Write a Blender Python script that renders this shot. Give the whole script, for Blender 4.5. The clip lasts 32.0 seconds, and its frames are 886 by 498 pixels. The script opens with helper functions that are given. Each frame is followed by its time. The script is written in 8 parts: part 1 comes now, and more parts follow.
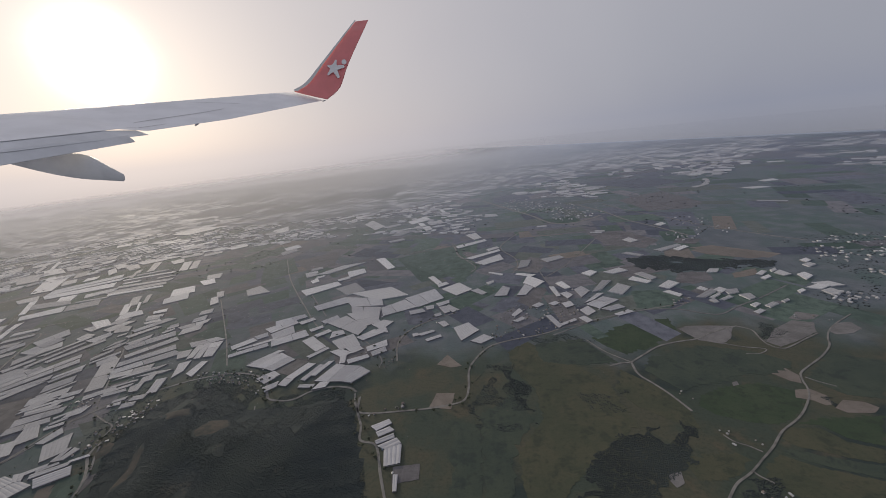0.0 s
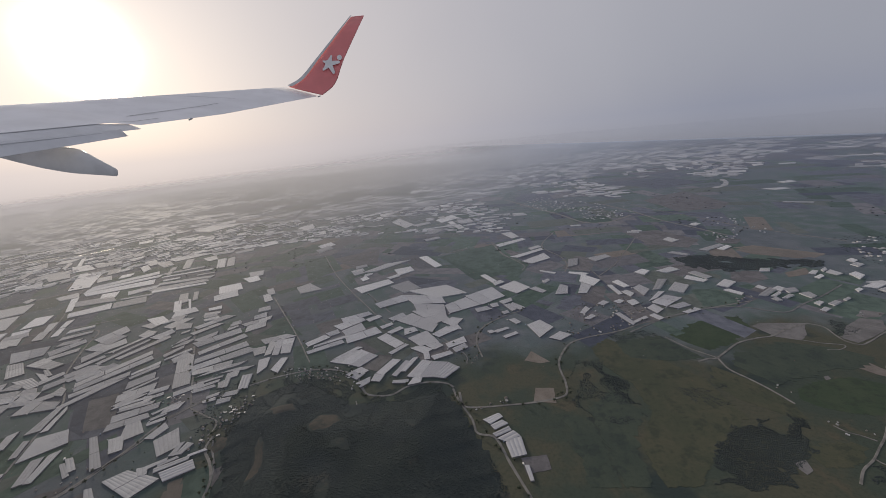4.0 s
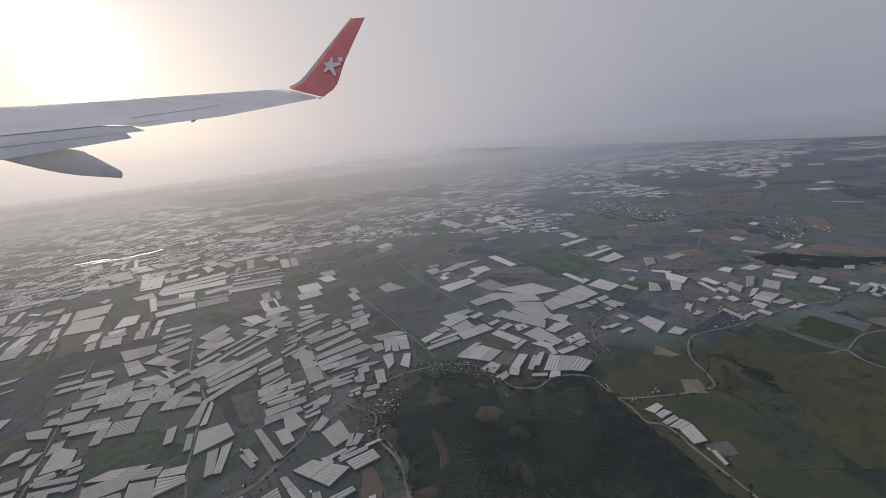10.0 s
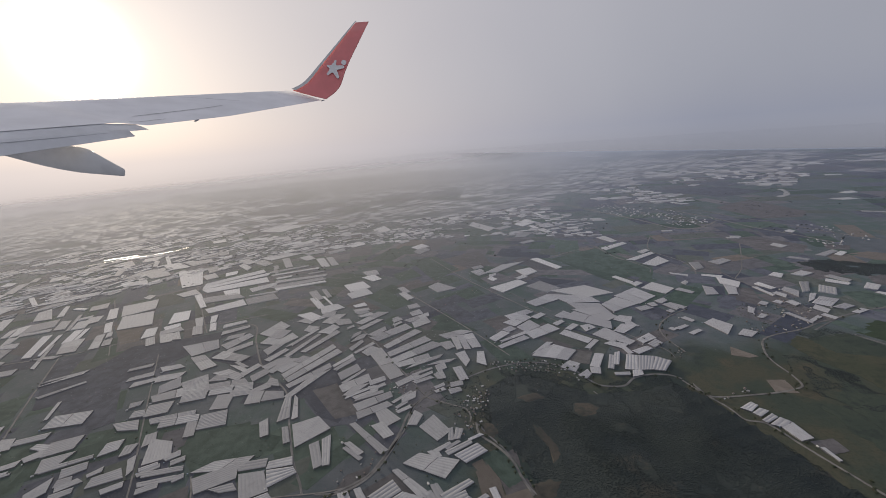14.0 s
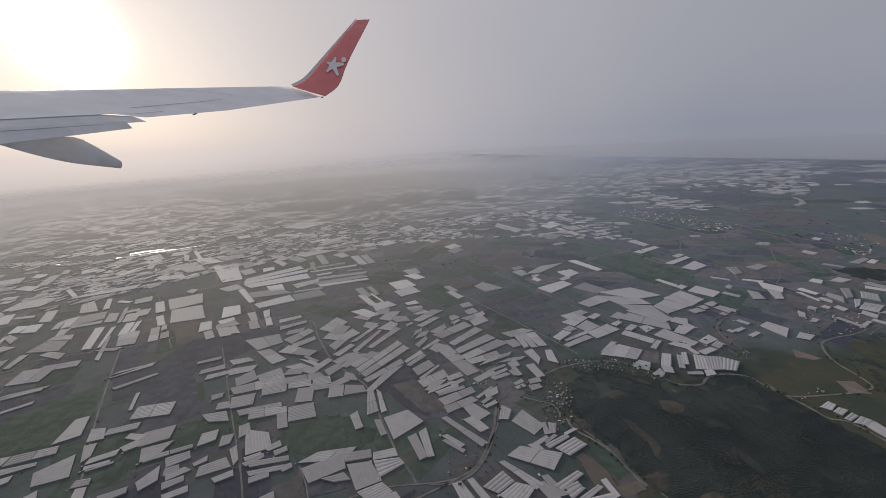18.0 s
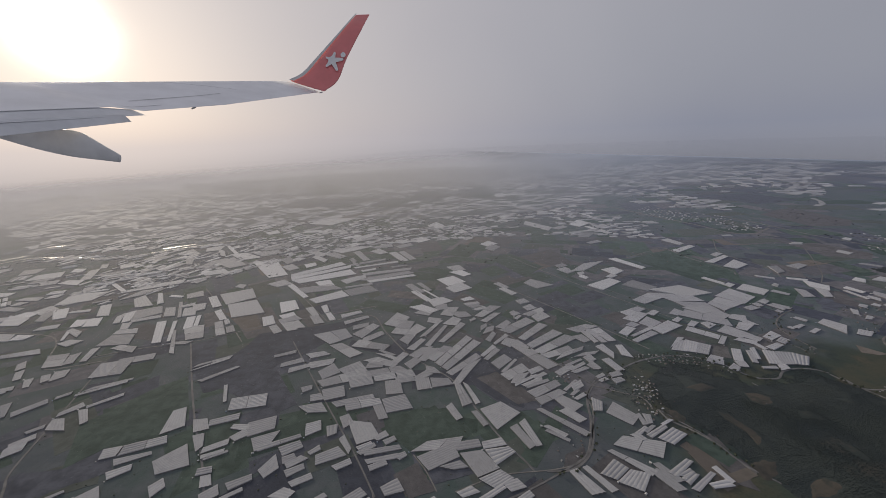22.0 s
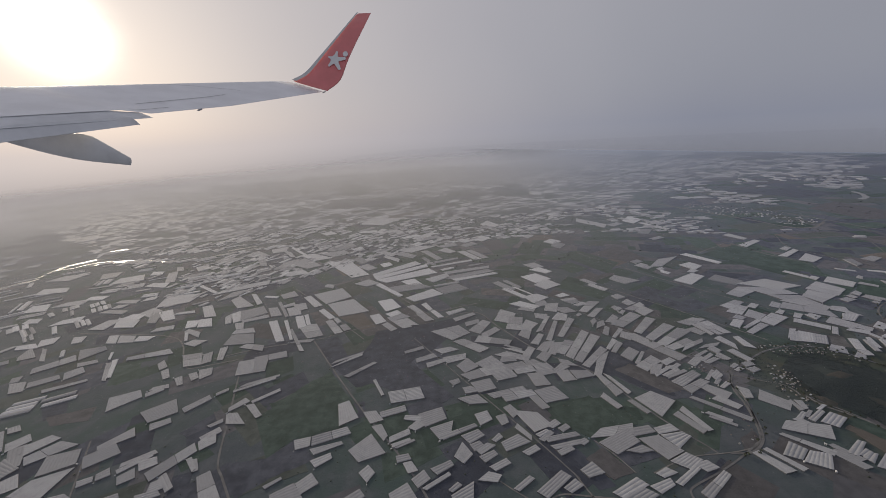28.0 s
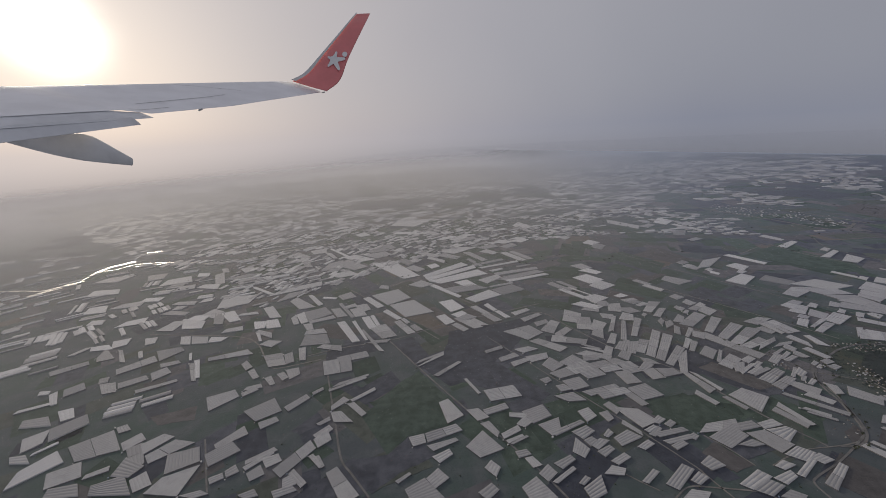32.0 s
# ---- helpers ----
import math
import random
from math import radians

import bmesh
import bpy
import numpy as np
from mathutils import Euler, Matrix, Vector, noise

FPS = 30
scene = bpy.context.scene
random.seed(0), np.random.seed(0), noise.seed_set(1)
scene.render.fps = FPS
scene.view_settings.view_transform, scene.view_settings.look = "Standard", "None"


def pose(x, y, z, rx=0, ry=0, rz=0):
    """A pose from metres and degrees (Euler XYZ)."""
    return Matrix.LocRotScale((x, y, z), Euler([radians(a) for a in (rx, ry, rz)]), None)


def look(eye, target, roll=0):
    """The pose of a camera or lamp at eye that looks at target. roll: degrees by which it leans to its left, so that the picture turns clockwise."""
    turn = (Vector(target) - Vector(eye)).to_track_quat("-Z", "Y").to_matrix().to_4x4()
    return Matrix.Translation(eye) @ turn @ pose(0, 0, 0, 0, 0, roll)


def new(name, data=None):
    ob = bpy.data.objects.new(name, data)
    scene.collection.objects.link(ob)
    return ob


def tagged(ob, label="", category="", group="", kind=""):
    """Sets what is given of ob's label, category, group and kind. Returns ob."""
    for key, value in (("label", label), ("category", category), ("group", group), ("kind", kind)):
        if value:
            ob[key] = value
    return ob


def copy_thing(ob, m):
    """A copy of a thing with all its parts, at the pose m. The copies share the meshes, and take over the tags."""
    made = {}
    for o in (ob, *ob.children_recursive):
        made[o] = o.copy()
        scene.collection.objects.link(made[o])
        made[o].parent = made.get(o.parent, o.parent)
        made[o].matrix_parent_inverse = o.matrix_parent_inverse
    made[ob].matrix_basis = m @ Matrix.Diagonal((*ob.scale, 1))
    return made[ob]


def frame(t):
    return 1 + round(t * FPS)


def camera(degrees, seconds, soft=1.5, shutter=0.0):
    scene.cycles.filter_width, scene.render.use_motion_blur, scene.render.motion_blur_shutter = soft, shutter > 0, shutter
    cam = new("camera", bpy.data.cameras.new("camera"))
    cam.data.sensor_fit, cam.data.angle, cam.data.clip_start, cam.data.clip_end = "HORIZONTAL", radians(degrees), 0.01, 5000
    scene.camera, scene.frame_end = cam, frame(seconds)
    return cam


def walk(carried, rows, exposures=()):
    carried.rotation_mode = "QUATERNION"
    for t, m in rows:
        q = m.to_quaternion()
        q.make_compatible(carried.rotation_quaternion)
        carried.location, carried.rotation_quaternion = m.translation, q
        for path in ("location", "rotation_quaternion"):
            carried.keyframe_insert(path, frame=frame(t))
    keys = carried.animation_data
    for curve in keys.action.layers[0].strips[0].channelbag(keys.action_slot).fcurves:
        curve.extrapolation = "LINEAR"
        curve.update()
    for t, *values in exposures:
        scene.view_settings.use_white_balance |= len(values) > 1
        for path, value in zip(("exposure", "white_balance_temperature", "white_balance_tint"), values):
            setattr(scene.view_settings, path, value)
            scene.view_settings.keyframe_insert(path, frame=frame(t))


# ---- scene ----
cam = camera(99.89, 32.0, soft=0.85)
PATH = [
    (0.0, -0.281, -0.022, 64.105, 73.163, 6.159, 1.919),
    (0.5, -4.150, -0.488, 65.631, 72.899, 5.844, 1.920),
    (1.0, -7.765, -0.904, 66.301, 72.835, 5.856, 1.984),
    (1.5, -11.274, -1.331, 66.685, 72.849, 5.794, 1.994),
    (2.0, -14.808, -1.851, 67.139, 72.780, 5.678, 1.603),
    (2.5, -18.358, -2.300, 67.604, 72.715, 5.497, 1.207),
    (3.0, -21.897, -2.573, 67.902, 72.701, 5.598, 0.979),
    (3.5, -25.454, -2.898, 68.117, 72.679, 5.522, 0.904),
    (5.5, -39.632, -4.889, 69.244, 72.770, 5.942, 1.045),
    (6.0, -43.201, -5.179, 69.480, 72.913, 6.090, 1.234),
    (6.5, -46.632, -5.494, 69.858, 72.920, 6.025, 1.102),
    (7.0, -50.102, -5.815, 70.263, 72.882, 5.895, 0.772),
    (7.5, -53.693, -6.159, 70.628, 72.852, 5.821, 0.566),
    (8.0, -57.300, -6.543, 70.965, 72.858, 5.752, 0.389),
    (8.5, -60.836, -6.934, 71.339, 72.852, 5.661, 0.286),
    (9.0, -64.355, -7.293, 71.835, 72.852, 5.651, 0.216),
    (9.5, -67.912, -7.653, 72.374, 72.780, 5.518, 0.195),
    (10.0, -71.450, -8.048, 72.748, 72.855, 5.591, 0.424),
    (10.5, -74.905, -8.406, 72.953, 73.023, 5.658, 0.593),
    (11.0, -78.294, -8.701, 73.147, 73.039, 5.540, 0.480),
    (11.5, -81.702, -8.952, 73.287, 72.999, 5.405, 0.262),
    (12.0, -85.135, -9.194, 73.392, 73.079, 5.201, 0.049),
    (12.5, -88.546, -9.505, 73.561, 73.101, 4.916, -0.036),
    (13.0, -91.992, -9.833, 73.706, 73.201, 4.760, -0.094),
    (13.5, -95.503, -10.132, 73.797, 73.390, 4.614, 0.196),
    (14.0, -99.011, -10.438, 73.905, 73.496, 4.505, 0.267),
    (14.5, -102.514, -10.747, 74.051, 73.445, 4.263, -0.030),
    (16.5, -116.606, -12.188, 75.270, 73.452, 3.268, -0.657),
    (17.0, -120.105, -12.660, 75.777, 73.417, 3.173, -0.666),
    (17.5, -123.642, -13.093, 76.175, 73.405, 2.998, -0.660),
    (18.0, -127.191, -13.493, 76.494, 73.466, 3.053, -0.334),
    (18.5, -130.761, -13.909, 76.727, 73.533, 2.971, -0.263),
    (19.0, -134.439, -14.291, 76.908, 73.457, 2.813, -0.465),
    (19.5, -138.201, -14.605, 77.193, 73.398, 2.644, -0.710),
    (20.0, -141.958, -14.938, 77.598, 73.270, 2.520, -0.881),
    (20.5, -145.665, -15.319, 78.000, 73.166, 2.415, -0.970),
    (21.0, -149.361, -15.682, 78.348, 73.082, 2.331, -0.989),
    (21.5, -153.092, -16.042, 78.627, 73.061, 2.355, -0.974),
    (22.0, -156.868, -16.415, 78.883, 72.989, 2.463, -0.858),
    (22.5, -160.732, -16.785, 79.241, 73.010, 2.543, -0.663),
    (23.0, -164.704, -17.224, 79.646, 73.025, 2.505, -0.838),
    (23.5, -168.774, -17.731, 80.049, 72.919, 2.517, -1.107),
    (24.0, -172.870, -18.201, 80.462, 72.929, 2.482, -1.218),
    (24.5, -176.889, -18.616, 80.769, 72.879, 2.543, -1.296),
    (26.5, -193.057, -20.322, 82.470, 72.526, 2.929, -1.413),
    (27.0, -197.233, -20.750, 82.851, 72.545, 3.117, -1.314),
    (27.5, -201.362, -21.167, 83.355, 72.578, 3.231, -1.061),
    (28.0, -205.501, -21.556, 83.793, 72.643, 3.301, -1.044),
    (28.5, -209.668, -21.950, 84.061, 72.615, 3.271, -1.383),
    (29.0, -213.778, -22.346, 84.259, 72.595, 3.287, -1.526),
    (29.5, -217.844, -22.743, 84.613, 72.623, 3.275, -1.646),
    (30.0, -222.029, -23.098, 85.176, 72.636, 3.287, -1.754),
    (30.5, -226.335, -23.379, 85.784, 72.621, 3.252, -1.781),
    (31.0, -230.636, -23.663, 86.371, 72.586, 3.265, -1.767),
    (31.5, -235.014, -23.951, 86.964, 72.717, 3.300, -1.585),
    (32.0, -239.712, -24.144, 87.518, 72.661, 3.204, -1.603),
]
walk(cam, [(t, pose(x, y, z, rx, ry, rz)) for t, x, y, z, rx, ry, rz in PATH],
     exposures=((0.0, 0.15), (6.0, 0.16), (12.0, 0.21), (14.5, 0.20), (18.0, 0.09), (20.0, 0.03), (22.0, 0.00), (26.0, -0.03), (32.0, -0.09)))

# ---- light: a low sun in thick haze ----
SUN_DIR = Vector((-0.644, 0.736, 0.208)).normalized()
world = bpy.data.worlds.new("hazy_sky")
scene.world = world
world.use_nodes = True
wn, wl = world.node_tree.nodes, world.node_tree.links
wn.clear()


def wnode(kind, **values):
    n = wn.new(kind)
    for key, value in values.items():
        if key == "operation":
            n.operation = value
        else:
            n.inputs[int(key[1:])].default_value = value
    return n


def wmath(op, a, b=0.0, clamp=False):
    n = wn.new("ShaderNodeMath")
    n.operation, n.use_clamp = op, clamp
    for i, v in enumerate((a, b)):
        if isinstance(v, (int, float)):
            n.inputs[i].default_value = v
        else:
            wl.new(v, n.inputs[i])
    return n.outputs[0]


def wmix(fac, a, b, blend="MIX"):
    n = wn.new("ShaderNodeMix")
    n.data_type, n.blend_type, n.clamp_result = "RGBA", blend, False
    for i, v in ((0, fac), (6, a), (7, b)):
        if isinstance(v, (int, float)):
            n.inputs[i].default_value = v
        elif isinstance(v, tuple):
            n.inputs[i].default_value = (*v, 1.0)
        else:
            wl.new(v, n.inputs[i])
    return n.outputs[2]


tc = wn.new("ShaderNodeTexCoord")
dot = wn.new("ShaderNodeVectorMath")
dot.operation = "DOT_PRODUCT"
wl.new(tc.outputs["Generated"], dot.inputs[0])
dot.inputs[1].default_value = SUN_DIR
sep = wn.new("ShaderNodeSeparateXYZ")
wl.new(tc.outputs["Generated"], sep.inputs[0])
facing = wmath("MAXIMUM", dot.outputs["Value"], 0.0)
rag = wn.new("ShaderNodeTexNoise")
rag.inputs["Scale"].default_value, rag.inputs["Detail"].default_value = 9.0, 4.0
squash = wn.new("ShaderNodeVectorMath")
squash.operation = "MULTIPLY"
squash.inputs[1].default_value = (1.0, 1.0, 2.6)
wl.new(tc.outputs["Generated"], squash.inputs[0])
wl.new(squash.outputs[0], rag.inputs["Vector"])
core = wmath("MULTIPLY", wmath("POWER", facing, 760.0), wmath("ADD", 0.9, wmath("MULTIPLY", rag.outputs[0], 3.0)))
low = wmath("POWER", wmath("SUBTRACT", 1.0, wmath("ABSOLUTE", sep.outputs[2]), clamp=True), 9.0)
murk = wmath("SUBTRACT", 1.0, wmath("MULTIPLY", wmath("POWER", low, 2.0), 0.34))
glow = wmath("MULTIPLY", wmath("MULTIPLY", wmath("POWER", facing, 36.0), 0.136), murk)
wide = wmath("MULTIPLY", wmath("POWER", facing, 2.7), 0.222)
sky = wn.new("ShaderNodeTexSky")
sky.sky_type, sky.sun_disc = "NISHITA", False
sky.sun_elevation, sky.sun_rotation = math.asin(SUN_DIR.z), math.atan2(SUN_DIR.x, SUN_DIR.y)
sky.air_density, sky.dust_density, sky.altitude = 1.0, 6.0, 600
veil = wmix(low, (0.272, 0.279, 0.326), (0.214, 0.232, 0.300))
cloud = wn.new("ShaderNodeTexNoise")
cloud.inputs["Scale"].default_value, cloud.inputs["Detail"].default_value = 2.2, 3.0
wl.new(tc.outputs["Generated"], cloud.inputs["Vector"])
veil = wmix(wmath("MULTIPLY", cloud.outputs[0], 0.22), veil, (0.52, 0.51, 0.52))
aside = wn.new("ShaderNodeMapRange")
aside.interpolation_type = "SMOOTHSTEP"
wl.new(dot.outputs["Value"], aside.inputs[0])
for i, v in enumerate((0.05, 0.75, 0.92, 1.0)):
    aside.inputs[i + 1].default_value = v
veil = wmix(1.0, veil, aside.outputs[0], "MULTIPLY")
n1 = wmix(core, (0, 0, 0), (1.0, 0.93, 0.80))
n2 = wmix(glow, (0, 0, 0), (1.0, 0.92, 0.82))
n3 = wmix(wide, (0, 0, 0), (1.0, 0.81, 0.64))
n4 = wmix(wmath("MULTIPLY", wmath("MULTIPLY", low, wmath("POWER", facing, 3.0)), 0.118), (0, 0, 0), (1.0, 0.74, 0.46))
total = wmix(1.0, wmix(1.0, wmix(1.0, wmix(1.0, veil, n1, "ADD"), n2, "ADD"), n3, "ADD"), n4, "ADD")
under = wn.new("ShaderNodeMapRange")
under.interpolation_type = "SMOOTHSTEP"
wl.new(sep.outputs[2], under.inputs[0])
for i, v in enumerate((0.0, -0.12, 1.0, 0.64)):
    under.inputs[i + 1].default_value = v
total = wmix(1.0, total, under.outputs[0], "MULTIPLY")
bg = wn.new("ShaderNodeBackground")
bg.inputs[1].default_value = 1.08
wl.new(total, bg.inputs[0])
bg2 = wn.new("ShaderNodeBackground")
bg2.inputs[1].default_value = 0.004
wl.new(sky.outputs[0], bg2.inputs[0])
both = wn.new("ShaderNodeAddShader")
wl.new(bg.outputs[0], both.inputs[0])
wl.new(bg2.outputs[0], both.inputs[1])
wout = wn.new("ShaderNodeOutputWorld")
wl.new(both.outputs[0], wout.inputs[0])

sun = new("sun", bpy.data.lights.new("sun", "SUN"))
sun.data.energy, sun.data.angle, sun.data.color = 2.75, radians(9.0), (1.0, 0.86, 0.68)
sun.matrix_world = look(SUN_DIR * 300, (0, 0, 0))

# ---- materials ----


class Mat:
    """A node material with short calls for its nodes."""

    def __init__(self, name, rough=0.8, metal=0.0, spec=0.3):
        self.mat = bpy.data.materials.new(name)
        self.mat.use_nodes = True
        self.nt = self.mat.node_tree
        self.bsdf = self.nt.nodes["Principled BSDF"]
        self.out = self.nt.nodes["Material Output"]
        self.bsdf.inputs["Roughness"].default_value = rough
        self.bsdf.inputs["Metallic"].default_value = metal
        self.bsdf.inputs["Specular IOR Level"].default_value = spec

    def put(self, value, socket):
        if isinstance(value, (int, float)):
            socket.default_value = value
        elif isinstance(value, tuple):
            socket.default_value = (*value, 1.0)[: len(socket.default_value)]
        else:
            self.nt.links.new(value, socket)

    def coord(self):
        return self.nt.nodes.new("ShaderNodeNewGeometry").outputs["Position"]

    def noise(self, scale, detail=3.0, rough=0.55, vec=None):
        n = self.nt.nodes.new("ShaderNodeTexNoise")
        n.inputs["Scale"].default_value, n.inputs["Detail"].default_value, n.inputs["Roughness"].default_value = scale, detail, rough
        self.nt.links.new(vec or self.coord(), n.inputs["Vector"])
        return n.outputs[0]

    def ramp(self, value, lo, hi, a=0.0, b=1.0):
        n = self.nt.nodes.new("ShaderNodeMapRange")
        n.interpolation_type = "SMOOTHSTEP"
        self.nt.links.new(value, n.inputs[0])
        for i, v in enumerate((lo, hi, a, b)):
            n.inputs[i + 1].default_value = v
        return n.outputs[0]

    def math(self, op, a, b=0.0):
        n = self.nt.nodes.new("ShaderNodeMath")
        n.operation = op
        self.put(a, n.inputs[0])
        self.put(b, n.inputs[1])
        return n.outputs[0]

    def mix(self, fac, a, b, blend="MIX"):
        n = self.nt.nodes.new("ShaderNodeMix")
        n.data_type, n.blend_type = "RGBA", blend
        self.put(fac, n.inputs[0])
        self.put(a, n.inputs[6])
        self.put(b, n.inputs[7])
        return n.outputs[2]

    def random(self):
        return self.nt.nodes.new("ShaderNodeObjectInfo").outputs["Random"]

    def island(self):
        return self.nt.nodes.new("ShaderNodeNewGeometry").outputs["Random Per Island"]

    def colour(self, value):
        self.put(value, self.bsdf.inputs["Base Color"])
        return self

    def bump(self, value, strength=0.3, distance=0.1):
        n = self.nt.nodes.new("ShaderNodeBump")
        n.inputs["Strength"].default_value, n.inputs["Distance"].default_value = strength, distance
        self.nt.links.new(value, n.inputs["Height"])
        self.nt.links.new(n.outputs[0], self.bsdf.inputs["Normal"])
        return self


def haze_lift(m, colour):
    """Puts the pale veil of haze into the soil colour, most in the east."""
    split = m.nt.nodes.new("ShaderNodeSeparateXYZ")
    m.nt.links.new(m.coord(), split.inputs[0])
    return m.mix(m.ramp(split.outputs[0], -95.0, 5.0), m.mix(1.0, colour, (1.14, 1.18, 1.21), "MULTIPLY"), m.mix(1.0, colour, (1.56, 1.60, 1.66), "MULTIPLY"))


# nearness of the coast by its bearing from the middle of the walk: 1/m, 1/m per radian, 1/m per square radian
COAST = (0.00049, 0.000995, -0.000455)


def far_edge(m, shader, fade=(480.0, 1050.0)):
    """Land ends at the coast; westward it fades to transparent with distance, imitating haze."""
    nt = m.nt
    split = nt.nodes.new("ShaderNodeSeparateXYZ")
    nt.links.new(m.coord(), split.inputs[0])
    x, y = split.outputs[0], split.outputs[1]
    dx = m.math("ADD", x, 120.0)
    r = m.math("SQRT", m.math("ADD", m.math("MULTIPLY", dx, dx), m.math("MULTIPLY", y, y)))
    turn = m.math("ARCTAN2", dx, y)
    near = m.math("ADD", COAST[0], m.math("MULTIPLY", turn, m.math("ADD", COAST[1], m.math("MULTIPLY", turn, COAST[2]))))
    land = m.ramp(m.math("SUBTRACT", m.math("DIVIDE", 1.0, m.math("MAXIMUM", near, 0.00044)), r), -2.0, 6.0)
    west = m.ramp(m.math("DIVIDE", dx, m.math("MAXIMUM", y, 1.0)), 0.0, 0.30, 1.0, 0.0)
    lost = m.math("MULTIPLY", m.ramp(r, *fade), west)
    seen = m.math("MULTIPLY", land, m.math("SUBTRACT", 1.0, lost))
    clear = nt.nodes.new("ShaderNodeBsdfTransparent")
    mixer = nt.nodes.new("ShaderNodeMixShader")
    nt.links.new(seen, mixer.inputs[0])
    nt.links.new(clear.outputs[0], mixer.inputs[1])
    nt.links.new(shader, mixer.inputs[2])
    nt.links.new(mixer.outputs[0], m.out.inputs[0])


def ground_material():
    m = Mat("field_soil", 0.95, spec=0.1)
    base = m.mix(m.ramp(m.noise(0.02, 4), 0.35, 0.65), (0.074, 0.080, 0.085), (0.062, 0.084, 0.072))
    base = m.mix(m.ramp(m.noise(0.11, 4), 0.4, 0.7, 0, 0.8), base, (0.104, 0.105, 0.108))
    base = m.mix(m.ramp(m.noise(0.6, 3), 0.45, 0.75, 0, 0.35), base, (0.054, 0.064, 0.062))
    # grass, scrub and dry slopes of the side valley
    split = m.nt.nodes.new("ShaderNodeSeparateXYZ")
    m.nt.links.new(m.coord(), split.inputs[0])
    wander = m.math("MULTIPLY", m.math("SUBTRACT", m.noise(0.035, 4), 0.5), 60.0)
    valley = m.math("MULTIPLY", m.ramp(m.math("ADD", split.outputs[0], wander), -112.0, -92.0), m.ramp(m.math("ADD", split.outputs[1], wander), 112.0, 90.0))
    slope = m.mix(m.ramp(m.noise(0.045, 5, 0.62), 0.42, 0.58), (0.058, 0.074, 0.060), (0.082, 0.084, 0.062))
    slope = m.mix(m.ramp(m.noise(0.028, 4, 0.6), 0.52, 0.60), slope, (0.038, 0.052, 0.050))
    slope = m.mix(m.ramp(m.noise(0.09, 4, 0.6), 0.60, 0.68, 0, 0.7), slope, (0.098, 0.090, 0.066))
    slope = m.mix(m.ramp(m.noise(1.3, 4), 0.45, 0.7, 0, 0.4), slope, (0.040, 0.050, 0.040))
    base = m.mix(1.0, base, (0.95, 1.0, 1.05), "MULTIPLY")
    m.colour(m.mix(valley, haze_lift(m, base), slope)).bump(m.noise(1.5, 4), 0.4, 0.2)
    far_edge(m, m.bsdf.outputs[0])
    return m.mat


def field_material(name, a, b):
    m = Mat(name, 0.95, spec=0.08)
    c = m.mix(m.random(), a, b)
    c = m.mix(m.ramp(m.noise(0.35, 4), 0.35, 0.7, 0, 0.55), c, tuple(v * 0.62 for v in a))
    c = m.mix(m.ramp(m.noise(2.2, 3), 0.45, 0.75, 0, 0.3), c, tuple(v * 1.2 for v in b))
    c = m.mix(m.ramp(m.noise(0.12, 3), 0.45, 0.7, 0, 0.45), c, tuple(v * 0.6 for v in a))
    c = m.mix(1.0, c, (0.95, 1.0, 1.06), "MULTIPLY")
    return m.colour(haze_lift(m, c)).bump(m.noise(3.0, 3), 0.3, 0.1).mat


def valley_material(name, a, b, scrub):
    """Rough grazing: mottled grass with darker scrub and worn, paler spots."""
    m = Mat(name, 0.95, spec=0.06)
    c = m.mix(m.ramp(m.noise(0.09, 5, 0.7), 0.38, 0.62), a, b)
    c = m.mix(m.ramp(m.noise(0.22, 6, 0.75), 0.50, 0.62, 0, 0.75), c, scrub)
    c = m.mix(m.ramp(m.noise(0.9, 5, 0.7), 0.52, 0.70, 0, 0.5), c, tuple(v * 0.8 for v in scrub))
    c = m.mix(m.ramp(m.noise(0.35, 6, 0.75), 0.62, 0.72, 0, 0.55), c, tuple(v * 1.35 for v in b))
    return m.colour(c).bump(m.noise(2.2, 4), 0.4, 0.12).mat


def film_material(name, light, dull):
    m = Mat(name, 0.75, spec=0.05)
    c = m.mix(m.random(), light, dull)
    c = m.mix(m.ramp(m.noise(0.5, 3), 0.4, 0.75, 0, 0.35), c, tuple(v * 0.82 for v in dull))
    c = m.mix(m.ramp(m.noise(4.0, 3), 0.5, 0.75, 0, 0.30), c, tuple(v * 1.12 for v in light))
    return m.colour(c).bump(m.noise(6.0, 2), 0.15, 0.03).mat


def film_far_material():
    m = Mat("far_greenhouse_film", 0.75, spec=0.05)
    c = m.mix(m.island(), (0.60, 0.605, 0.625), (0.24, 0.245, 0.26))
    return m.colour(c).mat


def plain(name, colour, rough=0.7, metal=0.0, vary=0.25, scale=1.0, spec=0.3):
    m = Mat(name, rough, metal, spec)
    c = m.mix(m.ramp(m.noise(scale, 4), 0.35, 0.7), colour, tuple(v * (1 - vary) for v in colour))
    return m.colour(c).mat


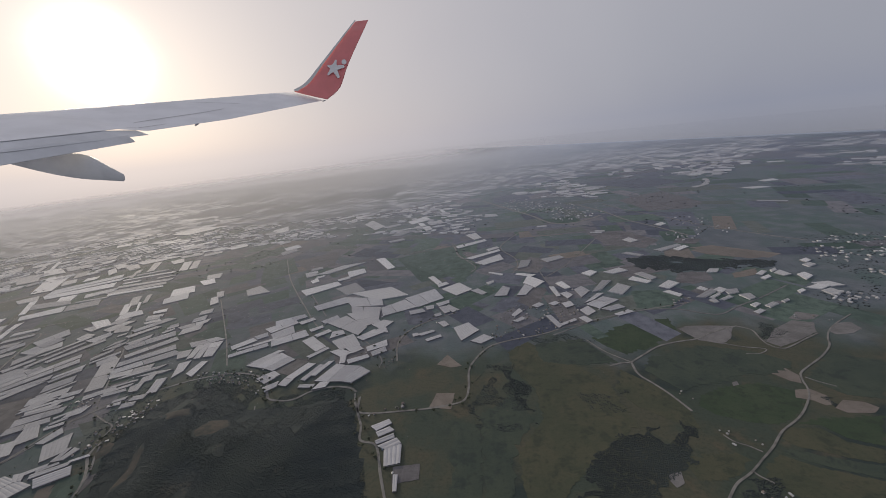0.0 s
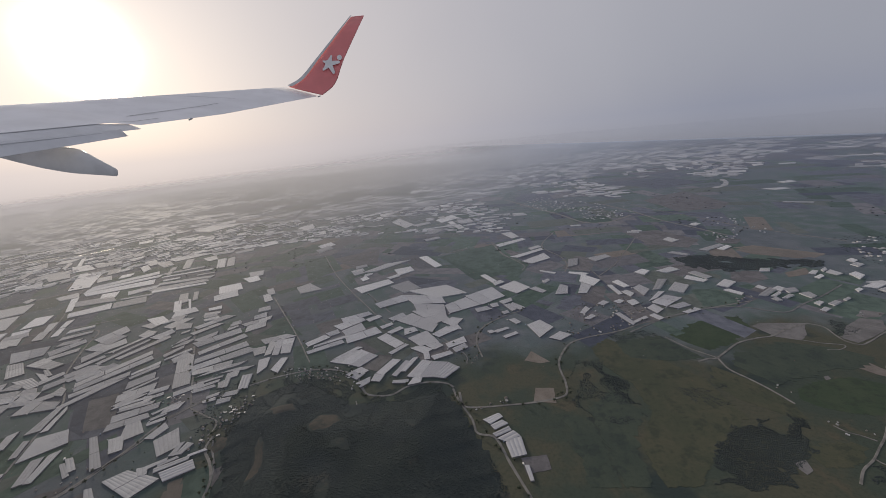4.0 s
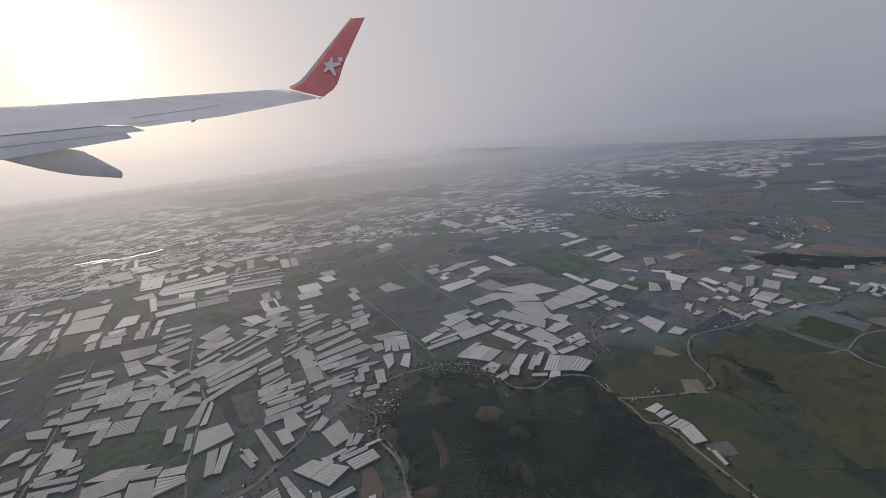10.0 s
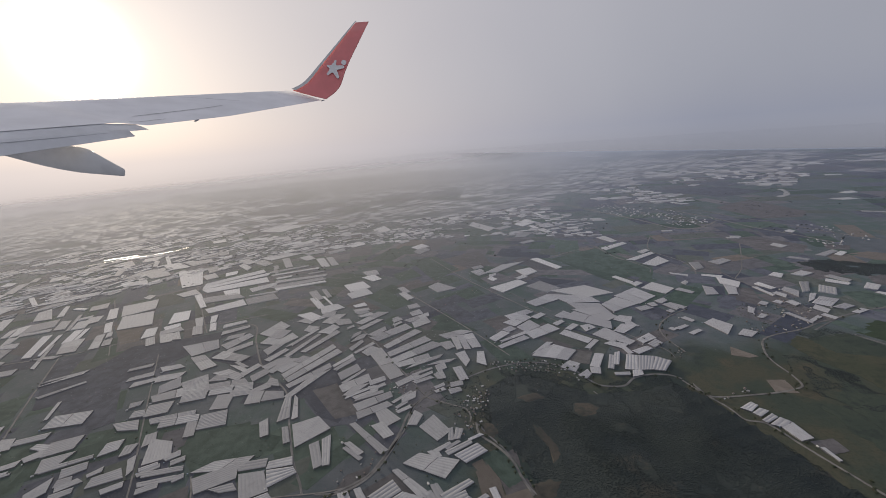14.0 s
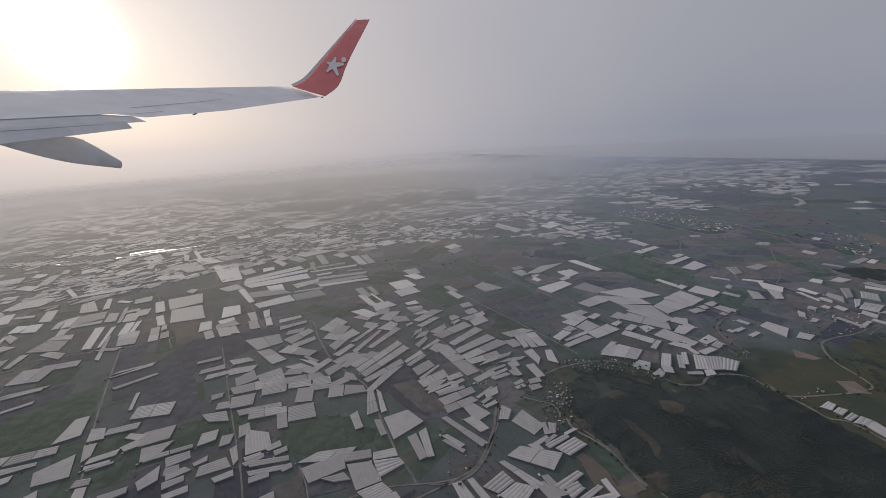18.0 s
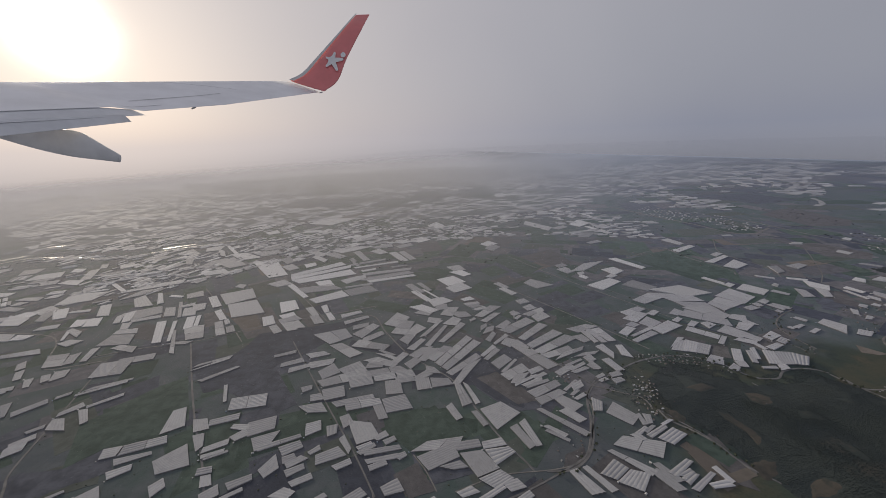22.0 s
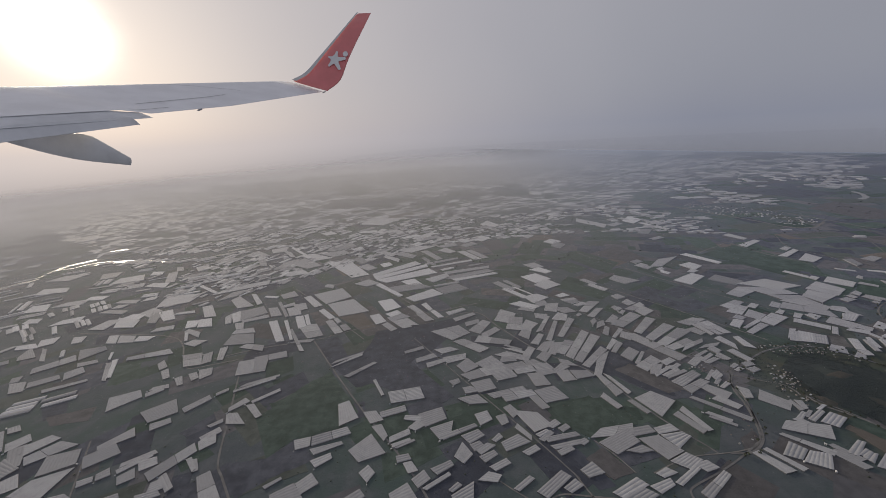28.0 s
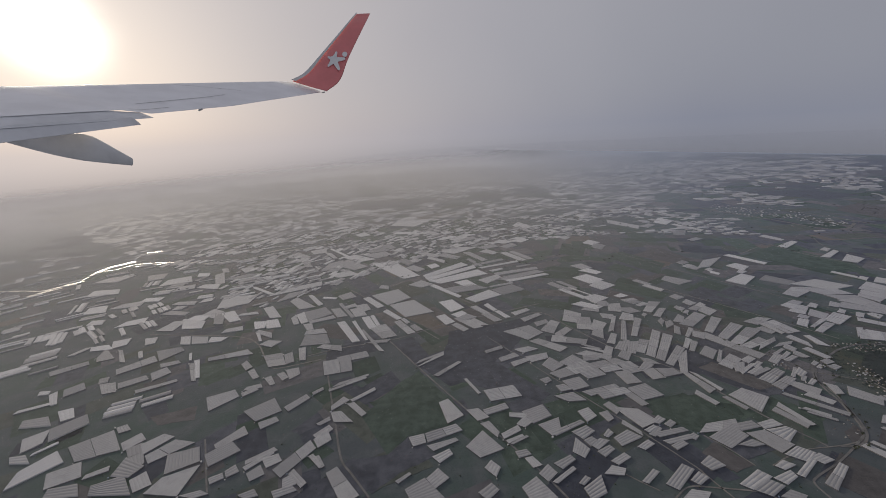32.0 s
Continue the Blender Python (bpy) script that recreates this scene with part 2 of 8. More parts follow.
SOIL = ground_material()
FIELDS = [
    field_material("ploughed_earth", (0.088, 0.080, 0.078), (0.135, 0.120, 0.114)),
    field_material("dark_fallow", (0.052, 0.054, 0.066), (0.098, 0.097, 0.108)),
    field_material("green_crop", (0.046, 0.063, 0.050), (0.078, 0.098, 0.078)),
    field_material("dry_grass", (0.078, 0.083, 0.070), (0.096, 0.100, 0.085)),
    field_material("ochre_stubble", (0.150, 0.124, 0.100), (0.125, 0.104, 0.088)),
    field_material("excavated_ground", (0.120, 0.108, 0.099), (0.138, 0.125, 0.115)),
    valley_material("olive_slope", (0.070, 0.079, 0.056), (0.086, 0.088, 0.062), (0.050, 0.060, 0.047)),
    valley_material("scrubby_meadow", (0.056, 0.072, 0.060), (0.068, 0.084, 0.066), (0.043, 0.056, 0.052)),
    valley_material("valley_meadow", (0.050, 0.072, 0.047), (0.062, 0.082, 0.054), (0.043, 0.058, 0.043)),
]
FILM = film_material("greenhouse_film", (0.42, 0.425, 0.44), (0.28, 0.284, 0.297))
# paler film for the blocks east of x = -100
FILM_EAST = film_material("eastern_greenhouse_film", (0.48, 0.485, 0.51), (0.345, 0.35, 0.375))
FILM_FAR = film_far_material()
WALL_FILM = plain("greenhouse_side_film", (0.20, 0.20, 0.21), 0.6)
ROAD = plain("worn_asphalt", (0.165, 0.165, 0.168), 0.9, vary=0.35, scale=0.4)
TRACK = plain("gravel_track", (0.205, 0.20, 0.192), 0.95, vary=0.4, scale=0.5)


def field_far_material(name, a, b):
    m = Mat(name, 0.95, spec=0.08)
    c = m.mix(m.island(), a, b)
    c = m.mix(m.ramp(m.noise(0.3, 4), 0.35, 0.7, 0, 0.5), c, tuple(v * 0.66 for v in a))
    c = m.mix(1.0, c, (0.95, 1.0, 1.06), "MULTIPLY")
    m.colour(haze_lift(m, c)).bump(m.noise(2.0, 3), 0.3, 0.1)
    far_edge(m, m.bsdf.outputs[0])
    return m.mat


FIELDS_FAR = [
    field_far_material("ploughed_plots", (0.082, 0.077, 0.080), (0.142, 0.130, 0.130)),
    field_far_material("fallow_plots", (0.048, 0.051, 0.064), (0.108, 0.107, 0.120)),
    field_far_material("crop_plots", (0.044, 0.062, 0.048), (0.080, 0.102, 0.080)),
    field_far_material("grass_plots", (0.076, 0.082, 0.069), (0.098, 0.102, 0.088)),
    field_far_material("stubble_plots", (0.140, 0.118, 0.096), (0.120, 0.100, 0.086)),
]


# ---- helpers for shapes ----
def link_mesh(name, verts, faces, material, parent=None, label="", smooth=False):
    me = bpy.data.meshes.new(name)
    me.from_pydata([tuple(v) for v in verts], [], faces)
    for mt in material if isinstance(material, (list, tuple)) else [material]:
        me.materials.append(mt)
    if smooth:
        me.polygons.foreach_set("use_smooth", [True] * len(me.polygons))
    me.update()
    ob = new(name, me)
    if parent is not None:
        ob.parent = parent
    if label:
        ob["label"] = label
    return ob


def part(name, bm, material, parent, label="", smooth=False):
    me = bpy.data.meshes.new(name)
    bm.to_mesh(me)
    bm.free()
    me.materials.append(material)
    if smooth:
        me.polygons.foreach_set("use_smooth", [True] * len(me.polygons))
    ob = new(name, me)
    ob.parent = parent
    if label:
        ob["label"] = label
    return ob


# ---- the plain, which falls away past its far edge ----
HUB = Vector((-120.0, 0.0, 0.0))


def edge_of_plain(x, y):
    """How far from the hub the plain stays level, by bearing."""
    bearing = math.degrees(math.atan2(x - HUB.x, max(y, 1e-6)))
    f = min(1.0, max(0.0, (bearing + 40.0) / 40.0))
    f = f * f * (3 - 2 * f)
    return 1600.0 + f * 600.0


def plain_z(x, y):
    r = math.hypot(x - HUB.x, y - HUB.y)
    over = max(0.0, r - edge_of_plain(x, y))
    return -over * over / (2 * 1900.0)


def sheet(name, material, inner, outer, rings, lift, keep=lambda x, y: True, span=(-180.0, 180.0), steps=180):
    verts, faces = [], []
    for i in range(rings + 1):
        r = inner * (outer / inner) ** (i / rings)
        for k in range(steps + 1):
            a = radians(span[0] + (span[1] - span[0]) * k / steps)
            x, y = HUB.x + r * math.sin(a), HUB.y + r * math.cos(a)
            verts.append((x, y, plain_z(x, y) + lift))
    for i in range(rings):
        for k in range(steps):
            a = i * (steps + 1) + k
            face = (a, a + 1, a + steps + 2, a + steps + 1)
            mx = sum(verts[v][0] for v in face) / 4
            my = sum(verts[v][1] for v in face) / 4
            if keep(mx, my):
                faces.append(face[::-1])
    if inner <= 5:
        faces.append(tuple(range(steps)))
    return link_mesh(name, verts, faces, material, smooth=True)


ground = sheet("ground", SOIL, 5.0, 4700.0, 70, 0.0)
tagged(ground, "dark coastal plain of bare and green fields", "ground", kind="structure")


# ---- the sea beyond the coast ----
def coast_r(turn):
    """How far the coast is from the hub, by bearing in radians."""
    return 1 / max(0.00044, COAST[0] + COAST[1] * turn + COAST[2] * turn * turn)


def inland(x, y):
    """How far a place lies inland of the coast."""
    return coast_r(math.atan2(x + 120.0, y)) - math.hypot(x + 120.0, y)


def sea_material():
    m = Mat("hazy_sea", 0.25, metal=1.0, spec=0.5)
    m.colour(m.mix(m.ramp(m.noise(0.01, 3), 0.4, 0.6), (0.53, 0.56, 0.62), (0.57, 0.60, 0.66)))
    m.bump(m.noise(0.3, 3), 0.1, 0.3)
    # water left nearly transparent, so the sky behind imitates haze over it
    clear = m.nt.nodes.new("ShaderNodeBsdfTransparent")
    mixer = m.nt.nodes.new("ShaderNodeMixShader")
    mixer.inputs[0].default_value = 0.05
    m.nt.links.new(clear.outputs[0], mixer.inputs[1])
    m.nt.links.new(m.bsdf.outputs[0], mixer.inputs[2])
    m.nt.links.new(mixer.outputs[0], m.out.inputs[0])
    return m.mat


water = sheet("water", sea_material(), 300.0, 4600.0, 160, 2.8, lambda x, y: inland(x, y) < -70, (-20.0, 100.0), 300)
tagged(water, "grey-blue open sea under haze", "sea", kind="structure")


# ---- a sheet that stands in for aerial haze over the far plain ----
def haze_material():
    m = Mat("aerial_haze", 0.6)
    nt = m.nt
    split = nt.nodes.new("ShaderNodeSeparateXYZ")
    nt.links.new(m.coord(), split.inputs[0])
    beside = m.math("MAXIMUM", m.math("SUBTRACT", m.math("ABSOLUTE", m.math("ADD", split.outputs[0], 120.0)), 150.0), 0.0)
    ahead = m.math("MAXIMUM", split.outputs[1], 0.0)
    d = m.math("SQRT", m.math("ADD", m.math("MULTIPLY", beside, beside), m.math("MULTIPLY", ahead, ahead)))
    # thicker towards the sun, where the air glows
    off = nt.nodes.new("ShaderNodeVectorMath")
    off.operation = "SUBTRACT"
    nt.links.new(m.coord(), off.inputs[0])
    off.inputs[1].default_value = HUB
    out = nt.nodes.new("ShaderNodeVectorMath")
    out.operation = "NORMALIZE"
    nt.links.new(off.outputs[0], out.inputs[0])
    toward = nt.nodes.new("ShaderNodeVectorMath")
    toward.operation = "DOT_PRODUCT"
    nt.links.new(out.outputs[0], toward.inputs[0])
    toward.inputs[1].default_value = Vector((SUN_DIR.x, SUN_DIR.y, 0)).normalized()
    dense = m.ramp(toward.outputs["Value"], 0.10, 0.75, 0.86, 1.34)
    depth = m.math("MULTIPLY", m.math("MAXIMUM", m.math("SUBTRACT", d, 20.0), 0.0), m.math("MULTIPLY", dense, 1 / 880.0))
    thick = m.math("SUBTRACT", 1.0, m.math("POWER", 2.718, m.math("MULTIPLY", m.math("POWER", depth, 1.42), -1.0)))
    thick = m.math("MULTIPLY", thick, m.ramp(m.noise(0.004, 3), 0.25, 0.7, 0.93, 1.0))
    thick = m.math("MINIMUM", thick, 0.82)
    # shading normal leans outward, imitating light that haze scatters forward from beyond
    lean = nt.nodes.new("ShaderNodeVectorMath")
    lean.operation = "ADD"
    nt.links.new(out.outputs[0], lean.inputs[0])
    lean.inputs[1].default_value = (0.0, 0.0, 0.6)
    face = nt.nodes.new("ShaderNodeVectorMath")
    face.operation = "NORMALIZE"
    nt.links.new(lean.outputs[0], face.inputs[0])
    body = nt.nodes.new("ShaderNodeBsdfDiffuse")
    # scattered sunlight put into the colour: bluish away from the sun, greyer towards it
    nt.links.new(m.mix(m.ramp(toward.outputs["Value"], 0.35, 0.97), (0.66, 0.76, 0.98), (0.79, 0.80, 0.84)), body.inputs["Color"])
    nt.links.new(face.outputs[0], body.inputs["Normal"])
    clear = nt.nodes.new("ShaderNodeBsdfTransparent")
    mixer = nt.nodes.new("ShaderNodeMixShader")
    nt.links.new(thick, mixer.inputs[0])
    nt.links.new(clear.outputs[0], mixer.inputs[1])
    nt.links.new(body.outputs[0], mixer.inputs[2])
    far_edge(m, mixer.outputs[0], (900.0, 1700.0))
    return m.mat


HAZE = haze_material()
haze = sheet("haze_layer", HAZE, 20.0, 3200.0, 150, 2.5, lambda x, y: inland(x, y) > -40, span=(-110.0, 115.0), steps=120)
tagged(haze, "thin grey sheet imitating aerial haze over the distant plain", "haze", kind="structure")
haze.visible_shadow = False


# ---- the airliner's wing, which keeps its place before the sky ----
# Wing axes: x aft, y up, z inboard; a span station d runs outboard along -z.
WING_POSE = pose(-331.896, 99.054, 15.413, 74.167, 5.128, -2.710) @ Matrix.Scale(240.0, 4)
WHITE_PAINT = plain("white_wing_paint", (0.90, 0.90, 0.93), 0.55, vary=0.10, scale=0.004, spec=0.4)
GREY_PAINT = plain("grey_flap_paint", (0.78, 0.79, 0.82), 0.45, vary=0.15, scale=0.006)
FAIRING_PAINT = plain("grey_fairing_paint", (0.66, 0.66, 0.66), 0.45, vary=0.2, scale=0.006)
RED_PAINT = plain("red_winglet_paint", (0.80, 0.25, 0.25), 0.35, vary=0.12, scale=0.005, spec=0.4)
LOGO_WHITE = plain("white_logo_paint", (0.80, 0.80, 0.80), 0.4, vary=0.05, scale=0.01)
SEAM = plain("dark_seam", (0.34, 0.34, 0.36), 0.6)


def lerp(a, b, t):
    return a + (b - a) * t


def aerofoil(lead, trail, thick, up, n=14):
    """A closed ring of points from the trailing edge over the top to the nose and back below."""
    chord = trail - lead
    ring = []
    for k in range(2 * n):
        a = math.pi * k / n
        s = 0.5 + 0.5 * math.cos(a)
        half = thick * chord.length * (1.48 * math.sqrt(max(s, 0)) - 0.63 * s - 1.76 * s**2 + 1.42 * s**3 - 0.51 * s**4)
        ring.append(lead + chord * s + up * (half if k <= n else -half * 0.6))
    return ring


def loft(name, rings, material, parent, label="", close=True):
    verts = [v for ring in rings for v in ring]
    n = len(rings[0])
    faces = [(i * n + k, i * n + (k + 1) % n, (i + 1) * n + (k + 1) % n, (i + 1) * n + k) for i in range(len(rings) - 1) for k in range(n)]
    if close:
        faces += [tuple(range(n))[::-1], tuple((len(rings) - 1) * n + k for k in range(n))]
    return link_mesh(name, verts, faces, material, parent, label, smooth=True)


def lead_edge(d):
    return Vector((-6.5 - (14.6 - d) * 0.5, 6.29 - (14.6 - d) * 0.456, -d))


def trail_edge(d):
    if d > 10.43:
        y = 3.846 + (d - 10.43) * 0.4935
    elif d > 8.24:
        y = 2.876 + (d - 8.24) * 0.443
    else:
        y = 2.876 - (8.24 - d) * 0.223 if d > 7.6 else 2.733 - (7.6 - d) * 0.415
    return Vector((-4.83 - (15 - d) * 0.273, y, -d))


UP = Vector((0.0, 1.0, 0.06)).normalized()
wing = tagged(new("airliner_wing"), "white airliner wing with lowered flaps and a red winglet", "aircraft wing")
stations = [3.0, 4.5, 6.1, 7.2, 7.6, 8.0, 8.24, 9.2, 10.43, 11.5, 12.5, 13.8, 14.75]
loft("main_panel", [aerofoil(lead_edge(d), trail_edge(d), 0.085 - 0.002 * d, UP) for d in stations], WHITE_PAINT, wing)


def slab(name, front, back, d0, d1, thick, material, label):
    rings = []
    for k in range(9):
        d = lerp(d0, d1, k / 8)
        rings.append(aerofoil(front(d), back(d), thick, UP, 8))
    return loft(name, rings, material, wing, label)


def flap_a(d):
    return Vector((-4.52 - (15 - d) * 0.273, 2.707 - (8.0 - d) * 0.4065, -d))


def flap_b(d):
    return Vector((-6.40 - (7.6 - d) * 0.273, 2.433 - (7.6 - d) * 0.456, -d))


slab("fore_flap", lambda d: trail_edge(d) + Vector((-0.05, 0.0, 0)), flap_a, 3.0, 8.0, 0.05, GREY_PAINT, "grey lowered fore flap")
slab("aft_flap", lambda d: flap_a(d) + Vector((-0.06, 0.045, 0)), flap_b, 3.0, 7.6, 0.05, GREY_PAINT, "grey lowered aft flap")


def fairing_rings():
    rings = []
    for k in range(17):
        s = k / 16
        if s < 0.73:
            r, y = 0.03 + 0.235 * math.sin(math.pi / 2 * s / 0.73) ** 1.3, lerp(1.92, 1.718, s / 0.73)
        else:
            r, y = lerp(0.265, 0.075, (s - 0.73) / 0.27), lerp(1.718, 1.48, (s - 0.73) / 0.27)
        rings.append([Vector((lerp(-9.0, -5.93, s), y + math.sin(a) * r, -6.82 + math.cos(a) * r * 0.5)) for a in (2 * math.pi * q / 18 for q in range(18))])
    return rings


loft("flap_track_fairing", fairing_rings(), FAIRING_PAINT, wing, "dark grey canoe-shaped flap track fairing")


def spline(points, t):
    """A smooth curve through a few points, t from 0 to 1."""
    p = [points[0] * 2 - points[1], *points, points[-1] * 2 - points[-2]]
    u = min(t, 0.9999) * (len(points) - 1)
    i, f = int(u), u - int(u)
    a, b, c, d = p[i : i + 4]
    return 0.5 * (2 * b + (c - a) * f + (2 * a - 5 * b + 4 * c - d) * f * f + (3 * b - a - 3 * c + d) * f**3)


FRONT = [Vector(v) for v in ((-6.12, 6.36, -14.7), (-5.67, 6.76, -14.9), (-5.10, 7.66, -15.15), (-3.91, 9.82, -15.9))]
BACK = [Vector(v) for v in ((-4.76, 6.05, -14.85), (-4.28, 6.62, -15.05), (-4.00, 7.72, -15.3), (-3.31, 9.87, -15.9))]


def winglet_edges(t):
    return spline(FRONT, t), spline(BACK, t)


rings = []
for k in range(13):
    f, b = winglet_edges(k / 12)
    side = Vector((-0.45, 0.35, 1.0)).lerp(UP, max(0.0, 1 - k / 3)).normalized()
    rings.append(aerofoil(f, b, 0.05 - 0.015 * k / 12, side, 8))
winglet = loft("winglet", rings, RED_PAINT, wing, "red upswept winglet with a white star")


# the mark: a leaping star with five rounded limbs, and a dot like a ball
STAR_TIPS = ((75, 0.36), (157, 0.30), (227, 0.38), (299, 0.48), (368, 0.47))
f, b = winglet_edges(0.56)
f2, b2 = winglet_edges(0.62)
right = (b - f).normalized()
up = (f2 + b2 - f - b)
out = right.cross(up).normalized()
toward_cabin = Vector((-0.302, 0.490, -1.0)).normalized()
centre = toward_cabin * ((f * 0.45 + b * 0.55).dot(out) / toward_cabin.dot(out)) + out * 0.085


def on_winglet(turn, size):
    """A point of the winglet's face by its angle and distance from the mark's middle."""
    step = Vector((math.cos(radians(turn)) * size, math.sin(radians(turn)) * size, 0.0))
    return centre + step - toward_cabin * (step.dot(out) / toward_cabin.dot(out))


star = []
for k, (turn, size) in enumerate(STAR_TIPS):
    after = STAR_TIPS[(k + 1) % 5][0] + (360 if k == 4 else 0)
    star += [on_winglet(turn + lean, size * part_way) for lean, part_way in ((-13, 0.66), (-7, 0.93), (0, 1.0), (7, 0.93), (13, 0.66))]
    star.append(on_winglet((turn + after) / 2, 0.165))
n = len(star)
link_mesh("star_mark", [*star, *(p - out * 0.02 for p in star)], [tuple(range(n)), *[(k, k + n, (k + 1) % n + n, (k + 1) % n) for k in range(n)]], LOGO_WHITE, winglet, "white leaping star mark")
ball = on_winglet(29, 0.50) - centre
disc = [on_winglet(360 * k / 20, 0.105) + ball for k in range(20)]
link_mesh("dot_mark", [*disc, *(p - out * 0.02 for p in disc)], [tuple(range(20)), *[(k, k + 20, (k + 1) % 20 + 20, (k + 1) % 20) for k in range(20)]], LOGO_WHITE, winglet, "white round dot mark")
# bare metal along the front of the winglet
strip_v = []
for k in range(13):
    f, b = winglet_edges(k / 12)
    for q in (-0.02, 0.11 - 0.03 * k / 12):
        strip_v.append(f.lerp(b, q) + out * 0.075)
link_mesh("leading_edge", strip_v, [(2 * k, 2 * k + 2, 2 * k + 3, 2 * k + 1) for k in range(12)], FAIRING_PAINT, winglet, "bare grey metal leading edge")


def wing_top(d, s):
    f, b = lead_edge(d), trail_edge(d)
    c = b - f
    half = (0.085 - 0.002 * d) * c.length * (1.48 * math.sqrt(s) - 0.63 * s - 1.76 * s**2 + 1.42 * s**3 - 0.51 * s**4)
    return f + c * s + UP * (half + 0.012)


def seam(d0, d1, s0, s1, width):
    v = []
    for k in range(13):
        d, s = lerp(d0, d1, k / 12), lerp(s0, s1, k / 12)
        v += [wing_top(d, s), wing_top(d, min(0.999, s + width))]
    link_mesh("panel_seam", v, [(2 * k, 2 * k + 1, 2 * k + 3, 2 * k + 2) for k in range(12)], SEAM, wing, "thin dark panel seam")


seam(8.5, 11.1, 0.76, 0.66, 0.008)
seam(8.0, 8.9, 0.91, 0.90, 0.006)
seam(10.6, 11.9, 0.08, 0.55, 0.010)
seam(13.9, 14.5, 0.25, 0.97, 0.008)
# a small aileron bulge, and a dark static wick stub at the tip
for d, reach in ((9.45, 0.13), (14.8, 0.10)):
    tail = trail_edge(d)
    pod = [[tail + Vector((math.cos(q) * 0.02 * w + x, math.sin(q) * 0.028 * w - 0.02, x * 0.6)) for q in (2 * math.pi * i / 8 for i in range(8))] for x, w in ((-reach, 0.3), (-reach * 0.4, 1.0), (reach * 0.5, 0.9), (reach, 0.2))]
    loft("aileron_fairing" if d < 12 else "tip_light", pod, SEAM, wing, "small dark fairing at the trailing edge")
wing.matrix_world = WING_POSE


# ---- greenhouses ----
def tunnel_mesh(place, u0, u1, bays, height, rise):
    """Roof of arched bays side by side over a four-sided plot, and the low walls round it."""
    arc = 4
    cols = bays * arc + 1
    roof_v, wall_v, wall_f = [], [], []
    for u in (u0, u1):
        for c in range(cols):
            x, y = place(u, c / (cols - 1) - 0.5)
            roof_v.append((x, y, height + rise * math.sin(math.pi * (c % arc) / arc)))
    roof_f = [(c, cols + c, cols + c + 1, c + 1) for c in range(cols - 1)]
    for e in (0, 1):
        base = len(wall_v)
        for c in range(cols):
            x, y, z = roof_v[e * cols + c]
            wall_v += [(x, y, 0.0), (x, y, z - 0.004)]
        for c in range(cols - 1):
            q = base + 2 * c
            wall_f.append((q, q + 2, q + 3, q + 1))
    for c in (0, cols - 1):
        (ax, ay, az), (bx, by, bz) = roof_v[c], roof_v[cols + c]
        base = len(wall_v)
        wall_v += [(ax, ay, 0), (bx, by, 0), (bx, by, height), (ax, ay, height)]
        wall_f.append((base, base + 1, base + 2, base + 3))
    return roof_v, roof_f, wall_v, wall_f


def greenhouse(x, y, length, width, angle, skew=0.0, splay=0.0, flare=0.0):
    """A block of tunnels on a plot that may be skewed, splayed along and flared across."""
    rnd = random.Random(int(x * 10) * 7919 + int(y * 10))
    bays = max(2, min(26, round(width / rnd.uniform(0.62, 0.95))))
    film = FILM_EAST if x > -100 else FILM
    kind = "whitish plastic-covered greenhouse with ribbed arched roof" if film is FILM_EAST else "dull grey plastic-covered greenhouse with ribbed arched roof"
    if width < 2.6:
        kind = "narrow " + kind
    top = tagged(new("greenhouse"), kind, "greenhouse", "greenhouses on the plain")
    top.matrix_world = pose(x, y, plain_z(x, y), 0, 0, angle)
    pieces = 1 if length < 10 else max(2, min(4, round(length / 8.5)))
    cuts = [-0.5, *sorted((k + rnd.uniform(-0.25, 0.25)) / pieces - 0.5 for k in range(1, pieces)), 0.5]
    height = 0.26 + 0.06 * rnd.random()
    rise = width / bays * rnd.uniform(0.05, 0.10)
    gap = 0.06 / length
    for a, b in zip(cuts, cuts[1:]):
        wide = rnd.uniform(0.95, 1.0) if pieces > 1 else 1.0
        shift = rnd.uniform(-0.5, 0.5) * (1 - wide)

        def place(u, v):
            v = v * wide + shift
            return u * length + v * skew + u * v * splay, v * width + u * v * flare

        rv, rf, wv, wf = tunnel_mesh(place, a + gap, b - gap, bays, height + rnd.uniform(-0.015, 0.015), rise)
        link_mesh("roof", rv, rf, film, top)
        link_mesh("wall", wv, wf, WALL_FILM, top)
    return top


for row in (
    (-293.4, 51.1, 3.7, 2.4, 19, -1.7, 0.8, 0.7),
    (-279.5, 71.3, 5.7, 2.8, 45, -0.0, 0.2, -0.1),
    (-295.7, 63.7, 8.5, 1.8, 32, -0.2, -1.1, 0.4),
):
    greenhouse(*row)
for row in (
    (-308.0, 52.2, 4.6, 2.1, 15, -3.3, 1.6, -0.1),
):
    greenhouse(*row)
for row in (
    (-334.3, 66.7, 11.0, 3.7, -49, -0.0, -1.1, -1.1),
):
    greenhouse(*row)
for row in (
    (-341.6, 61.4, 5.9, 1.9, 28, 0.2, -0.6, 0.5),
    (-346.2, 55.7, 8.4, 3.9, 5, -2.3, -2.3, 1.2),
    (-350.9, 61.3, 8.0, 7.0, 28, -1.5, -0.3, 0.3),
):
    greenhouse(*row)
for row in (
    (-275.6, 96.8, 13.0, 1.5, 24, 1.7, -3.1, -0.4),
    (-245.8, 108.4, 12.4, 1.4, 29, 1.5, -1.4, -0.2),
    (-312.7, 96.2, 6.0, 2.4, 14, -0.2, -1.7, 0.7),
):
    greenhouse(*row)
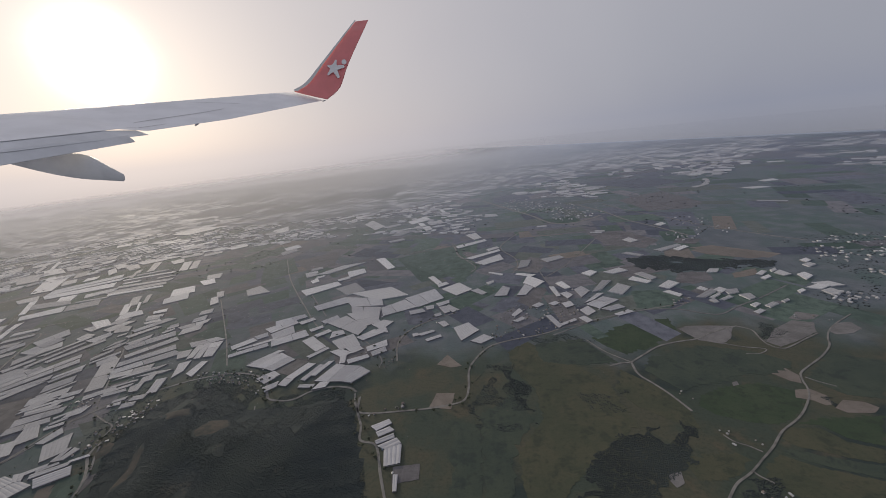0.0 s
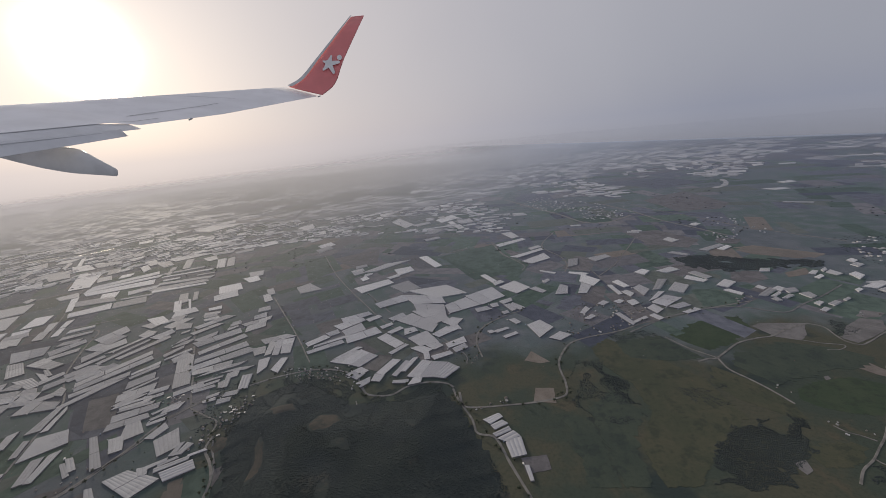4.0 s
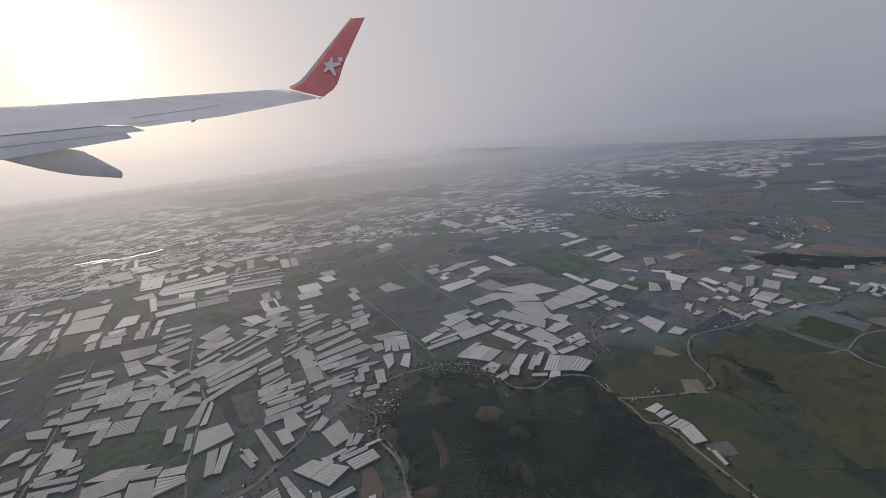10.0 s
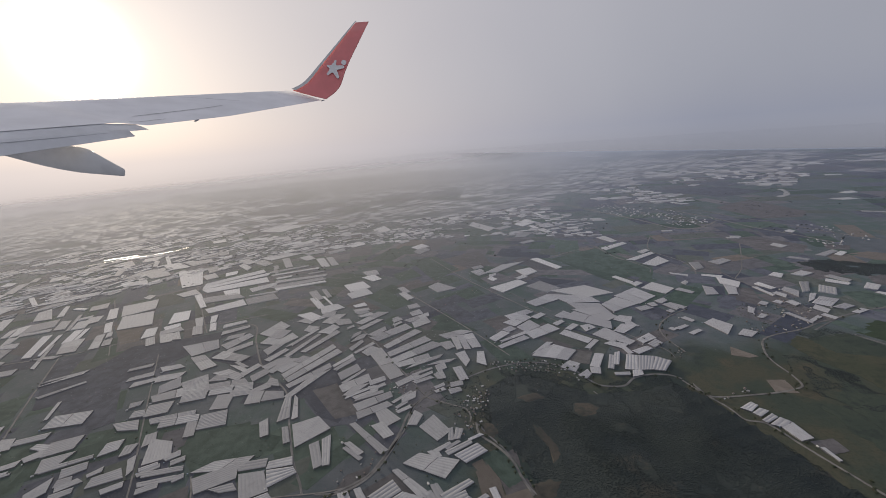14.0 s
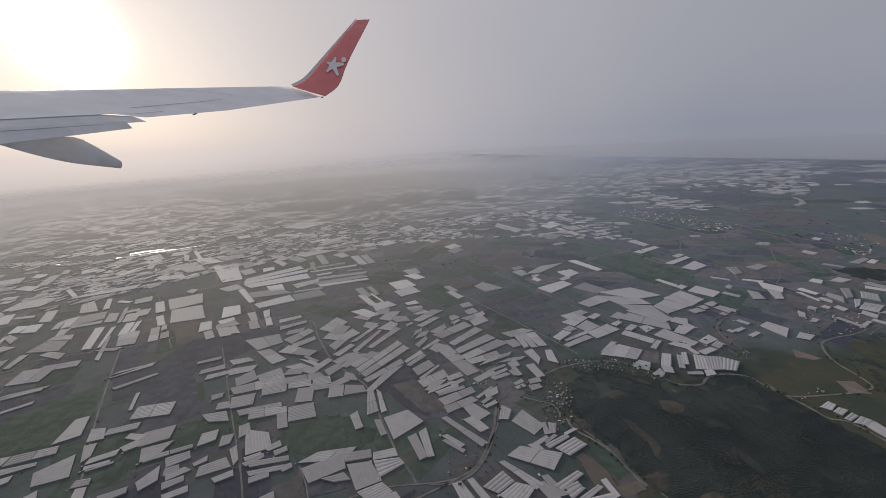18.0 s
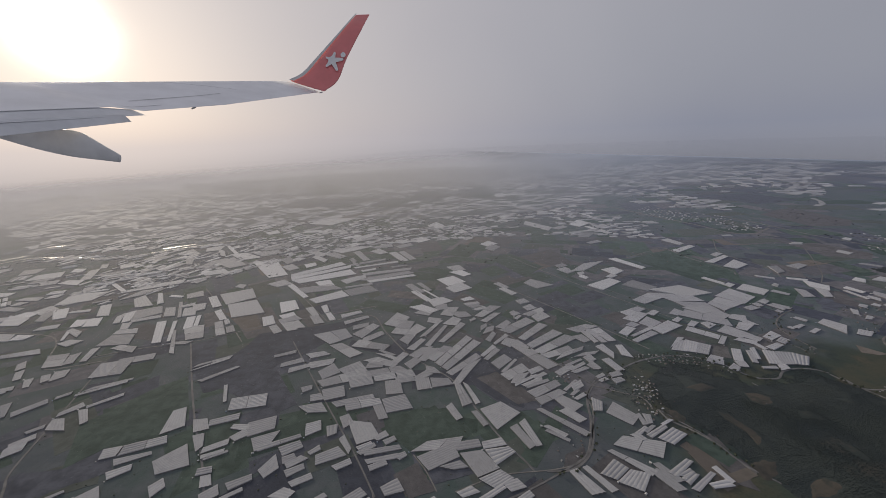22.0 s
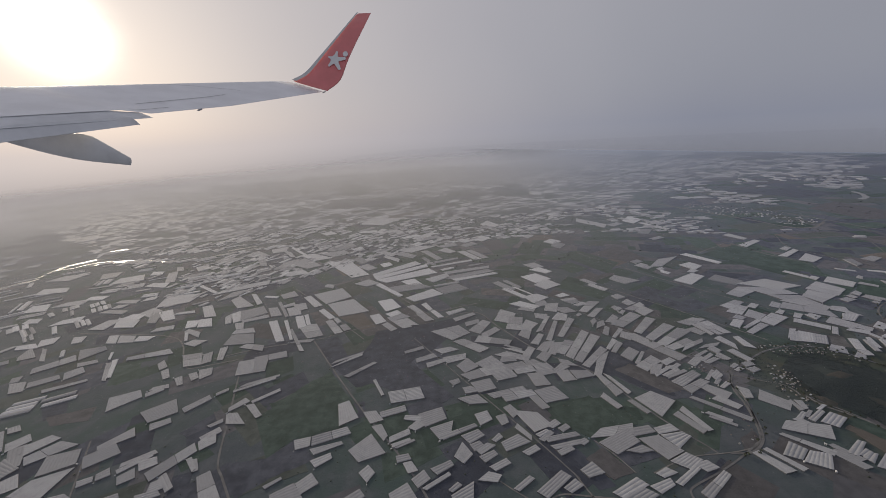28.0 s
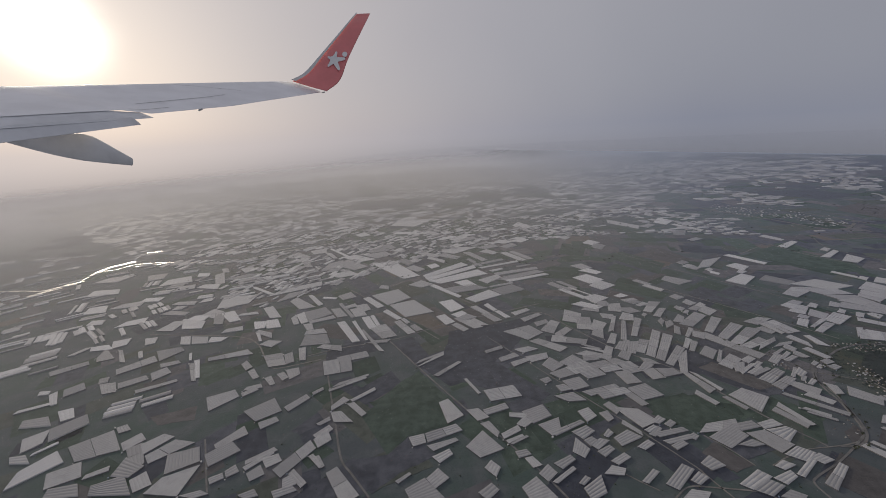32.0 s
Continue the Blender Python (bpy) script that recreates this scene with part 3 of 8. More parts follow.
for row in (
    (-268.9, 123.4, 8.3, 2.3, -1, 2.5, -1.9, 0.7),
    (-272.8, 125.1, 23.0, 1.5, -59, 0.8, 2.3, 0.5),
    (-290.1, 121.1, 10.9, 3.7, -16, -0.8, -3.8, 1.1),
    (-253.0, 133.5, 6.9, 3.2, -57, 0.3, 0.8, 0.3),
    (-301.2, 117.1, 10.6, 2.8, -71, 0.3, 0.8, -0.8),
    (-268.4, 132.3, 14.1, 7.4, -58, 2.7, -1.3, -1.3),
    (-258.6, 135.0, 15.3, 3.6, -58, 0.4, 0.8, 0.2),
):
    greenhouse(*row)
for row in (
    (-158.4, 40.9, 3.8, 2.8, -28, 2.0, -1.3, -0.8),
    (-162.5, 43.4, 6.2, 3.3, 24, -1.8, 0.7, -0.2),
    (-180.5, 42.8, 5.1, 2.4, -10, 2.4, -1.4, -0.7),
    (-143.6, 45.3, 11.0, 2.2, 32, 0.1, -0.1, -0.7),
    (-156.0, 45.7, 5.7, 2.3, 20, -0.2, 1.5, -0.7),
    (-164.1, 45.6, 8.4, 2.7, 24, -1.0, 0.3, 0.5),
    (-148.7, 48.0, 8.8, 1.5, 30, -0.3, 0.3, -0.2),
    (-177.3, 47.0, 4.3, 2.3, 30, -0.4, 0.3, 0.4),
    (-204.1, 46.1, 5.9, 3.9, 27, 1.9, 2.1, 0.9),
    (-181.6, 47.9, 9.4, 2.9, 36, -0.6, 0.2, -0.1),
    (-188.9, 48.5, 5.8, 1.5, 35, -0.5, 0.2, 0.1),
):
    greenhouse(*row)
for row in (
    (-206.0, 48.6, 3.3, 1.4, 38, -0.4, 0.2, 0.2),
    (-196.7, 50.8, 4.3, 2.7, -15, 1.6, -1.5, -0.8),
    (-210.4, 50.6, 7.8, 1.2, 32, -0.4, 0.8, 0.0),
    (-193.8, 54.3, 5.3, 2.0, 26, -0.5, 0.5, 0.0),
    (-208.9, 54.6, 5.7, 2.3, 27, -0.4, 0.8, -0.7),
):
    greenhouse(*row)
for row in (
    (-156.1, 56.3, 4.7, 2.2, 13, -2.4, 1.6, 0.7),
    (-196.4, 57.3, 4.7, 2.2, 28, -0.2, 0.3, -0.7),
    (-184.7, 58.3, 4.6, 2.0, 27, -0.5, 0.7, 0.1),
    (-203.3, 58.4, 4.8, 4.1, 56, 1.4, 1.7, 1.2),
):
    greenhouse(*row)
for row in (
    (-169.9, 60.2, 2.8, 1.9, 27, -0.4, 0.6, -0.6),
    (-197.2, 59.9, 4.9, 2.2, 34, -0.8, -1.3, 0.1),
    (-188.9, 61.3, 7.0, 3.7, 23, -0.6, -1.9, 0.7),
    (-199.3, 61.0, 3.4, 2.4, 27, -0.2, -0.5, -0.5),
    (-159.9, 63.3, 11.2, 3.6, 4, 3.4, -2.6, 1.1),
    (-179.3, 62.9, 5.0, 1.6, 37, -0.2, 0.6, -0.1),
    (-128.0, 64.5, 6.8, 1.1, -38, 0.2, -0.3, 0.2),
):
    greenhouse(*row)
for row in (
    (-193.3, 63.2, 3.3, 1.7, 40, 0.1, 0.7, 0.5),
    (-180.1, 64.0, 4.2, 1.4, 27, -0.3, 0.2, -0.3),
    (-219.5, 63.1, 6.0, 0.8, 26, -0.3, 0.6, 0.2),
    (-185.4, 64.9, 6.3, 1.6, -56, -1.0, -0.7, -0.5),
    (-200.0, 64.5, 5.6, 3.5, 27, -0.6, 0.2, -0.9),
    (-176.1, 67.1, 3.9, 2.2, 33, -0.5, 1.0, 0.3),
):
    greenhouse(*row)
for row in (
    (-204.0, 66.6, 11.4, 1.8, 22, -0.4, 0.1, -0.5),
    (-190.5, 70.2, 4.0, 2.9, -76, -0.3, -0.5, -0.7),
    (-148.2, 72.2, 6.7, 1.7, -64, 0.4, -0.6, 0.1),
    (-216.5, 69.8, 4.3, 3.1, 41, -0.2, 1.4, 0.7),
    (-196.2, 71.5, 4.5, 4.5, 24, 0.6, -0.2, -0.9),
):
    greenhouse(*row)
for row in (
    (-187.2, 73.7, 4.9, 3.0, -61, -0.3, -0.8, 0.4),
    (-217.9, 73.0, 5.6, 2.1, -10, 0.3, 0.6, 0.6),
):
    greenhouse(*row)
for row in (
    (-198.7, 79.5, 6.7, 4.1, 6, -3.1, 1.0, 1.2),
    (-186.8, 82.3, 12.5, 2.7, 15, -1.0, 1.1, -0.8),
    (-127.7, 86.5, 8.4, 1.6, 20, 1.1, -1.9, -0.3),
    (-199.4, 84.6, 3.9, 3.4, 11, -0.9, -1.1, 0.0),
    (-129.2, 87.3, 8.0, 1.6, 27, 0.1, 1.3, -0.2),
    (-131.0, 88.7, 9.8, 1.4, 29, -0.3, -3.2, -0.4),
    (-194.3, 86.4, 7.0, 5.8, 15, -0.5, 0.7, -0.1),
    (-133.3, 89.5, 6.2, 3.2, 56, -2.7, -2.2, 1.0),
):
    greenhouse(*row)
for row in (
    (-171.4, 91.9, 6.5, 3.3, 6, -1.6, -0.3, -0.8),
    (-165.5, 93.4, 6.0, 3.1, 39, -0.7, 0.7, 0.9),
    (-150.8, 94.3, 14.1, 2.9, 60, -3.9, -4.5, 0.9),
    (-193.0, 93.9, 15.7, 5.2, 19, -0.8, 2.2, 1.5),
    (-135.1, 96.8, 9.6, 1.3, 50, 0.0, 0.3, -0.3),
):
    greenhouse(*row)
for row in (
    (-162.5, 96.5, 4.5, 3.4, -16, -2.3, -1.6, -0.9),
    (-181.4, 96.3, 8.1, 3.8, 13, -0.8, -0.5, -0.1),
    (-174.7, 97.6, 5.3, 4.1, 10, -1.8, -1.9, -0.3),
):
    greenhouse(*row)
for row in (
    (-199.2, 98.2, 6.6, 6.2, 40, 0.8, 0.1, 1.5),
    (-183.3, 100.9, 5.9, 3.4, 1, 0.3, -1.6, -0.5),
    (-210.8, 101.3, 7.5, 2.7, 23, 0.3, -0.5, -0.8),
    (-239.1, 100.0, 12.7, 1.8, 40, -0.8, 0.5, -0.5),
    (-180.4, 102.6, 11.4, 3.7, -26, 2.1, -4.0, -1.1),
    (-140.2, 104.4, 8.8, 2.1, 50, 0.1, 0.7, 0.6),
):
    greenhouse(*row)
for row in (
    (-174.3, 105.0, 6.8, 3.1, 57, 0.3, -0.3, -0.4),
    (-141.3, 106.6, 8.7, 1.9, 49, 0.5, 0.4, 0.6),
    (-178.3, 105.8, 9.0, 1.7, -33, 3.5, -3.2, -0.0),
    (-163.8, 106.3, 9.7, 3.5, 58, -1.3, -1.8, 1.1),
    (-159.7, 106.8, 11.1, 3.8, 52, -0.5, -0.8, -0.1),
    (-214.7, 104.9, 8.2, 2.9, 23, 0.0, -1.0, 0.5),
    (-167.0, 108.2, 8.4, 3.8, 52, -1.9, -2.9, -0.8),
    (-179.9, 108.6, 7.4, 1.4, -35, 0.6, 0.5, 0.4),
    (-132.7, 112.2, 5.8, 4.3, 56, 0.4, -0.7, 0.1),
    (-206.6, 109.6, 7.1, 3.6, 16, -2.5, -0.4, -0.8),
):
    greenhouse(*row)
for row in (
    (-196.4, 112.1, 13.6, 4.7, -41, 1.9, -1.3, 0.8),
    (-168.6, 113.6, 9.0, 2.8, 57, -0.2, 0.4, -0.8),
    (-135.3, 114.4, 9.0, 1.7, 47, 0.2, 0.1, 0.5),
    (-186.9, 114.5, 14.4, 4.8, -18, 0.8, 0.3, -1.4),
    (-138.8, 116.9, 7.3, 2.3, 60, 1.1, 0.4, -0.4),
    (-160.7, 119.9, 17.9, 2.1, 64, 0.1, -0.0, -0.6),
    (-172.3, 119.4, 8.5, 4.4, 64, 1.0, -1.7, -1.3),
    (-138.8, 122.7, 5.1, 3.3, 71, -3.2, 1.8, -1.0),
    (-187.4, 121.1, 10.4, 3.7, 39, 2.3, -3.5, -0.6),
    (-154.2, 121.8, 17.9, 2.8, 57, -0.0, 1.2, 0.8),
):
    greenhouse(*row)
for row in (
    (-140.8, 125.3, 4.4, 2.4, 45, 2.7, -1.5, -0.7),
    (-203.4, 123.2, 11.6, 10.2, 23, -3.4, 4.1, -3.1),
    (-131.9, 126.2, 7.8, 3.4, 48, 0.2, 2.7, -1.0),
    (-162.8, 126.0, 15.1, 1.9, 60, -1.9, 1.2, -0.3),
    (-169.8, 125.0, 8.6, 5.3, 55, -0.5, 3.0, 1.6),
    (-190.8, 126.8, 11.6, 5.3, 54, 0.2, 0.2, -1.6),
    (-175.1, 127.9, 12.0, 6.7, 74, 0.2, 0.4, -0.8),
    (-153.5, 131.2, 7.3, 5.4, 58, -0.4, 2.1, -1.6),
    (-144.9, 132.2, 3.4, 1.8, 41, 0.5, 0.2, 0.3),
    (-194.1, 130.8, 7.0, 3.6, 22, 1.1, -0.1, -0.5),
    (-136.8, 133.5, 11.0, 2.9, 46, -1.3, -1.0, -0.5),
    (-162.1, 132.9, 5.8, 4.9, -23, -0.9, 0.8, 0.6),
):
    greenhouse(*row)
for row in (
    (-232.2, 131.7, 8.9, 3.3, -52, 0.2, -0.1, 0.1),
    (-178.5, 134.7, 11.2, 8.0, 65, 1.2, 1.8, 0.1),
    (-226.6, 133.7, 9.9, 4.5, -54, 1.8, -0.3, -0.8),
    (-223.3, 135.0, 8.7, 3.2, -50, 0.9, 2.8, -0.5),
    (-149.7, 137.7, 7.4, 5.7, 0, -3.8, 2.6, -1.7),
    (-197.3, 137.0, 11.3, 3.2, 28, 0.1, -0.7, -1.0),
    (-137.5, 139.6, 13.9, 4.4, 47, -1.8, -1.9, 1.3),
    (-154.9, 141.2, 9.1, 5.9, 68, -1.2, -2.4, -0.1),
    (-166.6, 141.0, 7.5, 4.1, -20, 1.3, -1.2, 1.2),
    (-216.2, 139.2, 9.9, 3.9, -58, 1.4, -0.3, 0.5),
):
    greenhouse(*row)
for row in (
    (-95.9, 48.0, 5.0, 1.7, 7, -0.5, -0.4, 0.5),
    (-93.6, 50.5, 4.8, 1.5, -73, -0.0, 0.0, -0.1),
    (-101.6, 51.2, 3.8, 1.5, 22, -0.6, 1.2, 0.2),
    (-105.8, 51.8, 6.2, 2.0, -62, 0.6, 0.1, 0.6),
):
    greenhouse(*row)
for row in (
    (-18.6, 56.2, 3.9, 0.9, -84, 0.1, -0.2, -0.2),
    (-20.2, 62.8, 4.9, 3.7, -83, -0.6, 0.8, -0.5),
    (-107.0, 62.7, 3.0, 2.0, -51, 0.9, -0.4, -0.6),
    (-21.2, 66.0, 4.2, 2.2, 28, -1.0, 1.2, -0.1),
    (-105.1, 64.8, 4.5, 1.2, 33, -0.2, 0.6, -0.4),
    (-102.7, 65.3, 4.3, 1.0, 34, -0.3, -0.2, -0.1),
    (-22.7, 67.6, 4.5, 1.4, 25, 0.0, 0.4, 0.2),
):
    greenhouse(*row)
for row in (
    (-96.9, 67.4, 4.1, 0.9, 26, -0.4, -0.6, 0.1),
    (-23.2, 69.9, 3.8, 1.8, 27, -0.4, -0.6, 0.0),
    (-103.1, 68.9, 4.4, 1.4, -89, -0.2, 0.3, 0.3),
    (-101.2, 68.9, 3.9, 1.9, 77, -0.2, 0.7, 0.6),
    (-24.2, 72.0, 4.4, 2.0, 29, -0.4, 0.6, -0.6),
):
    greenhouse(*row)
for row in (
    (-116.5, 79.3, 4.6, 1.4, 31, -0.1, 0.7, 0.2),
    (-117.4, 81.4, 4.2, 1.3, 41, 0.0, 0.6, 0.3),
    (-117.6, 84.8, 7.3, 1.1, 42, -0.1, 0.3, -0.3),
    (-101.5, 86.3, 3.9, 2.3, 16, -0.1, 0.1, -0.6),
    (-106.2, 86.8, 3.5, 1.5, 24, -0.3, 0.1, 0.4),
    (-45.0, 89.1, 3.3, 3.0, 72, -1.5, 0.9, -0.7),
    (-49.6, 89.1, 4.8, 1.5, -4, 0.1, 0.1, 0.4),
    (-60.6, 89.9, 4.2, 2.6, 38, 0.6, 1.5, -0.5),
):
    greenhouse(*row)
for row in (
    (-106.3, 88.8, 3.6, 1.5, 29, 0.2, 0.3, 0.2),
    (-101.0, 89.4, 4.2, 2.3, 12, 0.2, 0.1, 0.0),
    (-56.9, 91.6, 3.4, 3.1, 75, -0.0, -0.0, 0.5),
    (-36.0, 92.5, 7.5, 4.1, 51, -0.7, 1.5, 1.2),
    (-126.0, 90.4, 5.3, 1.6, 31, -0.1, 0.1, 0.3),
    (-40.0, 93.9, 8.5, 4.2, 61, -1.6, 0.2, 1.2),
    (-64.2, 94.1, 4.9, 3.2, -31, 0.6, -0.5, 0.9),
    (-111.6, 92.5, 6.5, 1.7, 24, -0.8, 0.1, 0.0),
    (-44.1, 94.7, 8.9, 3.7, 64, -0.7, 0.7, -0.4),
    (-50.2, 95.7, 8.3, 1.8, 65, -0.0, -0.2, -0.0),
    (-107.0, 94.0, 3.7, 1.6, -64, 0.3, 1.1, -0.5),
    (-126.7, 93.6, 5.5, 2.6, 26, 0.2, -0.1, -0.2),
):
    greenhouse(*row)
for row in (
    (-62.8, 95.8, 4.0, 2.8, -36, 0.6, -0.5, 0.0),
    (-99.5, 94.7, 7.7, 3.0, -73, 0.3, 0.3, -0.2),
    (-111.9, 94.5, 7.5, 1.5, 31, -0.1, 1.4, -0.1),
    (-105.7, 95.0, 5.3, 1.6, -72, -0.0, 0.0, -0.1),
    (-54.4, 97.0, 8.6, 2.9, 59, -0.6, -0.2, -0.0),
    (-47.8, 97.4, 8.0, 1.7, 64, -0.8, -0.6, -0.1),
    (-112.2, 97.0, 7.4, 1.2, 27, -0.3, 0.7, -0.2),
    (-37.5, 101.1, 6.8, 2.4, 23, -0.3, -0.0, -0.4),
    (-106.0, 99.0, 3.8, 3.6, 30, 0.8, 0.3, 0.3),
    (-42.5, 101.4, 4.5, 1.9, -80, -0.2, 0.2, -0.1),
    (-63.1, 101.7, 8.0, 3.8, 49, -0.7, 0.6, 0.0),
):
    greenhouse(*row)
for row in (
    (-105.5, 101.9, 7.4, 1.8, 8, 3.9, -2.2, -0.1),
    (-92.1, 102.9, 7.8, 2.9, 88, 0.9, -1.9, -0.9),
    (-31.5, 104.5, 5.1, 2.9, 32, 0.4, 0.3, 0.3),
    (-66.6, 103.6, 8.8, 4.0, 52, -0.7, 1.1, 0.8),
    (-110.9, 103.4, 11.2, 2.1, 24, 4.4, -3.9, -0.6),
    (-44.3, 105.5, 6.1, 3.4, -36, 1.4, -1.3, 0.5),
    (-70.0, 104.8, 9.1, 3.5, 50, -1.0, 0.8, -0.4),
    (-98.0, 103.6, 7.7, 3.2, -71, -1.7, -2.7, -1.0),
    (-115.8, 103.7, 12.3, 3.7, 22, -0.3, 1.2, 0.9),
    (-52.4, 106.8, 7.4, 1.8, 45, -0.3, 0.2, -0.1),
    (-40.3, 107.5, 5.1, 4.0, -47, 1.0, -1.0, -0.3),
):
    greenhouse(*row)
for row in (
    (-32.8, 108.0, 7.2, 3.4, 28, 0.7, 0.6, 0.8),
    (-14.0, 110.2, 5.6, 1.7, 26, -0.1, 0.2, -0.1),
    (-44.3, 111.8, 8.7, 7.2, -56, 1.0, 1.9, -1.4),
    (-115.2, 109.3, 19.3, 4.3, 33, -1.2, -2.6, 1.3),
    (-20.4, 113.3, 2.2, 2.1, -60, 0.3, -0.1, 0.6),
    (-56.1, 112.6, 11.2, 4.1, -45, 0.0, 0.0, -0.4),
    (-79.3, 111.7, 12.8, 2.7, 29, -0.3, -0.2, 0.8),
    (-16.5, 114.1, 5.4, 1.7, 23, -0.1, -0.1, -0.5),
    (-103.7, 112.5, 5.6, 4.1, -63, 0.6, -1.0, -1.2),
    (-100.2, 113.7, 9.3, 2.4, -78, 0.6, -2.3, -0.6),
    (-97.6, 113.9, 10.7, 2.5, -76, 0.3, 0.4, -0.4),
    (-94.4, 114.6, 10.6, 4.0, -74, 0.4, 0.5, -1.2),
):
    greenhouse(*row)
for row in (
    (-36.9, 116.0, 8.4, 4.2, 38, -2.0, -2.5, 1.3),
    (-118.3, 113.6, 17.4, 4.1, 36, 0.0, -0.8, 1.2),
    (-78.1, 115.5, 13.1, 1.6, 28, 0.1, 1.3, 0.5),
    (-83.9, 116.6, 8.2, 3.5, 41, -0.3, -0.9, 0.1),
    (-10.9, 119.6, 4.2, 2.5, -59, 0.2, -0.4, -0.2),
    (-49.6, 118.7, 4.7, 4.0, 23, 0.4, -1.7, -1.2),
    (-67.3, 118.1, 12.6, 5.6, 29, -0.1, -1.0, 0.8),
    (-55.3, 119.7, 5.8, 2.5, 40, -0.5, 0.3, 0.4),
    (-100.7, 120.5, 10.5, 4.3, 21, -2.9, -1.6, -1.2),
    (-121.4, 119.5, 16.6, 3.6, 44, -0.2, -0.4, 1.1),
    (-79.3, 121.2, 4.4, 3.5, 31, -0.4, 0.7, 0.3),
    (-33.8, 123.2, 5.6, 5.8, -35, 0.5, -2.0, 1.8),
):
    greenhouse(*row)
for row in (
    (-71.6, 122.4, 8.1, 6.0, 37, 0.5, 0.9, 1.1),
    (-59.2, 123.7, 5.0, 2.3, 34, -0.0, 0.3, -0.5),
    (-46.8, 124.5, 17.1, 7.0, -41, -0.6, -3.6, -2.1),
    (-13.3, 126.9, 2.7, 2.3, 25, 0.3, 0.4, 0.1),
    (-126.4, 125.0, 16.3, 5.1, 36, -0.8, 1.4, 0.1),
    (-74.4, 128.1, 11.1, 5.1, 36, -0.7, 1.1, -1.5),
    (-41.8, 129.2, 13.6, 7.7, -54, 3.3, -4.8, -2.3),
    (-10.8, 130.9, 6.2, 2.7, -69, -0.1, -0.8, -0.5),
    (-8.3, 131.4, 6.6, 2.8, -54, -0.3, 0.9, 0.7),
    (-21.8, 131.2, 5.8, 3.4, 17, -0.5, -0.9, -0.0),
    (-55.8, 130.2, 6.5, 3.5, 40, -0.1, 0.8, 0.0),
    (-65.5, 130.8, 5.9, 2.9, 35, -0.3, 0.3, -0.5),
):
    greenhouse(*row)
for row in (
    (-16.8, 133.8, 3.4, 3.1, -80, -0.3, 0.1, -0.6),
    (-73.2, 133.2, 11.8, 4.5, 26, -0.5, -0.9, -1.4),
    (-114.9, 132.2, 7.8, 5.7, 35, 1.5, -0.1, 0.8),
    (-124.8, 132.3, 4.4, 1.8, 44, 0.1, 0.4, -0.5),
    (-11.6, 136.7, 5.5, 3.0, 28, 0.6, 1.1, -0.8),
    (-30.6, 136.5, 12.6, 9.2, 30, 0.3, -3.1, 2.8),
    (-125.3, 135.5, 4.3, 2.4, 34, 0.1, 0.4, -0.2),
    (-116.5, 136.5, 11.0, 3.4, 31, -0.2, 2.8, -0.1),
    (-126.1, 137.2, 3.2, 2.4, 31, 0.3, 0.0, 0.0),
    (-19.4, 143.3, 13.5, 12.0, 30, 0.3, 2.5, -0.3),
    (-117.6, 141.4, 5.3, 4.7, 30, 0.6, 0.1, 1.3),
    (-45.6, 144.6, 16.2, 8.4, -10, -5.9, 4.6, -2.3),
):
    greenhouse(*row)
for row in (
    (-60.1, 145.3, 14.2, 6.9, 29, -1.5, -1.6, 1.6),
):
    greenhouse(*row)
for row in (
    (2.0, 107.1, 5.7, 3.8, 36, -1.2, 0.3, 0.4),
    (-3.2, 113.8, 8.1, 7.0, -68, -2.0, -2.6, 2.0),
    (31.5, 113.7, 6.5, 1.4, 27, 0.0, 0.6, 0.1),
    (27.1, 115.3, 9.0, 2.0, -76, -0.5, -1.4, -0.1),
    (15.8, 118.0, 4.5, 1.9, 33, -0.5, 0.7, 0.5),
    (37.5, 114.7, 4.2, 2.7, -66, -0.1, -0.1, 0.1),
    (15.7, 123.3, 5.8, 2.1, 50, 0.7, 1.2, 0.6),
    (40.1, 120.6, 4.9, 4.4, -73, -1.5, 0.1, -0.1),
    (50.9, 117.1, 6.6, 2.0, 21, -0.9, 0.2, 0.4),
    (24.3, 128.1, 4.0, 2.6, 35, -0.1, 0.0, 0.0),
    (35.0, 126.8, 4.0, 3.7, -83, -0.8, -0.4, -0.1),
    (49.3, 121.3, 7.0, 3.1, 19, -0.9, 1.6, 0.2),
):
    greenhouse(*row)
for row in (
    (30.4, 128.4, 3.5, 2.5, 31, -0.1, 0.2, -0.4),
    (46.9, 126.2, 10.2, 5.6, 34, -1.2, -1.2, 0.4),
    (46.0, 130.7, 9.3, 1.7, 44, -2.7, 2.6, 0.5),
    (36.9, 135.1, 4.6, 3.4, -70, -1.0, -1.6, 0.5),
    (33.3, 139.0, 9.9, 1.9, -87, 0.1, -0.9, -0.2),
    (13.3, 143.3, 9.3, 4.3, 68, 0.0, 3.2, -1.3),
    (43.2, 137.4, 6.7, 5.0, -80, -3.2, -2.4, 1.5),
    (3.4, 145.1, 6.8, 3.2, -53, 0.2, -0.4, -0.8),
    (90.6, 110.9, 3.9, 1.7, 28, 0.1, 0.0, 0.0),
    (22.1, 142.5, 9.9, 3.9, 62, 0.5, 3.5, 1.2),
):
    greenhouse(*row)
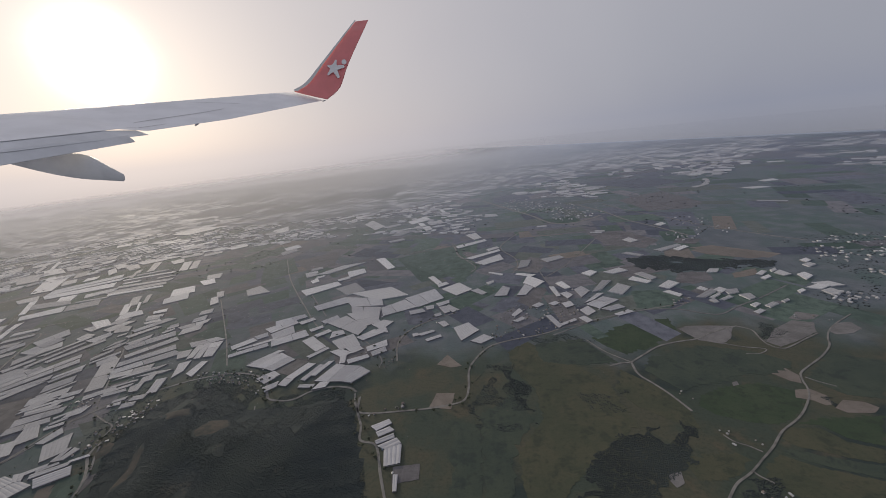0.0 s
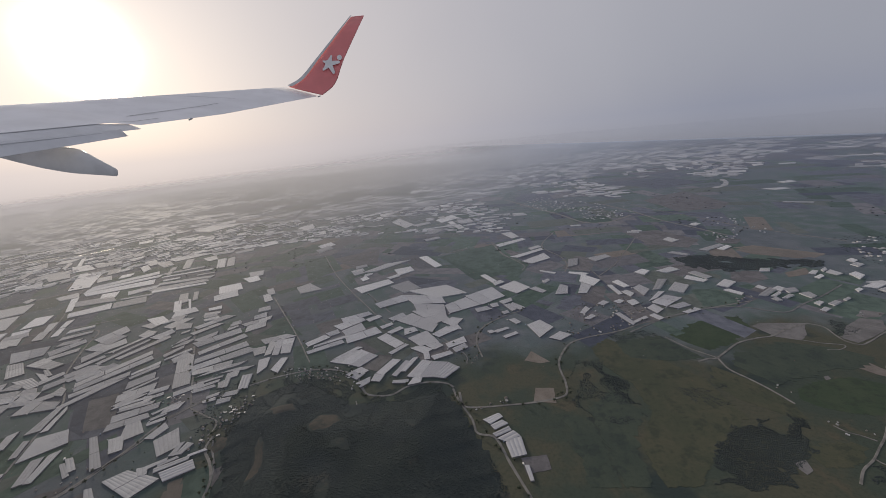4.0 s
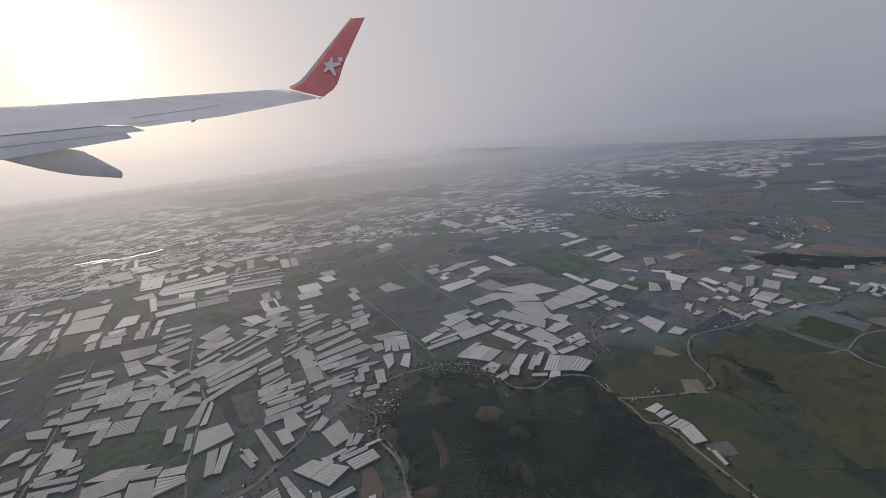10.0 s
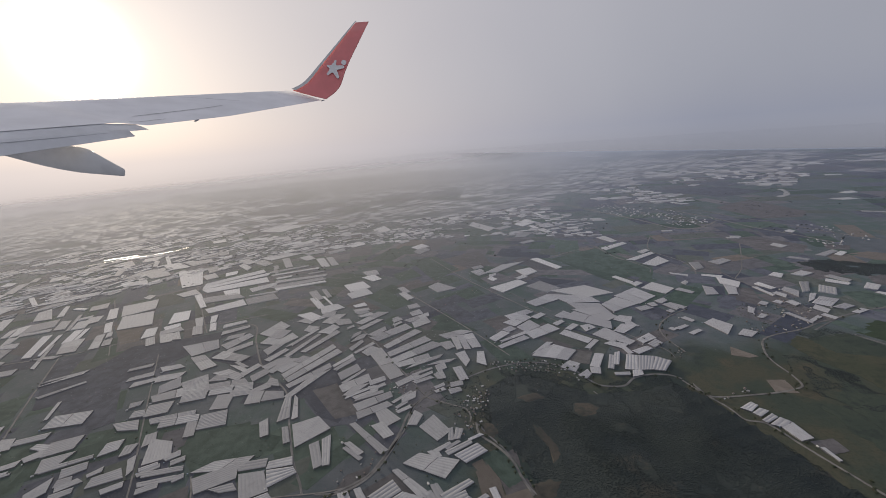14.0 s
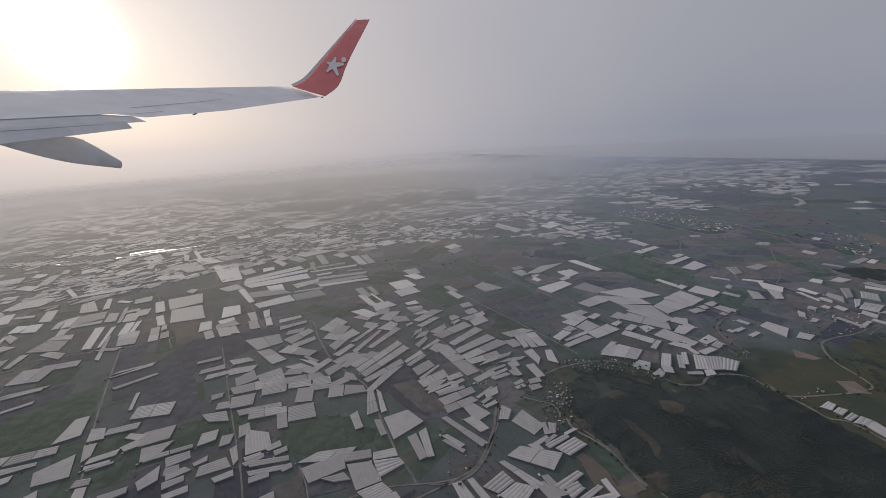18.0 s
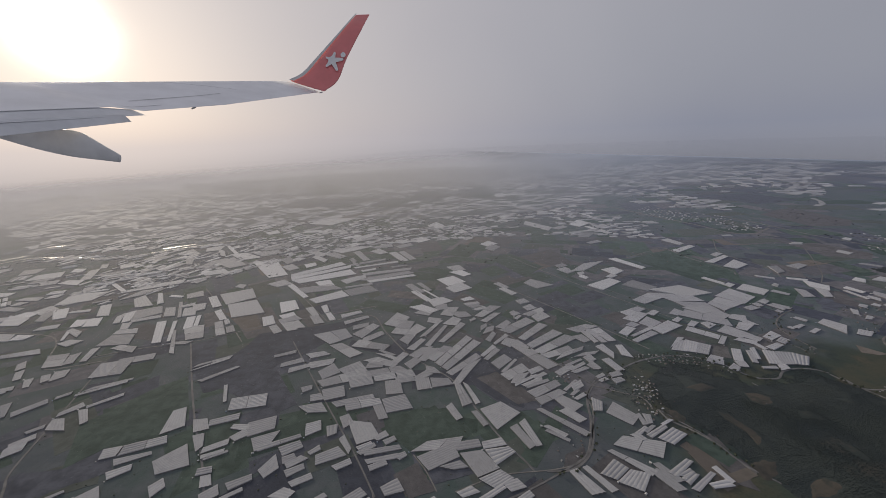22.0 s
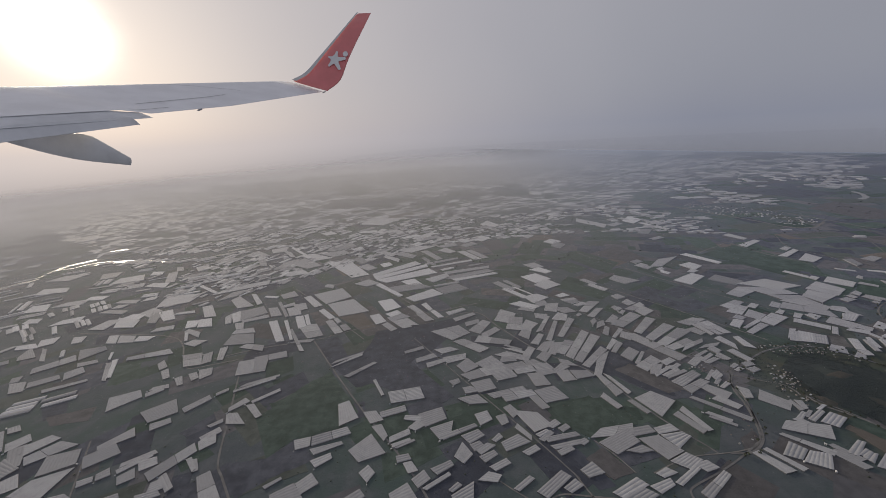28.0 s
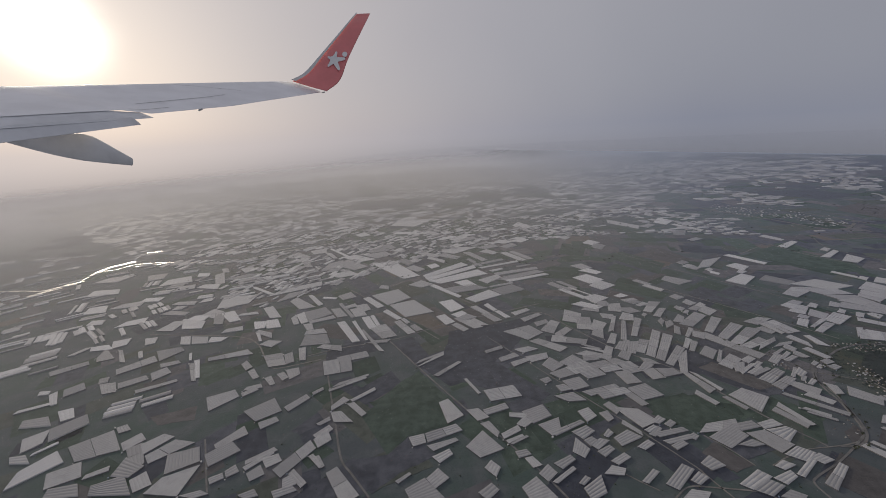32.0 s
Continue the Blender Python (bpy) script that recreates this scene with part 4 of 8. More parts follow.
for row in (
    (-190.4, 98.5, 8.1, 7.3, 19, -2.5, 0.4, 4.0),
    (-186.7, 92.2, 7.9, 6.2, 11, -1.2, 0.6, -0.6),
    (-178.8, 94.0, 7.5, 4.3, 7, -0.9, 0.3, -0.6),
    (-171.7, 94.9, 6.1, 4.4, 7, -1.0, -0.5, -0.5),
    (-175.0, 88.0, 7.3, 5.3, -78, 0.7, 0.1, 0.2),
    (-173.2, 80.0, 7.8, 6.8, 13, -1.2, -0.6, 0.4),
    (-183.6, 80.5, 11.0, 3.6, 10, -0.8, -0.0, -1.1),
    (-177.7, 76.7, 6.7, 2.8, -66, 0.6, -0.2, -0.1),
    (-181.3, 69.3, 8.5, 6.1, -62, 2.8, -4.0, 0.7),
    (-173.5, 65.5, 3.4, 1.9, 30, -0.1, 0.2, -0.1),
    (-175.2, 62.3, 9.9, 1.8, 9, -0.7, 0.2, -0.3),
    (-174.6, 59.5, 8.7, 1.6, 11, -0.7, 0.4, -0.0),
):
    greenhouse(*row)
for row in (
    (-175.6, 57.6, 4.7, 1.8, 22, -0.2, -0.1, -0.1),
    (-160.0, 59.4, 9.7, 5.2, 25, -0.4, 1.5, -0.2),
    (-152.5, 62.8, 6.8, 2.8, 8, -0.4, 0.2, -0.2),
    (-145.7, 62.8, 6.1, 2.6, 11, -0.2, -0.7, 0.4),
    (-149.9, 57.2, 7.7, 5.8, -60, 1.6, -1.6, 0.6),
    (-144.1, 59.5, 6.5, 3.9, 20, -0.7, -0.3, -3.2),
    (-146.2, 52.1, 5.8, 4.1, 27, -1.8, 0.8, -0.9),
    (-142.6, 50.3, 4.1, 2.8, 16, -1.1, 0.1, 0.2),
    (-153.6, 49.1, 4.2, 2.1, 20, -1.1, -0.5, 0.5),
    (-171.3, 51.0, 4.6, 3.4, 22, -0.5, -0.1, 1.3),
    (-142.3, 73.9, 8.6, 8.1, 32, -0.2, -2.7, -2.3),
    (-137.4, 64.8, 8.7, 2.4, -65, -0.2, -0.0, -0.4),
):
    greenhouse(*row)
for row in (
    (-135.1, 65.9, 9.7, 2.1, -74, -0.4, 1.2, -0.6),
    (-155.6, 75.2, 7.0, 2.3, -64, -0.4, 0.8, -0.2),
    (-152.8, 83.6, 11.7, 2.7, -76, -0.4, -0.8, 1.9),
    (-149.7, 83.2, 10.5, 1.5, -72, 1.0, -2.7, 0.6),
    (-165.2, 89.0, 5.9, 4.7, -79, 0.1, 0.1, -0.0),
    (-159.3, 89.5, 6.7, 4.3, 2, -1.1, -0.7, -1.9),
    (-154.0, 108.4, 22.3, 3.4, 55, 0.9, 0.2, 0.2),
    (-151.4, 105.3, 21.9, 3.5, 52, 0.4, 0.1, 0.9),
    (-150.9, 98.9, 15.8, 3.0, 44, 0.3, 0.8, 0.2),
    (-169.4, 101.3, 6.1, 4.0, 50, 1.1, 0.3, -0.6),
    (-137.4, 99.6, 7.8, 4.5, 43, 1.0, -0.2, -0.3),
    (-133.8, 93.2, 10.1, 4.4, 34, 0.4, 0.6, -0.0),
):
    greenhouse(*row)
for row in (
    (-125.8, 103.7, 21.2, 5.1, -59, 0.6, -0.6, -0.5),
    (-126.1, 83.8, 11.6, 3.5, 28, -0.1, 0.7, -0.7),
    (-125.4, 80.0, 10.1, 3.0, 27, -0.4, -1.1, -0.6),
    (-121.3, 76.8, 7.3, 4.4, -54, 0.4, -0.7, 2.2),
    (-121.4, 71.7, 6.6, 3.1, -51, 0.8, -0.3, -0.5),
    (-125.2, 69.6, 15.3, 1.9, -45, 0.6, -0.4, 0.5),
    (-128.0, 66.1, 6.3, 1.5, -41, 0.6, -0.6, 0.2),
    (-112.9, 75.3, 5.1, 2.9, -108, 0.3, -1.9, -0.5),
    (-107.3, 71.3, 7.8, 5.3, -50, -0.5, 0.6, -0.9),
    (-107.9, 60.0, 10.9, 5.0, -21, 2.1, -1.0, 1.8),
    (-112.7, 55.2, 10.7, 1.9, -44, 0.7, -0.2, 1.1),
    (-117.8, 53.0, 5.9, 3.7, 37, -0.8, 1.4, 0.3),
):
    greenhouse(*row)
for row in (
    (-114.1, 50.4, 5.8, 4.6, 42, -1.9, -0.6, -1.4),
    (-125.9, 50.4, 7.5, 2.7, -61, 0.8, 0.6, 1.0),
    (-122.4, 51.0, 8.3, 1.7, -58, 0.4, 0.1, 0.4),
    (-107.1, 49.8, 6.8, 2.4, -59, 0.8, 0.4, 0.2),
    (-101.9, 52.9, 7.6, 1.8, 31, -0.5, -0.0, -0.6),
    (-101.5, 50.1, 4.1, 1.8, 29, -0.5, -1.2, -0.8),
    (-99.0, 49.0, 8.3, 1.3, 31, -0.5, 0.4, -0.4),
    (-98.2, 62.4, 6.7, 3.6, 30, -1.0, 0.5, -0.1),
    (-101.1, 64.4, 7.4, 1.5, 28, 0.1, 0.5, -0.2),
    (-116.7, 93.1, 8.3, 2.7, 35, 0.2, 0.2, 0.1),
    (-115.6, 84.4, 5.0, 2.6, 33, 1.5, 0.6, 0.4),
    (-350.7, 71.4, 11.3, 10.5, 26, -4.2, -0.3, 3.4),
):
    greenhouse(*row)
for row in (
    (-347.5, 78.6, 4.1, 2.9, -41, 1.2, 0.3, 0.2),
    (-339.7, 72.6, 5.7, 4.8, 49, 0.1, -0.4, 0.1),
    (-331.9, 71.7, 7.3, 4.9, 47, -0.8, -2.3, -1.3),
    (-326.3, 68.2, 10.0, 5.3, 41, -2.4, -4.1, 1.7),
    (-333.3, 62.0, 7.4, 5.2, -18, -1.1, 3.4, -2.0),
    (-333.9, 56.1, 9.6, 5.5, 7, -3.8, -4.5, 4.1),
    (-326.2, 57.3, 6.3, 4.0, -44, 0.5, 0.8, 0.1),
    (-318.8, 64.3, 7.4, 8.5, 119, 1.1, 1.5, -0.5),
    (-317.1, 56.4, 7.5, 9.0, 82, -2.4, -5.0, -2.0),
    (-308.2, 65.6, 8.1, 6.0, 39, -0.6, -1.1, 0.4),
    (-308.3, 71.3, 9.2, 3.5, 43, 0.2, 0.3, 2.7),
    (-321.4, 90.8, 9.7, 7.2, 34, -0.3, -0.8, -3.7),
):
    greenhouse(*row)
for row in (
    (-313.0, 93.8, 5.6, 2.7, 40, -0.0, -0.1, 0.2),
    (-303.1, 83.1, 9.4, 8.3, 34, -1.4, 2.0, 0.7),
    (-299.1, 77.2, 5.8, 3.3, 30, -0.4, -0.2, -0.9),
    (-292.6, 85.9, 8.6, 3.2, 48, 0.2, 0.2, -0.3),
    (-295.5, 62.0, 8.3, 1.7, 41, -0.3, -0.0, -0.6),
    (-291.6, 61.7, 4.5, 3.8, 25, -0.9, 0.3, -0.9),
    (-294.6, 57.6, 4.0, 3.8, 38, -0.0, 0.1, 0.8),
    (-301.8, 58.8, 3.2, 3.1, 39, 0.0, -0.4, 0.7),
    (-305.0, 56.8, 3.6, 2.4, 27, -0.4, 0.1, -0.4),
    (-284.9, 61.8, 12.3, 4.4, 53, 0.6, 0.8, -0.2),
    (-284.2, 54.2, 3.2, 3.8, 29, 0.1, -1.2, 0.5),
    (-284.4, 51.4, 5.5, 2.5, 19, -1.1, -0.6, -0.3),
):
    greenhouse(*row)
for row in (
    (-282.1, 55.1, 7.0, 1.9, -43, -0.4, 0.2, 0.0),
    (-278.7, 60.5, 6.0, 1.3, -46, -0.2, -0.8, -0.3),
    (-333.7, 119.5, 16.8, 4.0, 15, -1.8, -2.5, 2.1),
    (-384.7, 124.9, 14.2, 1.7, -49, 1.9, 0.3, 0.3),
    (-393.0, 125.3, 9.4, 5.2, -42, -2.2, 10.5, 1.2),
    (-363.1, 125.4, 9.4, 7.9, 34, -1.1, -0.3, -6.3),
    (-371.7, 116.6, 13.8, 6.0, 40, -0.2, -0.6, 1.3),
    (-356.6, 109.3, 6.2, 6.5, 47, 0.3, -0.9, -0.2),
    (-364.3, 104.8, 9.5, 4.4, 31, -1.0, -0.7, -0.5),
    (-352.2, 100.9, 13.6, 2.4, 25, -0.8, 0.4, -0.8),
    (-357.1, 116.0, 7.1, 3.4, 20, -1.4, -0.3, -0.7),
    (-343.1, 108.9, 15.1, 1.9, -57, 0.8, 0.8, -0.8),
):
    greenhouse(*row)
for row in (
    (-400.8, 117.4, 12.6, 4.5, 34, -1.0, 0.2, -0.9),
    (-384.8, 102.0, 6.3, 6.2, 43, -0.0, -0.6, 0.6),
    (-371.3, 101.5, 8.6, 4.5, -48, 2.8, -1.1, -0.7),
    (-322.2, 110.9, 6.6, 2.7, -48, -0.8, 1.1, 0.3),
    (-316.5, 104.6, 7.6, 2.4, -51, -0.1, 0.8, -0.4),
    (-307.8, 99.5, 6.6, 2.2, -52, 0.3, 0.2, -0.9),
    (-311.6, 113.7, 10.6, 7.0, -58, 2.8, -0.0, -1.0),
    (-303.9, 102.1, 5.6, 2.6, -49, 0.2, -1.1, -0.2),
    (-300.3, 103.8, 6.3, 4.5, -62, -0.1, -2.4, -0.6),
    (-305.9, 114.5, 8.4, 3.4, -65, -0.5, 0.6, -0.2),
    (-283.5, 106.5, 11.1, 10.4, 12, -0.9, 0.6, 0.6),
    (-278.5, 112.3, 12.6, 4.7, 16, -0.7, 0.1, 0.2),
):
    greenhouse(*row)
for row in (
    (-276.8, 94.6, 14.4, 1.5, 28, 0.1, -0.0, 0.2),
    (-287.0, 91.5, 4.3, 1.8, 40, 0.4, 0.1, 0.0),
    (-269.8, 87.9, 9.6, 1.7, 38, 0.1, 0.4, 0.2),
    (-277.6, 84.1, 6.5, 2.7, 48, 0.4, -1.3, 1.2),
    (-270.7, 80.8, 8.6, 2.1, -47, 0.6, -1.3, -0.3),
    (-275.9, 77.6, 6.3, 3.9, -54, 3.0, 2.3, 1.9),
    (-280.5, 75.8, 4.3, 1.8, 38, -0.2, 1.1, 0.3),
    (-278.9, 68.5, 4.9, 4.5, 46, 1.2, 0.9, 1.0),
    (-277.5, 60.2, 5.1, 1.3, -54, 0.3, -0.6, -0.2),
    (-269.7, 52.3, 12.1, 4.1, -53, 0.3, 0.4, 1.7),
    (-245.8, 106.5, 13.2, 1.2, 37, 0.2, 1.4, 1.5),
    (-219.6, 111.0, 8.2, 2.1, 22, 0.2, 0.3, 0.4),
):
    greenhouse(*row)
for row in (
    (-230.9, 88.8, 9.8, 1.1, -64, -0.0, 0.0, -0.1),
    (-220.9, 83.9, 11.2, 6.2, 9, -0.9, -0.1, 0.2),
    (-224.4, 76.4, 8.3, 2.8, 18, 0.0, 0.2, 0.1),
    (-239.6, 77.5, 9.9, 4.9, -68, -0.6, -0.6, 2.6),
    (-230.5, 74.7, 5.8, 3.8, -57, 1.5, -0.9, 0.4),
    (-227.1, 68.2, 6.5, 2.4, -57, -0.2, -2.1, -1.1),
    (-249.6, 65.6, 4.5, 3.8, 14, -0.2, 0.9, -0.2),
    (-242.0, 67.9, 10.9, 3.6, 19, -0.3, -1.2, -0.4),
    (-241.9, 63.6, 8.7, 2.0, 19, -0.8, 0.6, -1.3),
    (-242.1, 59.3, 5.3, 2.7, 30, -0.3, 0.9, -0.9),
    (-230.5, 61.9, 7.7, 7.3, 33, -0.6, 0.5, 3.5),
    (-221.4, 66.3, 6.6, 2.2, 27, 0.5, -0.1, 0.2),
):
    greenhouse(*row)
for row in (
    (-43.1, 134.8, 14.2, 8.1, -24, -5.4, -1.8, 5.7),
    (-32.8, 119.5, 3.9, 4.6, -36, -2.1, -2.9, -4.8),
    (-69.5, 107.1, 3.4, 3.4, 18, 7.8, -2.9, -2.7),
):
    greenhouse(*row)
for row in (
    (-220.7, 63.7, 5.7, 1.2, 23, 0.0, 0.2, -0.5),
    (-228.8, 54.2, 3.4, 3.7, 54, 0.8, -0.2, -0.7),
    (-244.0, 52.2, 4.7, 4.2, 40, -0.0, -0.3, 0.5),
    (-248.0, 48.4, 7.0, 6.4, 20, -1.8, -2.1, 2.3),
    (-253.0, 53.0, 4.5, 1.1, 36, -0.2, 0.2, -0.3),
    (-230.8, 47.4, 4.5, 3.0, 36, -0.3, 0.3, -0.4),
    (-219.7, 58.3, 3.8, 2.3, 12, -0.4, -0.5, -0.2),
    (-217.6, 55.3, 3.8, 2.5, -61, 0.7, 0.0, 0.3),
    (-214.6, 51.5, 4.2, 3.3, 39, 0.3, 0.2, 0.2),
    (-218.8, 46.6, 5.9, 6.1, 20, -0.8, -1.3, 2.3),
    (-211.7, 73.1, 7.7, 5.7, 21, 0.1, 0.7, -0.6),
    (-208.6, 67.0, 5.6, 5.4, 20, 0.9, 4.4, -0.1),
):
    greenhouse(*row)
for row in (
    (-203.2, 103.5, 8.6, 4.0, 14, 0.3, 1.9, -0.6),
    (-204.0, 89.3, 3.5, 2.7, 24, 0.0, 0.8, -0.7),
):
    greenhouse(*row)


# ---- lie of the land, read back from the greenhouses that stand on it ----
PLACED = [(o.location.x, o.location.y, o.rotation_euler.z, o) for o in scene.objects if o.name.split(".")[0] == "greenhouse"]
SPOTS = np.array([(p[0], p[1], p[2]) for p in PLACED])
dice = random.Random(7)


def grain(x, y):
    """The angle, in degrees, in which the plots lie near a place."""
    k = int(np.argmin((SPOTS[:, 0] - x) ** 2 + (SPOTS[:, 1] - y) ** 2))
    if math.hypot(SPOTS[k, 0] - x, SPOTS[k, 1] - y) > 60:
        return (24.0 if x < -150 else -12.0) + 40.0 * noise.noise((x / 140, y / 140, 3.0))
    return math.degrees(SPOTS[k, 2])


def corners(x, y, length, width, angle):
    c, s = math.cos(radians(angle)), math.sin(radians(angle))
    return [(x + u * length / 2 * c - v * width / 2 * s, y + u * length / 2 * s + v * width / 2 * c) for u, v in ((-1, -1), (1, -1), (1, 1), (-1, 1))]


def lost_in_haze(x, y):
    """Whether a place lies where the western plain has faded from sight; scattered at the brink."""
    f = min(1.0, max(0.0, (math.hypot(x + 120, y) - 600.0) / 800.0))
    w = 1.0 - min(1.0, max(0.0, (x + 120) / max(y, 1.0) / 0.30))
    return f * f * (3 - 2 * f) * w * w * (3 - 2 * w) > 0.42 + 0.25 * noise.noise((x / 30, y / 30, 2.2))


# ---- patchwork of fields ----
def patchwork(name, material, count, label, seed):
    rng = random.Random(seed)
    verts, faces = [], []
    for k in range(count):
        far = rng.random() < 0.6
        x = rng.uniform(-640, 620) if far else rng.uniform(-400, 120)
        y = rng.uniform(150, 900) if far else rng.uniform(-40, 260)
        if x > -112 and y < 105 or lost_in_haze(x, y) or inland(x, y) < 30:
            continue
        grow = 1.0 + max(0.0, y - 150) / 170.0
        a = grain(x, y) + (90 if rng.random() < 0.4 else 0) + rng.uniform(-4, 4)
        ring = corners(x, y, rng.uniform(8, 26) * grow, rng.uniform(5, 12) * grow, a)
        z = 0.010 + 0.02 * rng.random()
        base = len(verts)
        verts += [(px + rng.uniform(-1, 1), py + rng.uniform(-1, 1), plain_z(px, py) + z) for px, py in ring]
        faces.append((base, base + 1, base + 2, base + 3))
        if not far and y < 190 and rng.random() < 0.55:
            quad, verts = verts[-4:], verts[:-4]
            faces.pop()
            plot = link_mesh("field", [(a - x, b - y, c) for a, b, c in quad] + [(a - x, b - y, -0.05) for a, b, c in quad], [(0, 1, 2, 3), (0, 4, 5, 1), (1, 5, 6, 2), (2, 6, 7, 3), (3, 7, 4, 0)], PLOT[material.name])
            plot.location = (x, y, 0)
            tagged(plot, label.replace("plots of the plain", "plot on the plain"), "field", "fields between the greenhouses")
    ob = link_mesh(name, verts, faces, material)
    return tagged(ob, label, "fields", kind="stuff")


PLOT = {far.name: near for far, near in zip(FIELDS_FAR, FIELDS)}
PATCH = [
    ("ploughed_plots", 0, 420, "bare brown ploughed plots of the plain"),
    ("fallow_plots", 1, 640, "dark grey-brown fallow plots of the plain"),
    ("green_plots", 2, 480, "dull green crop plots of the plain"),
    ("grassy_plots", 3, 170, "dry olive grass plots of the plain"),
    ("stubble_plots", 4, 28, "ochre stubble plots of the plain"),
]
for k, (name, m, count, label) in enumerate(PATCH):
    patchwork(name, FIELDS_FAR[m], count, label, 100 + k)


def field(kind, *ring):
    label = ("bare brown ploughed field", "dark fallow field beside greenhouses", "dull green crop field on the plain", "dry olive-green grass field", "ochre stubble field with pale soil", "pale excavated ground of a small quarry", "dull olive-brown dry grass slope", "dark green scrubby meadow", "green meadow in the side valley")[kind]
    n = len(ring)
    mx, my = sum(p[0] for p in ring) / n, sum(p[1] for p in ring) / n
    edge = []
    for k in range(n):
        (ax, ay), (bx, by) = ring[k], ring[(k + 1) % n]
        cuts = 14 if kind >= 6 else 6
        for q in range(cuts):
            u = q / cuts
            w = (0.10 if kind >= 6 else 0.035) * math.hypot(bx - ax, by - ay) * (dice.random() - 0.5)
            edge.append((ax + (bx - ax) * u + w, ay + (by - ay) * u - w))
    verts = [(px - mx, py - my, 0.0) for px, py in edge]
    rim = len(edge)
    verts += [(px - mx, py - my, -0.04) for px, py in edge]
    faces = [tuple(range(rim))] + [(k, k + rim, (k + 1) % rim + rim, (k + 1) % rim) for k in range(rim)]
    ob = link_mesh("field", verts, faces, FIELDS[kind])
    ob.location = (mx, my, plain_z(mx, my) + (0.012 if kind >= 6 else 0.034) + 0.0004 * (len(bpy.data.meshes) % 60))
    return tagged(ob, label, "field", "fields between the greenhouses")


field(0, (-63.2, 98.0), (-58.5, 104.7), (-53.6, 102.9), (-58.0, 95.2))
field(2, (-111.0, 123.8), (-105.4, 137.2), (-91.6, 122.2), (-102.4, 121.3))
field(3, (-95.4, 60.0), (-89.5, 61.7), (-89.5, 57.5), (-94.6, 55.9))
field(3, (-110.1, 79.8), (-104.0, 81.7), (-99.6, 77.6), (-103.7, 75.1))
field(1, (-148.0, 85.8), (-145.5, 94.3), (-129.2, 75.5), (-138.0, 74.1))
field(2, (-176.8, 69.9), (-165.5, 76.4), (-158.3, 64.8), (-167.0, 61.1))
field(0, (-241.1, 124.3), (-260.1, 148.3), (-243.8, 155.3), (-228.1, 130.8))
field(4, (-264.6, 150.5), (-253.0, 156.2), (-238.4, 133.1), (-245.1, 131.0))
field(1, (-237.1, 127.8), (-192.9, 139.4), (-215.2, 106.5), (-240.7, 109.8))
field(4, (-171.1, 54.4), (-165.9, 58.0), (-163.2, 54.0), (-167.8, 48.8))
field(2, (-165.4, 69.7), (-157.3, 74.4), (-148.8, 71.7), (-149.6, 66.8))
field(1, (-164.2, 55.9), (-156.3, 60.7), (-151.5, 54.1), (-161.2, 51.7))
field(2, (-267.4, 84.0), (-245.3, 89.5), (-238.2, 71.5), (-252.4, 67.3))
field(1, (-244.4, 96.6), (-222.9, 106.6), (-204.7, 82.0), (-209.2, 78.8))
field(2, (-265.7, 84.1), (-250.6, 100.3), (-235.5, 77.2), (-245.2, 71.2))
field(3, (-268.1, 58.1), (-251.1, 65.7), (-244.8, 56.1), (-260.5, 49.6))
field(0, (-342.6, 83.7), (-328.8, 88.0), (-325.6, 80.9), (-336.7, 79.3))
field(4, (-12.1, 95.2), (-9.2, 99.9), (-4.8, 93.6), (-8.0, 93.2))
field(4, (-13.2, 77.1), (-11.7, 82.4), (-6.9, 81.9), (-7.8, 76.1))
field(4, (106.6, 176.4), (117.3, 177.3), (135.2, 158.7), (127.2, 155.2))
field(4, (103.6, 142.3), (114.6, 145.3), (111.2, 139.4), (101.4, 137.6))
field(0, (85.8, 147.7), (95.0, 145.5), (89.6, 138.7), (80.9, 140.6))
field(0, (110.3, 193.4), (119.3, 188.0), (112.5, 181.0), (104.5, 185.8))
field(2, (-37.3, 194.7), (-8.1, 215.4), (-3.8, 168.3), (-22.8, 162.4))
field(0, (-108.1, 216.0), (-81.5, 229.6), (-76.4, 199.5), (-89.3, 194.2))
field(2, (-127.3, 218.2), (-111.5, 224.2), (-96.2, 195.7), (-110.6, 179.9))
field(1, (-57.6, 174.4), (-37.0, 165.3), (-50.9, 161.8))
field(4, (-98.4, 59.4), (-95.8, 60.7), (-93.3, 53.4), (-96.2, 56.1))
field(2, (-96.0, 61.4), (-90.5, 64.2), (-86.0, 54.9), (-90.8, 52.7))
field(4, (-94.7, 50.2), (-86.6, 52.2), (-85.9, 49.9), (-93.0, 47.9))
field(5, (-62.9, 97.5), (-57.6, 95.3), (-54.0, 102.2), (-58.5, 103.8))
field(1, (-157.2, 94.0), (-146.0, 107.4), (-140.1, 94.3), (-151.9, 91.1))
field(0, (-147.3, 90.9), (-140.1, 93.8), (-133.1, 85.0), (-129.2, 78.6), (-136.3, 77.5))
field(0, (-19.7, 60.1), (-14.1, 60.6), (-13.9, 56.9), (-19.2, 56.0))
field(0, (84.9, 146.6), (96.2, 146.3), (86.8, 135.7), (79.9, 137.9))
field(4, (105.4, 172.9), (116.0, 175.8), (127.1, 166.5), (132.4, 156.9), (120.9, 156.1), (108.4, 165.5))
field(0, (81.7, 141.9), (90.8, 147.8), (95.9, 145.0), (93.9, 137.8), (84.6, 135.5))
field(0, (124.6, 302.2), (168.7, 323.9), (169.7, 268.8), (152.9, 253.8), (126.4, 257.7))
field(0, (71.7, 217.4), (90.7, 216.9), (101.0, 193.2), (88.6, 181.5), (73.3, 192.4))
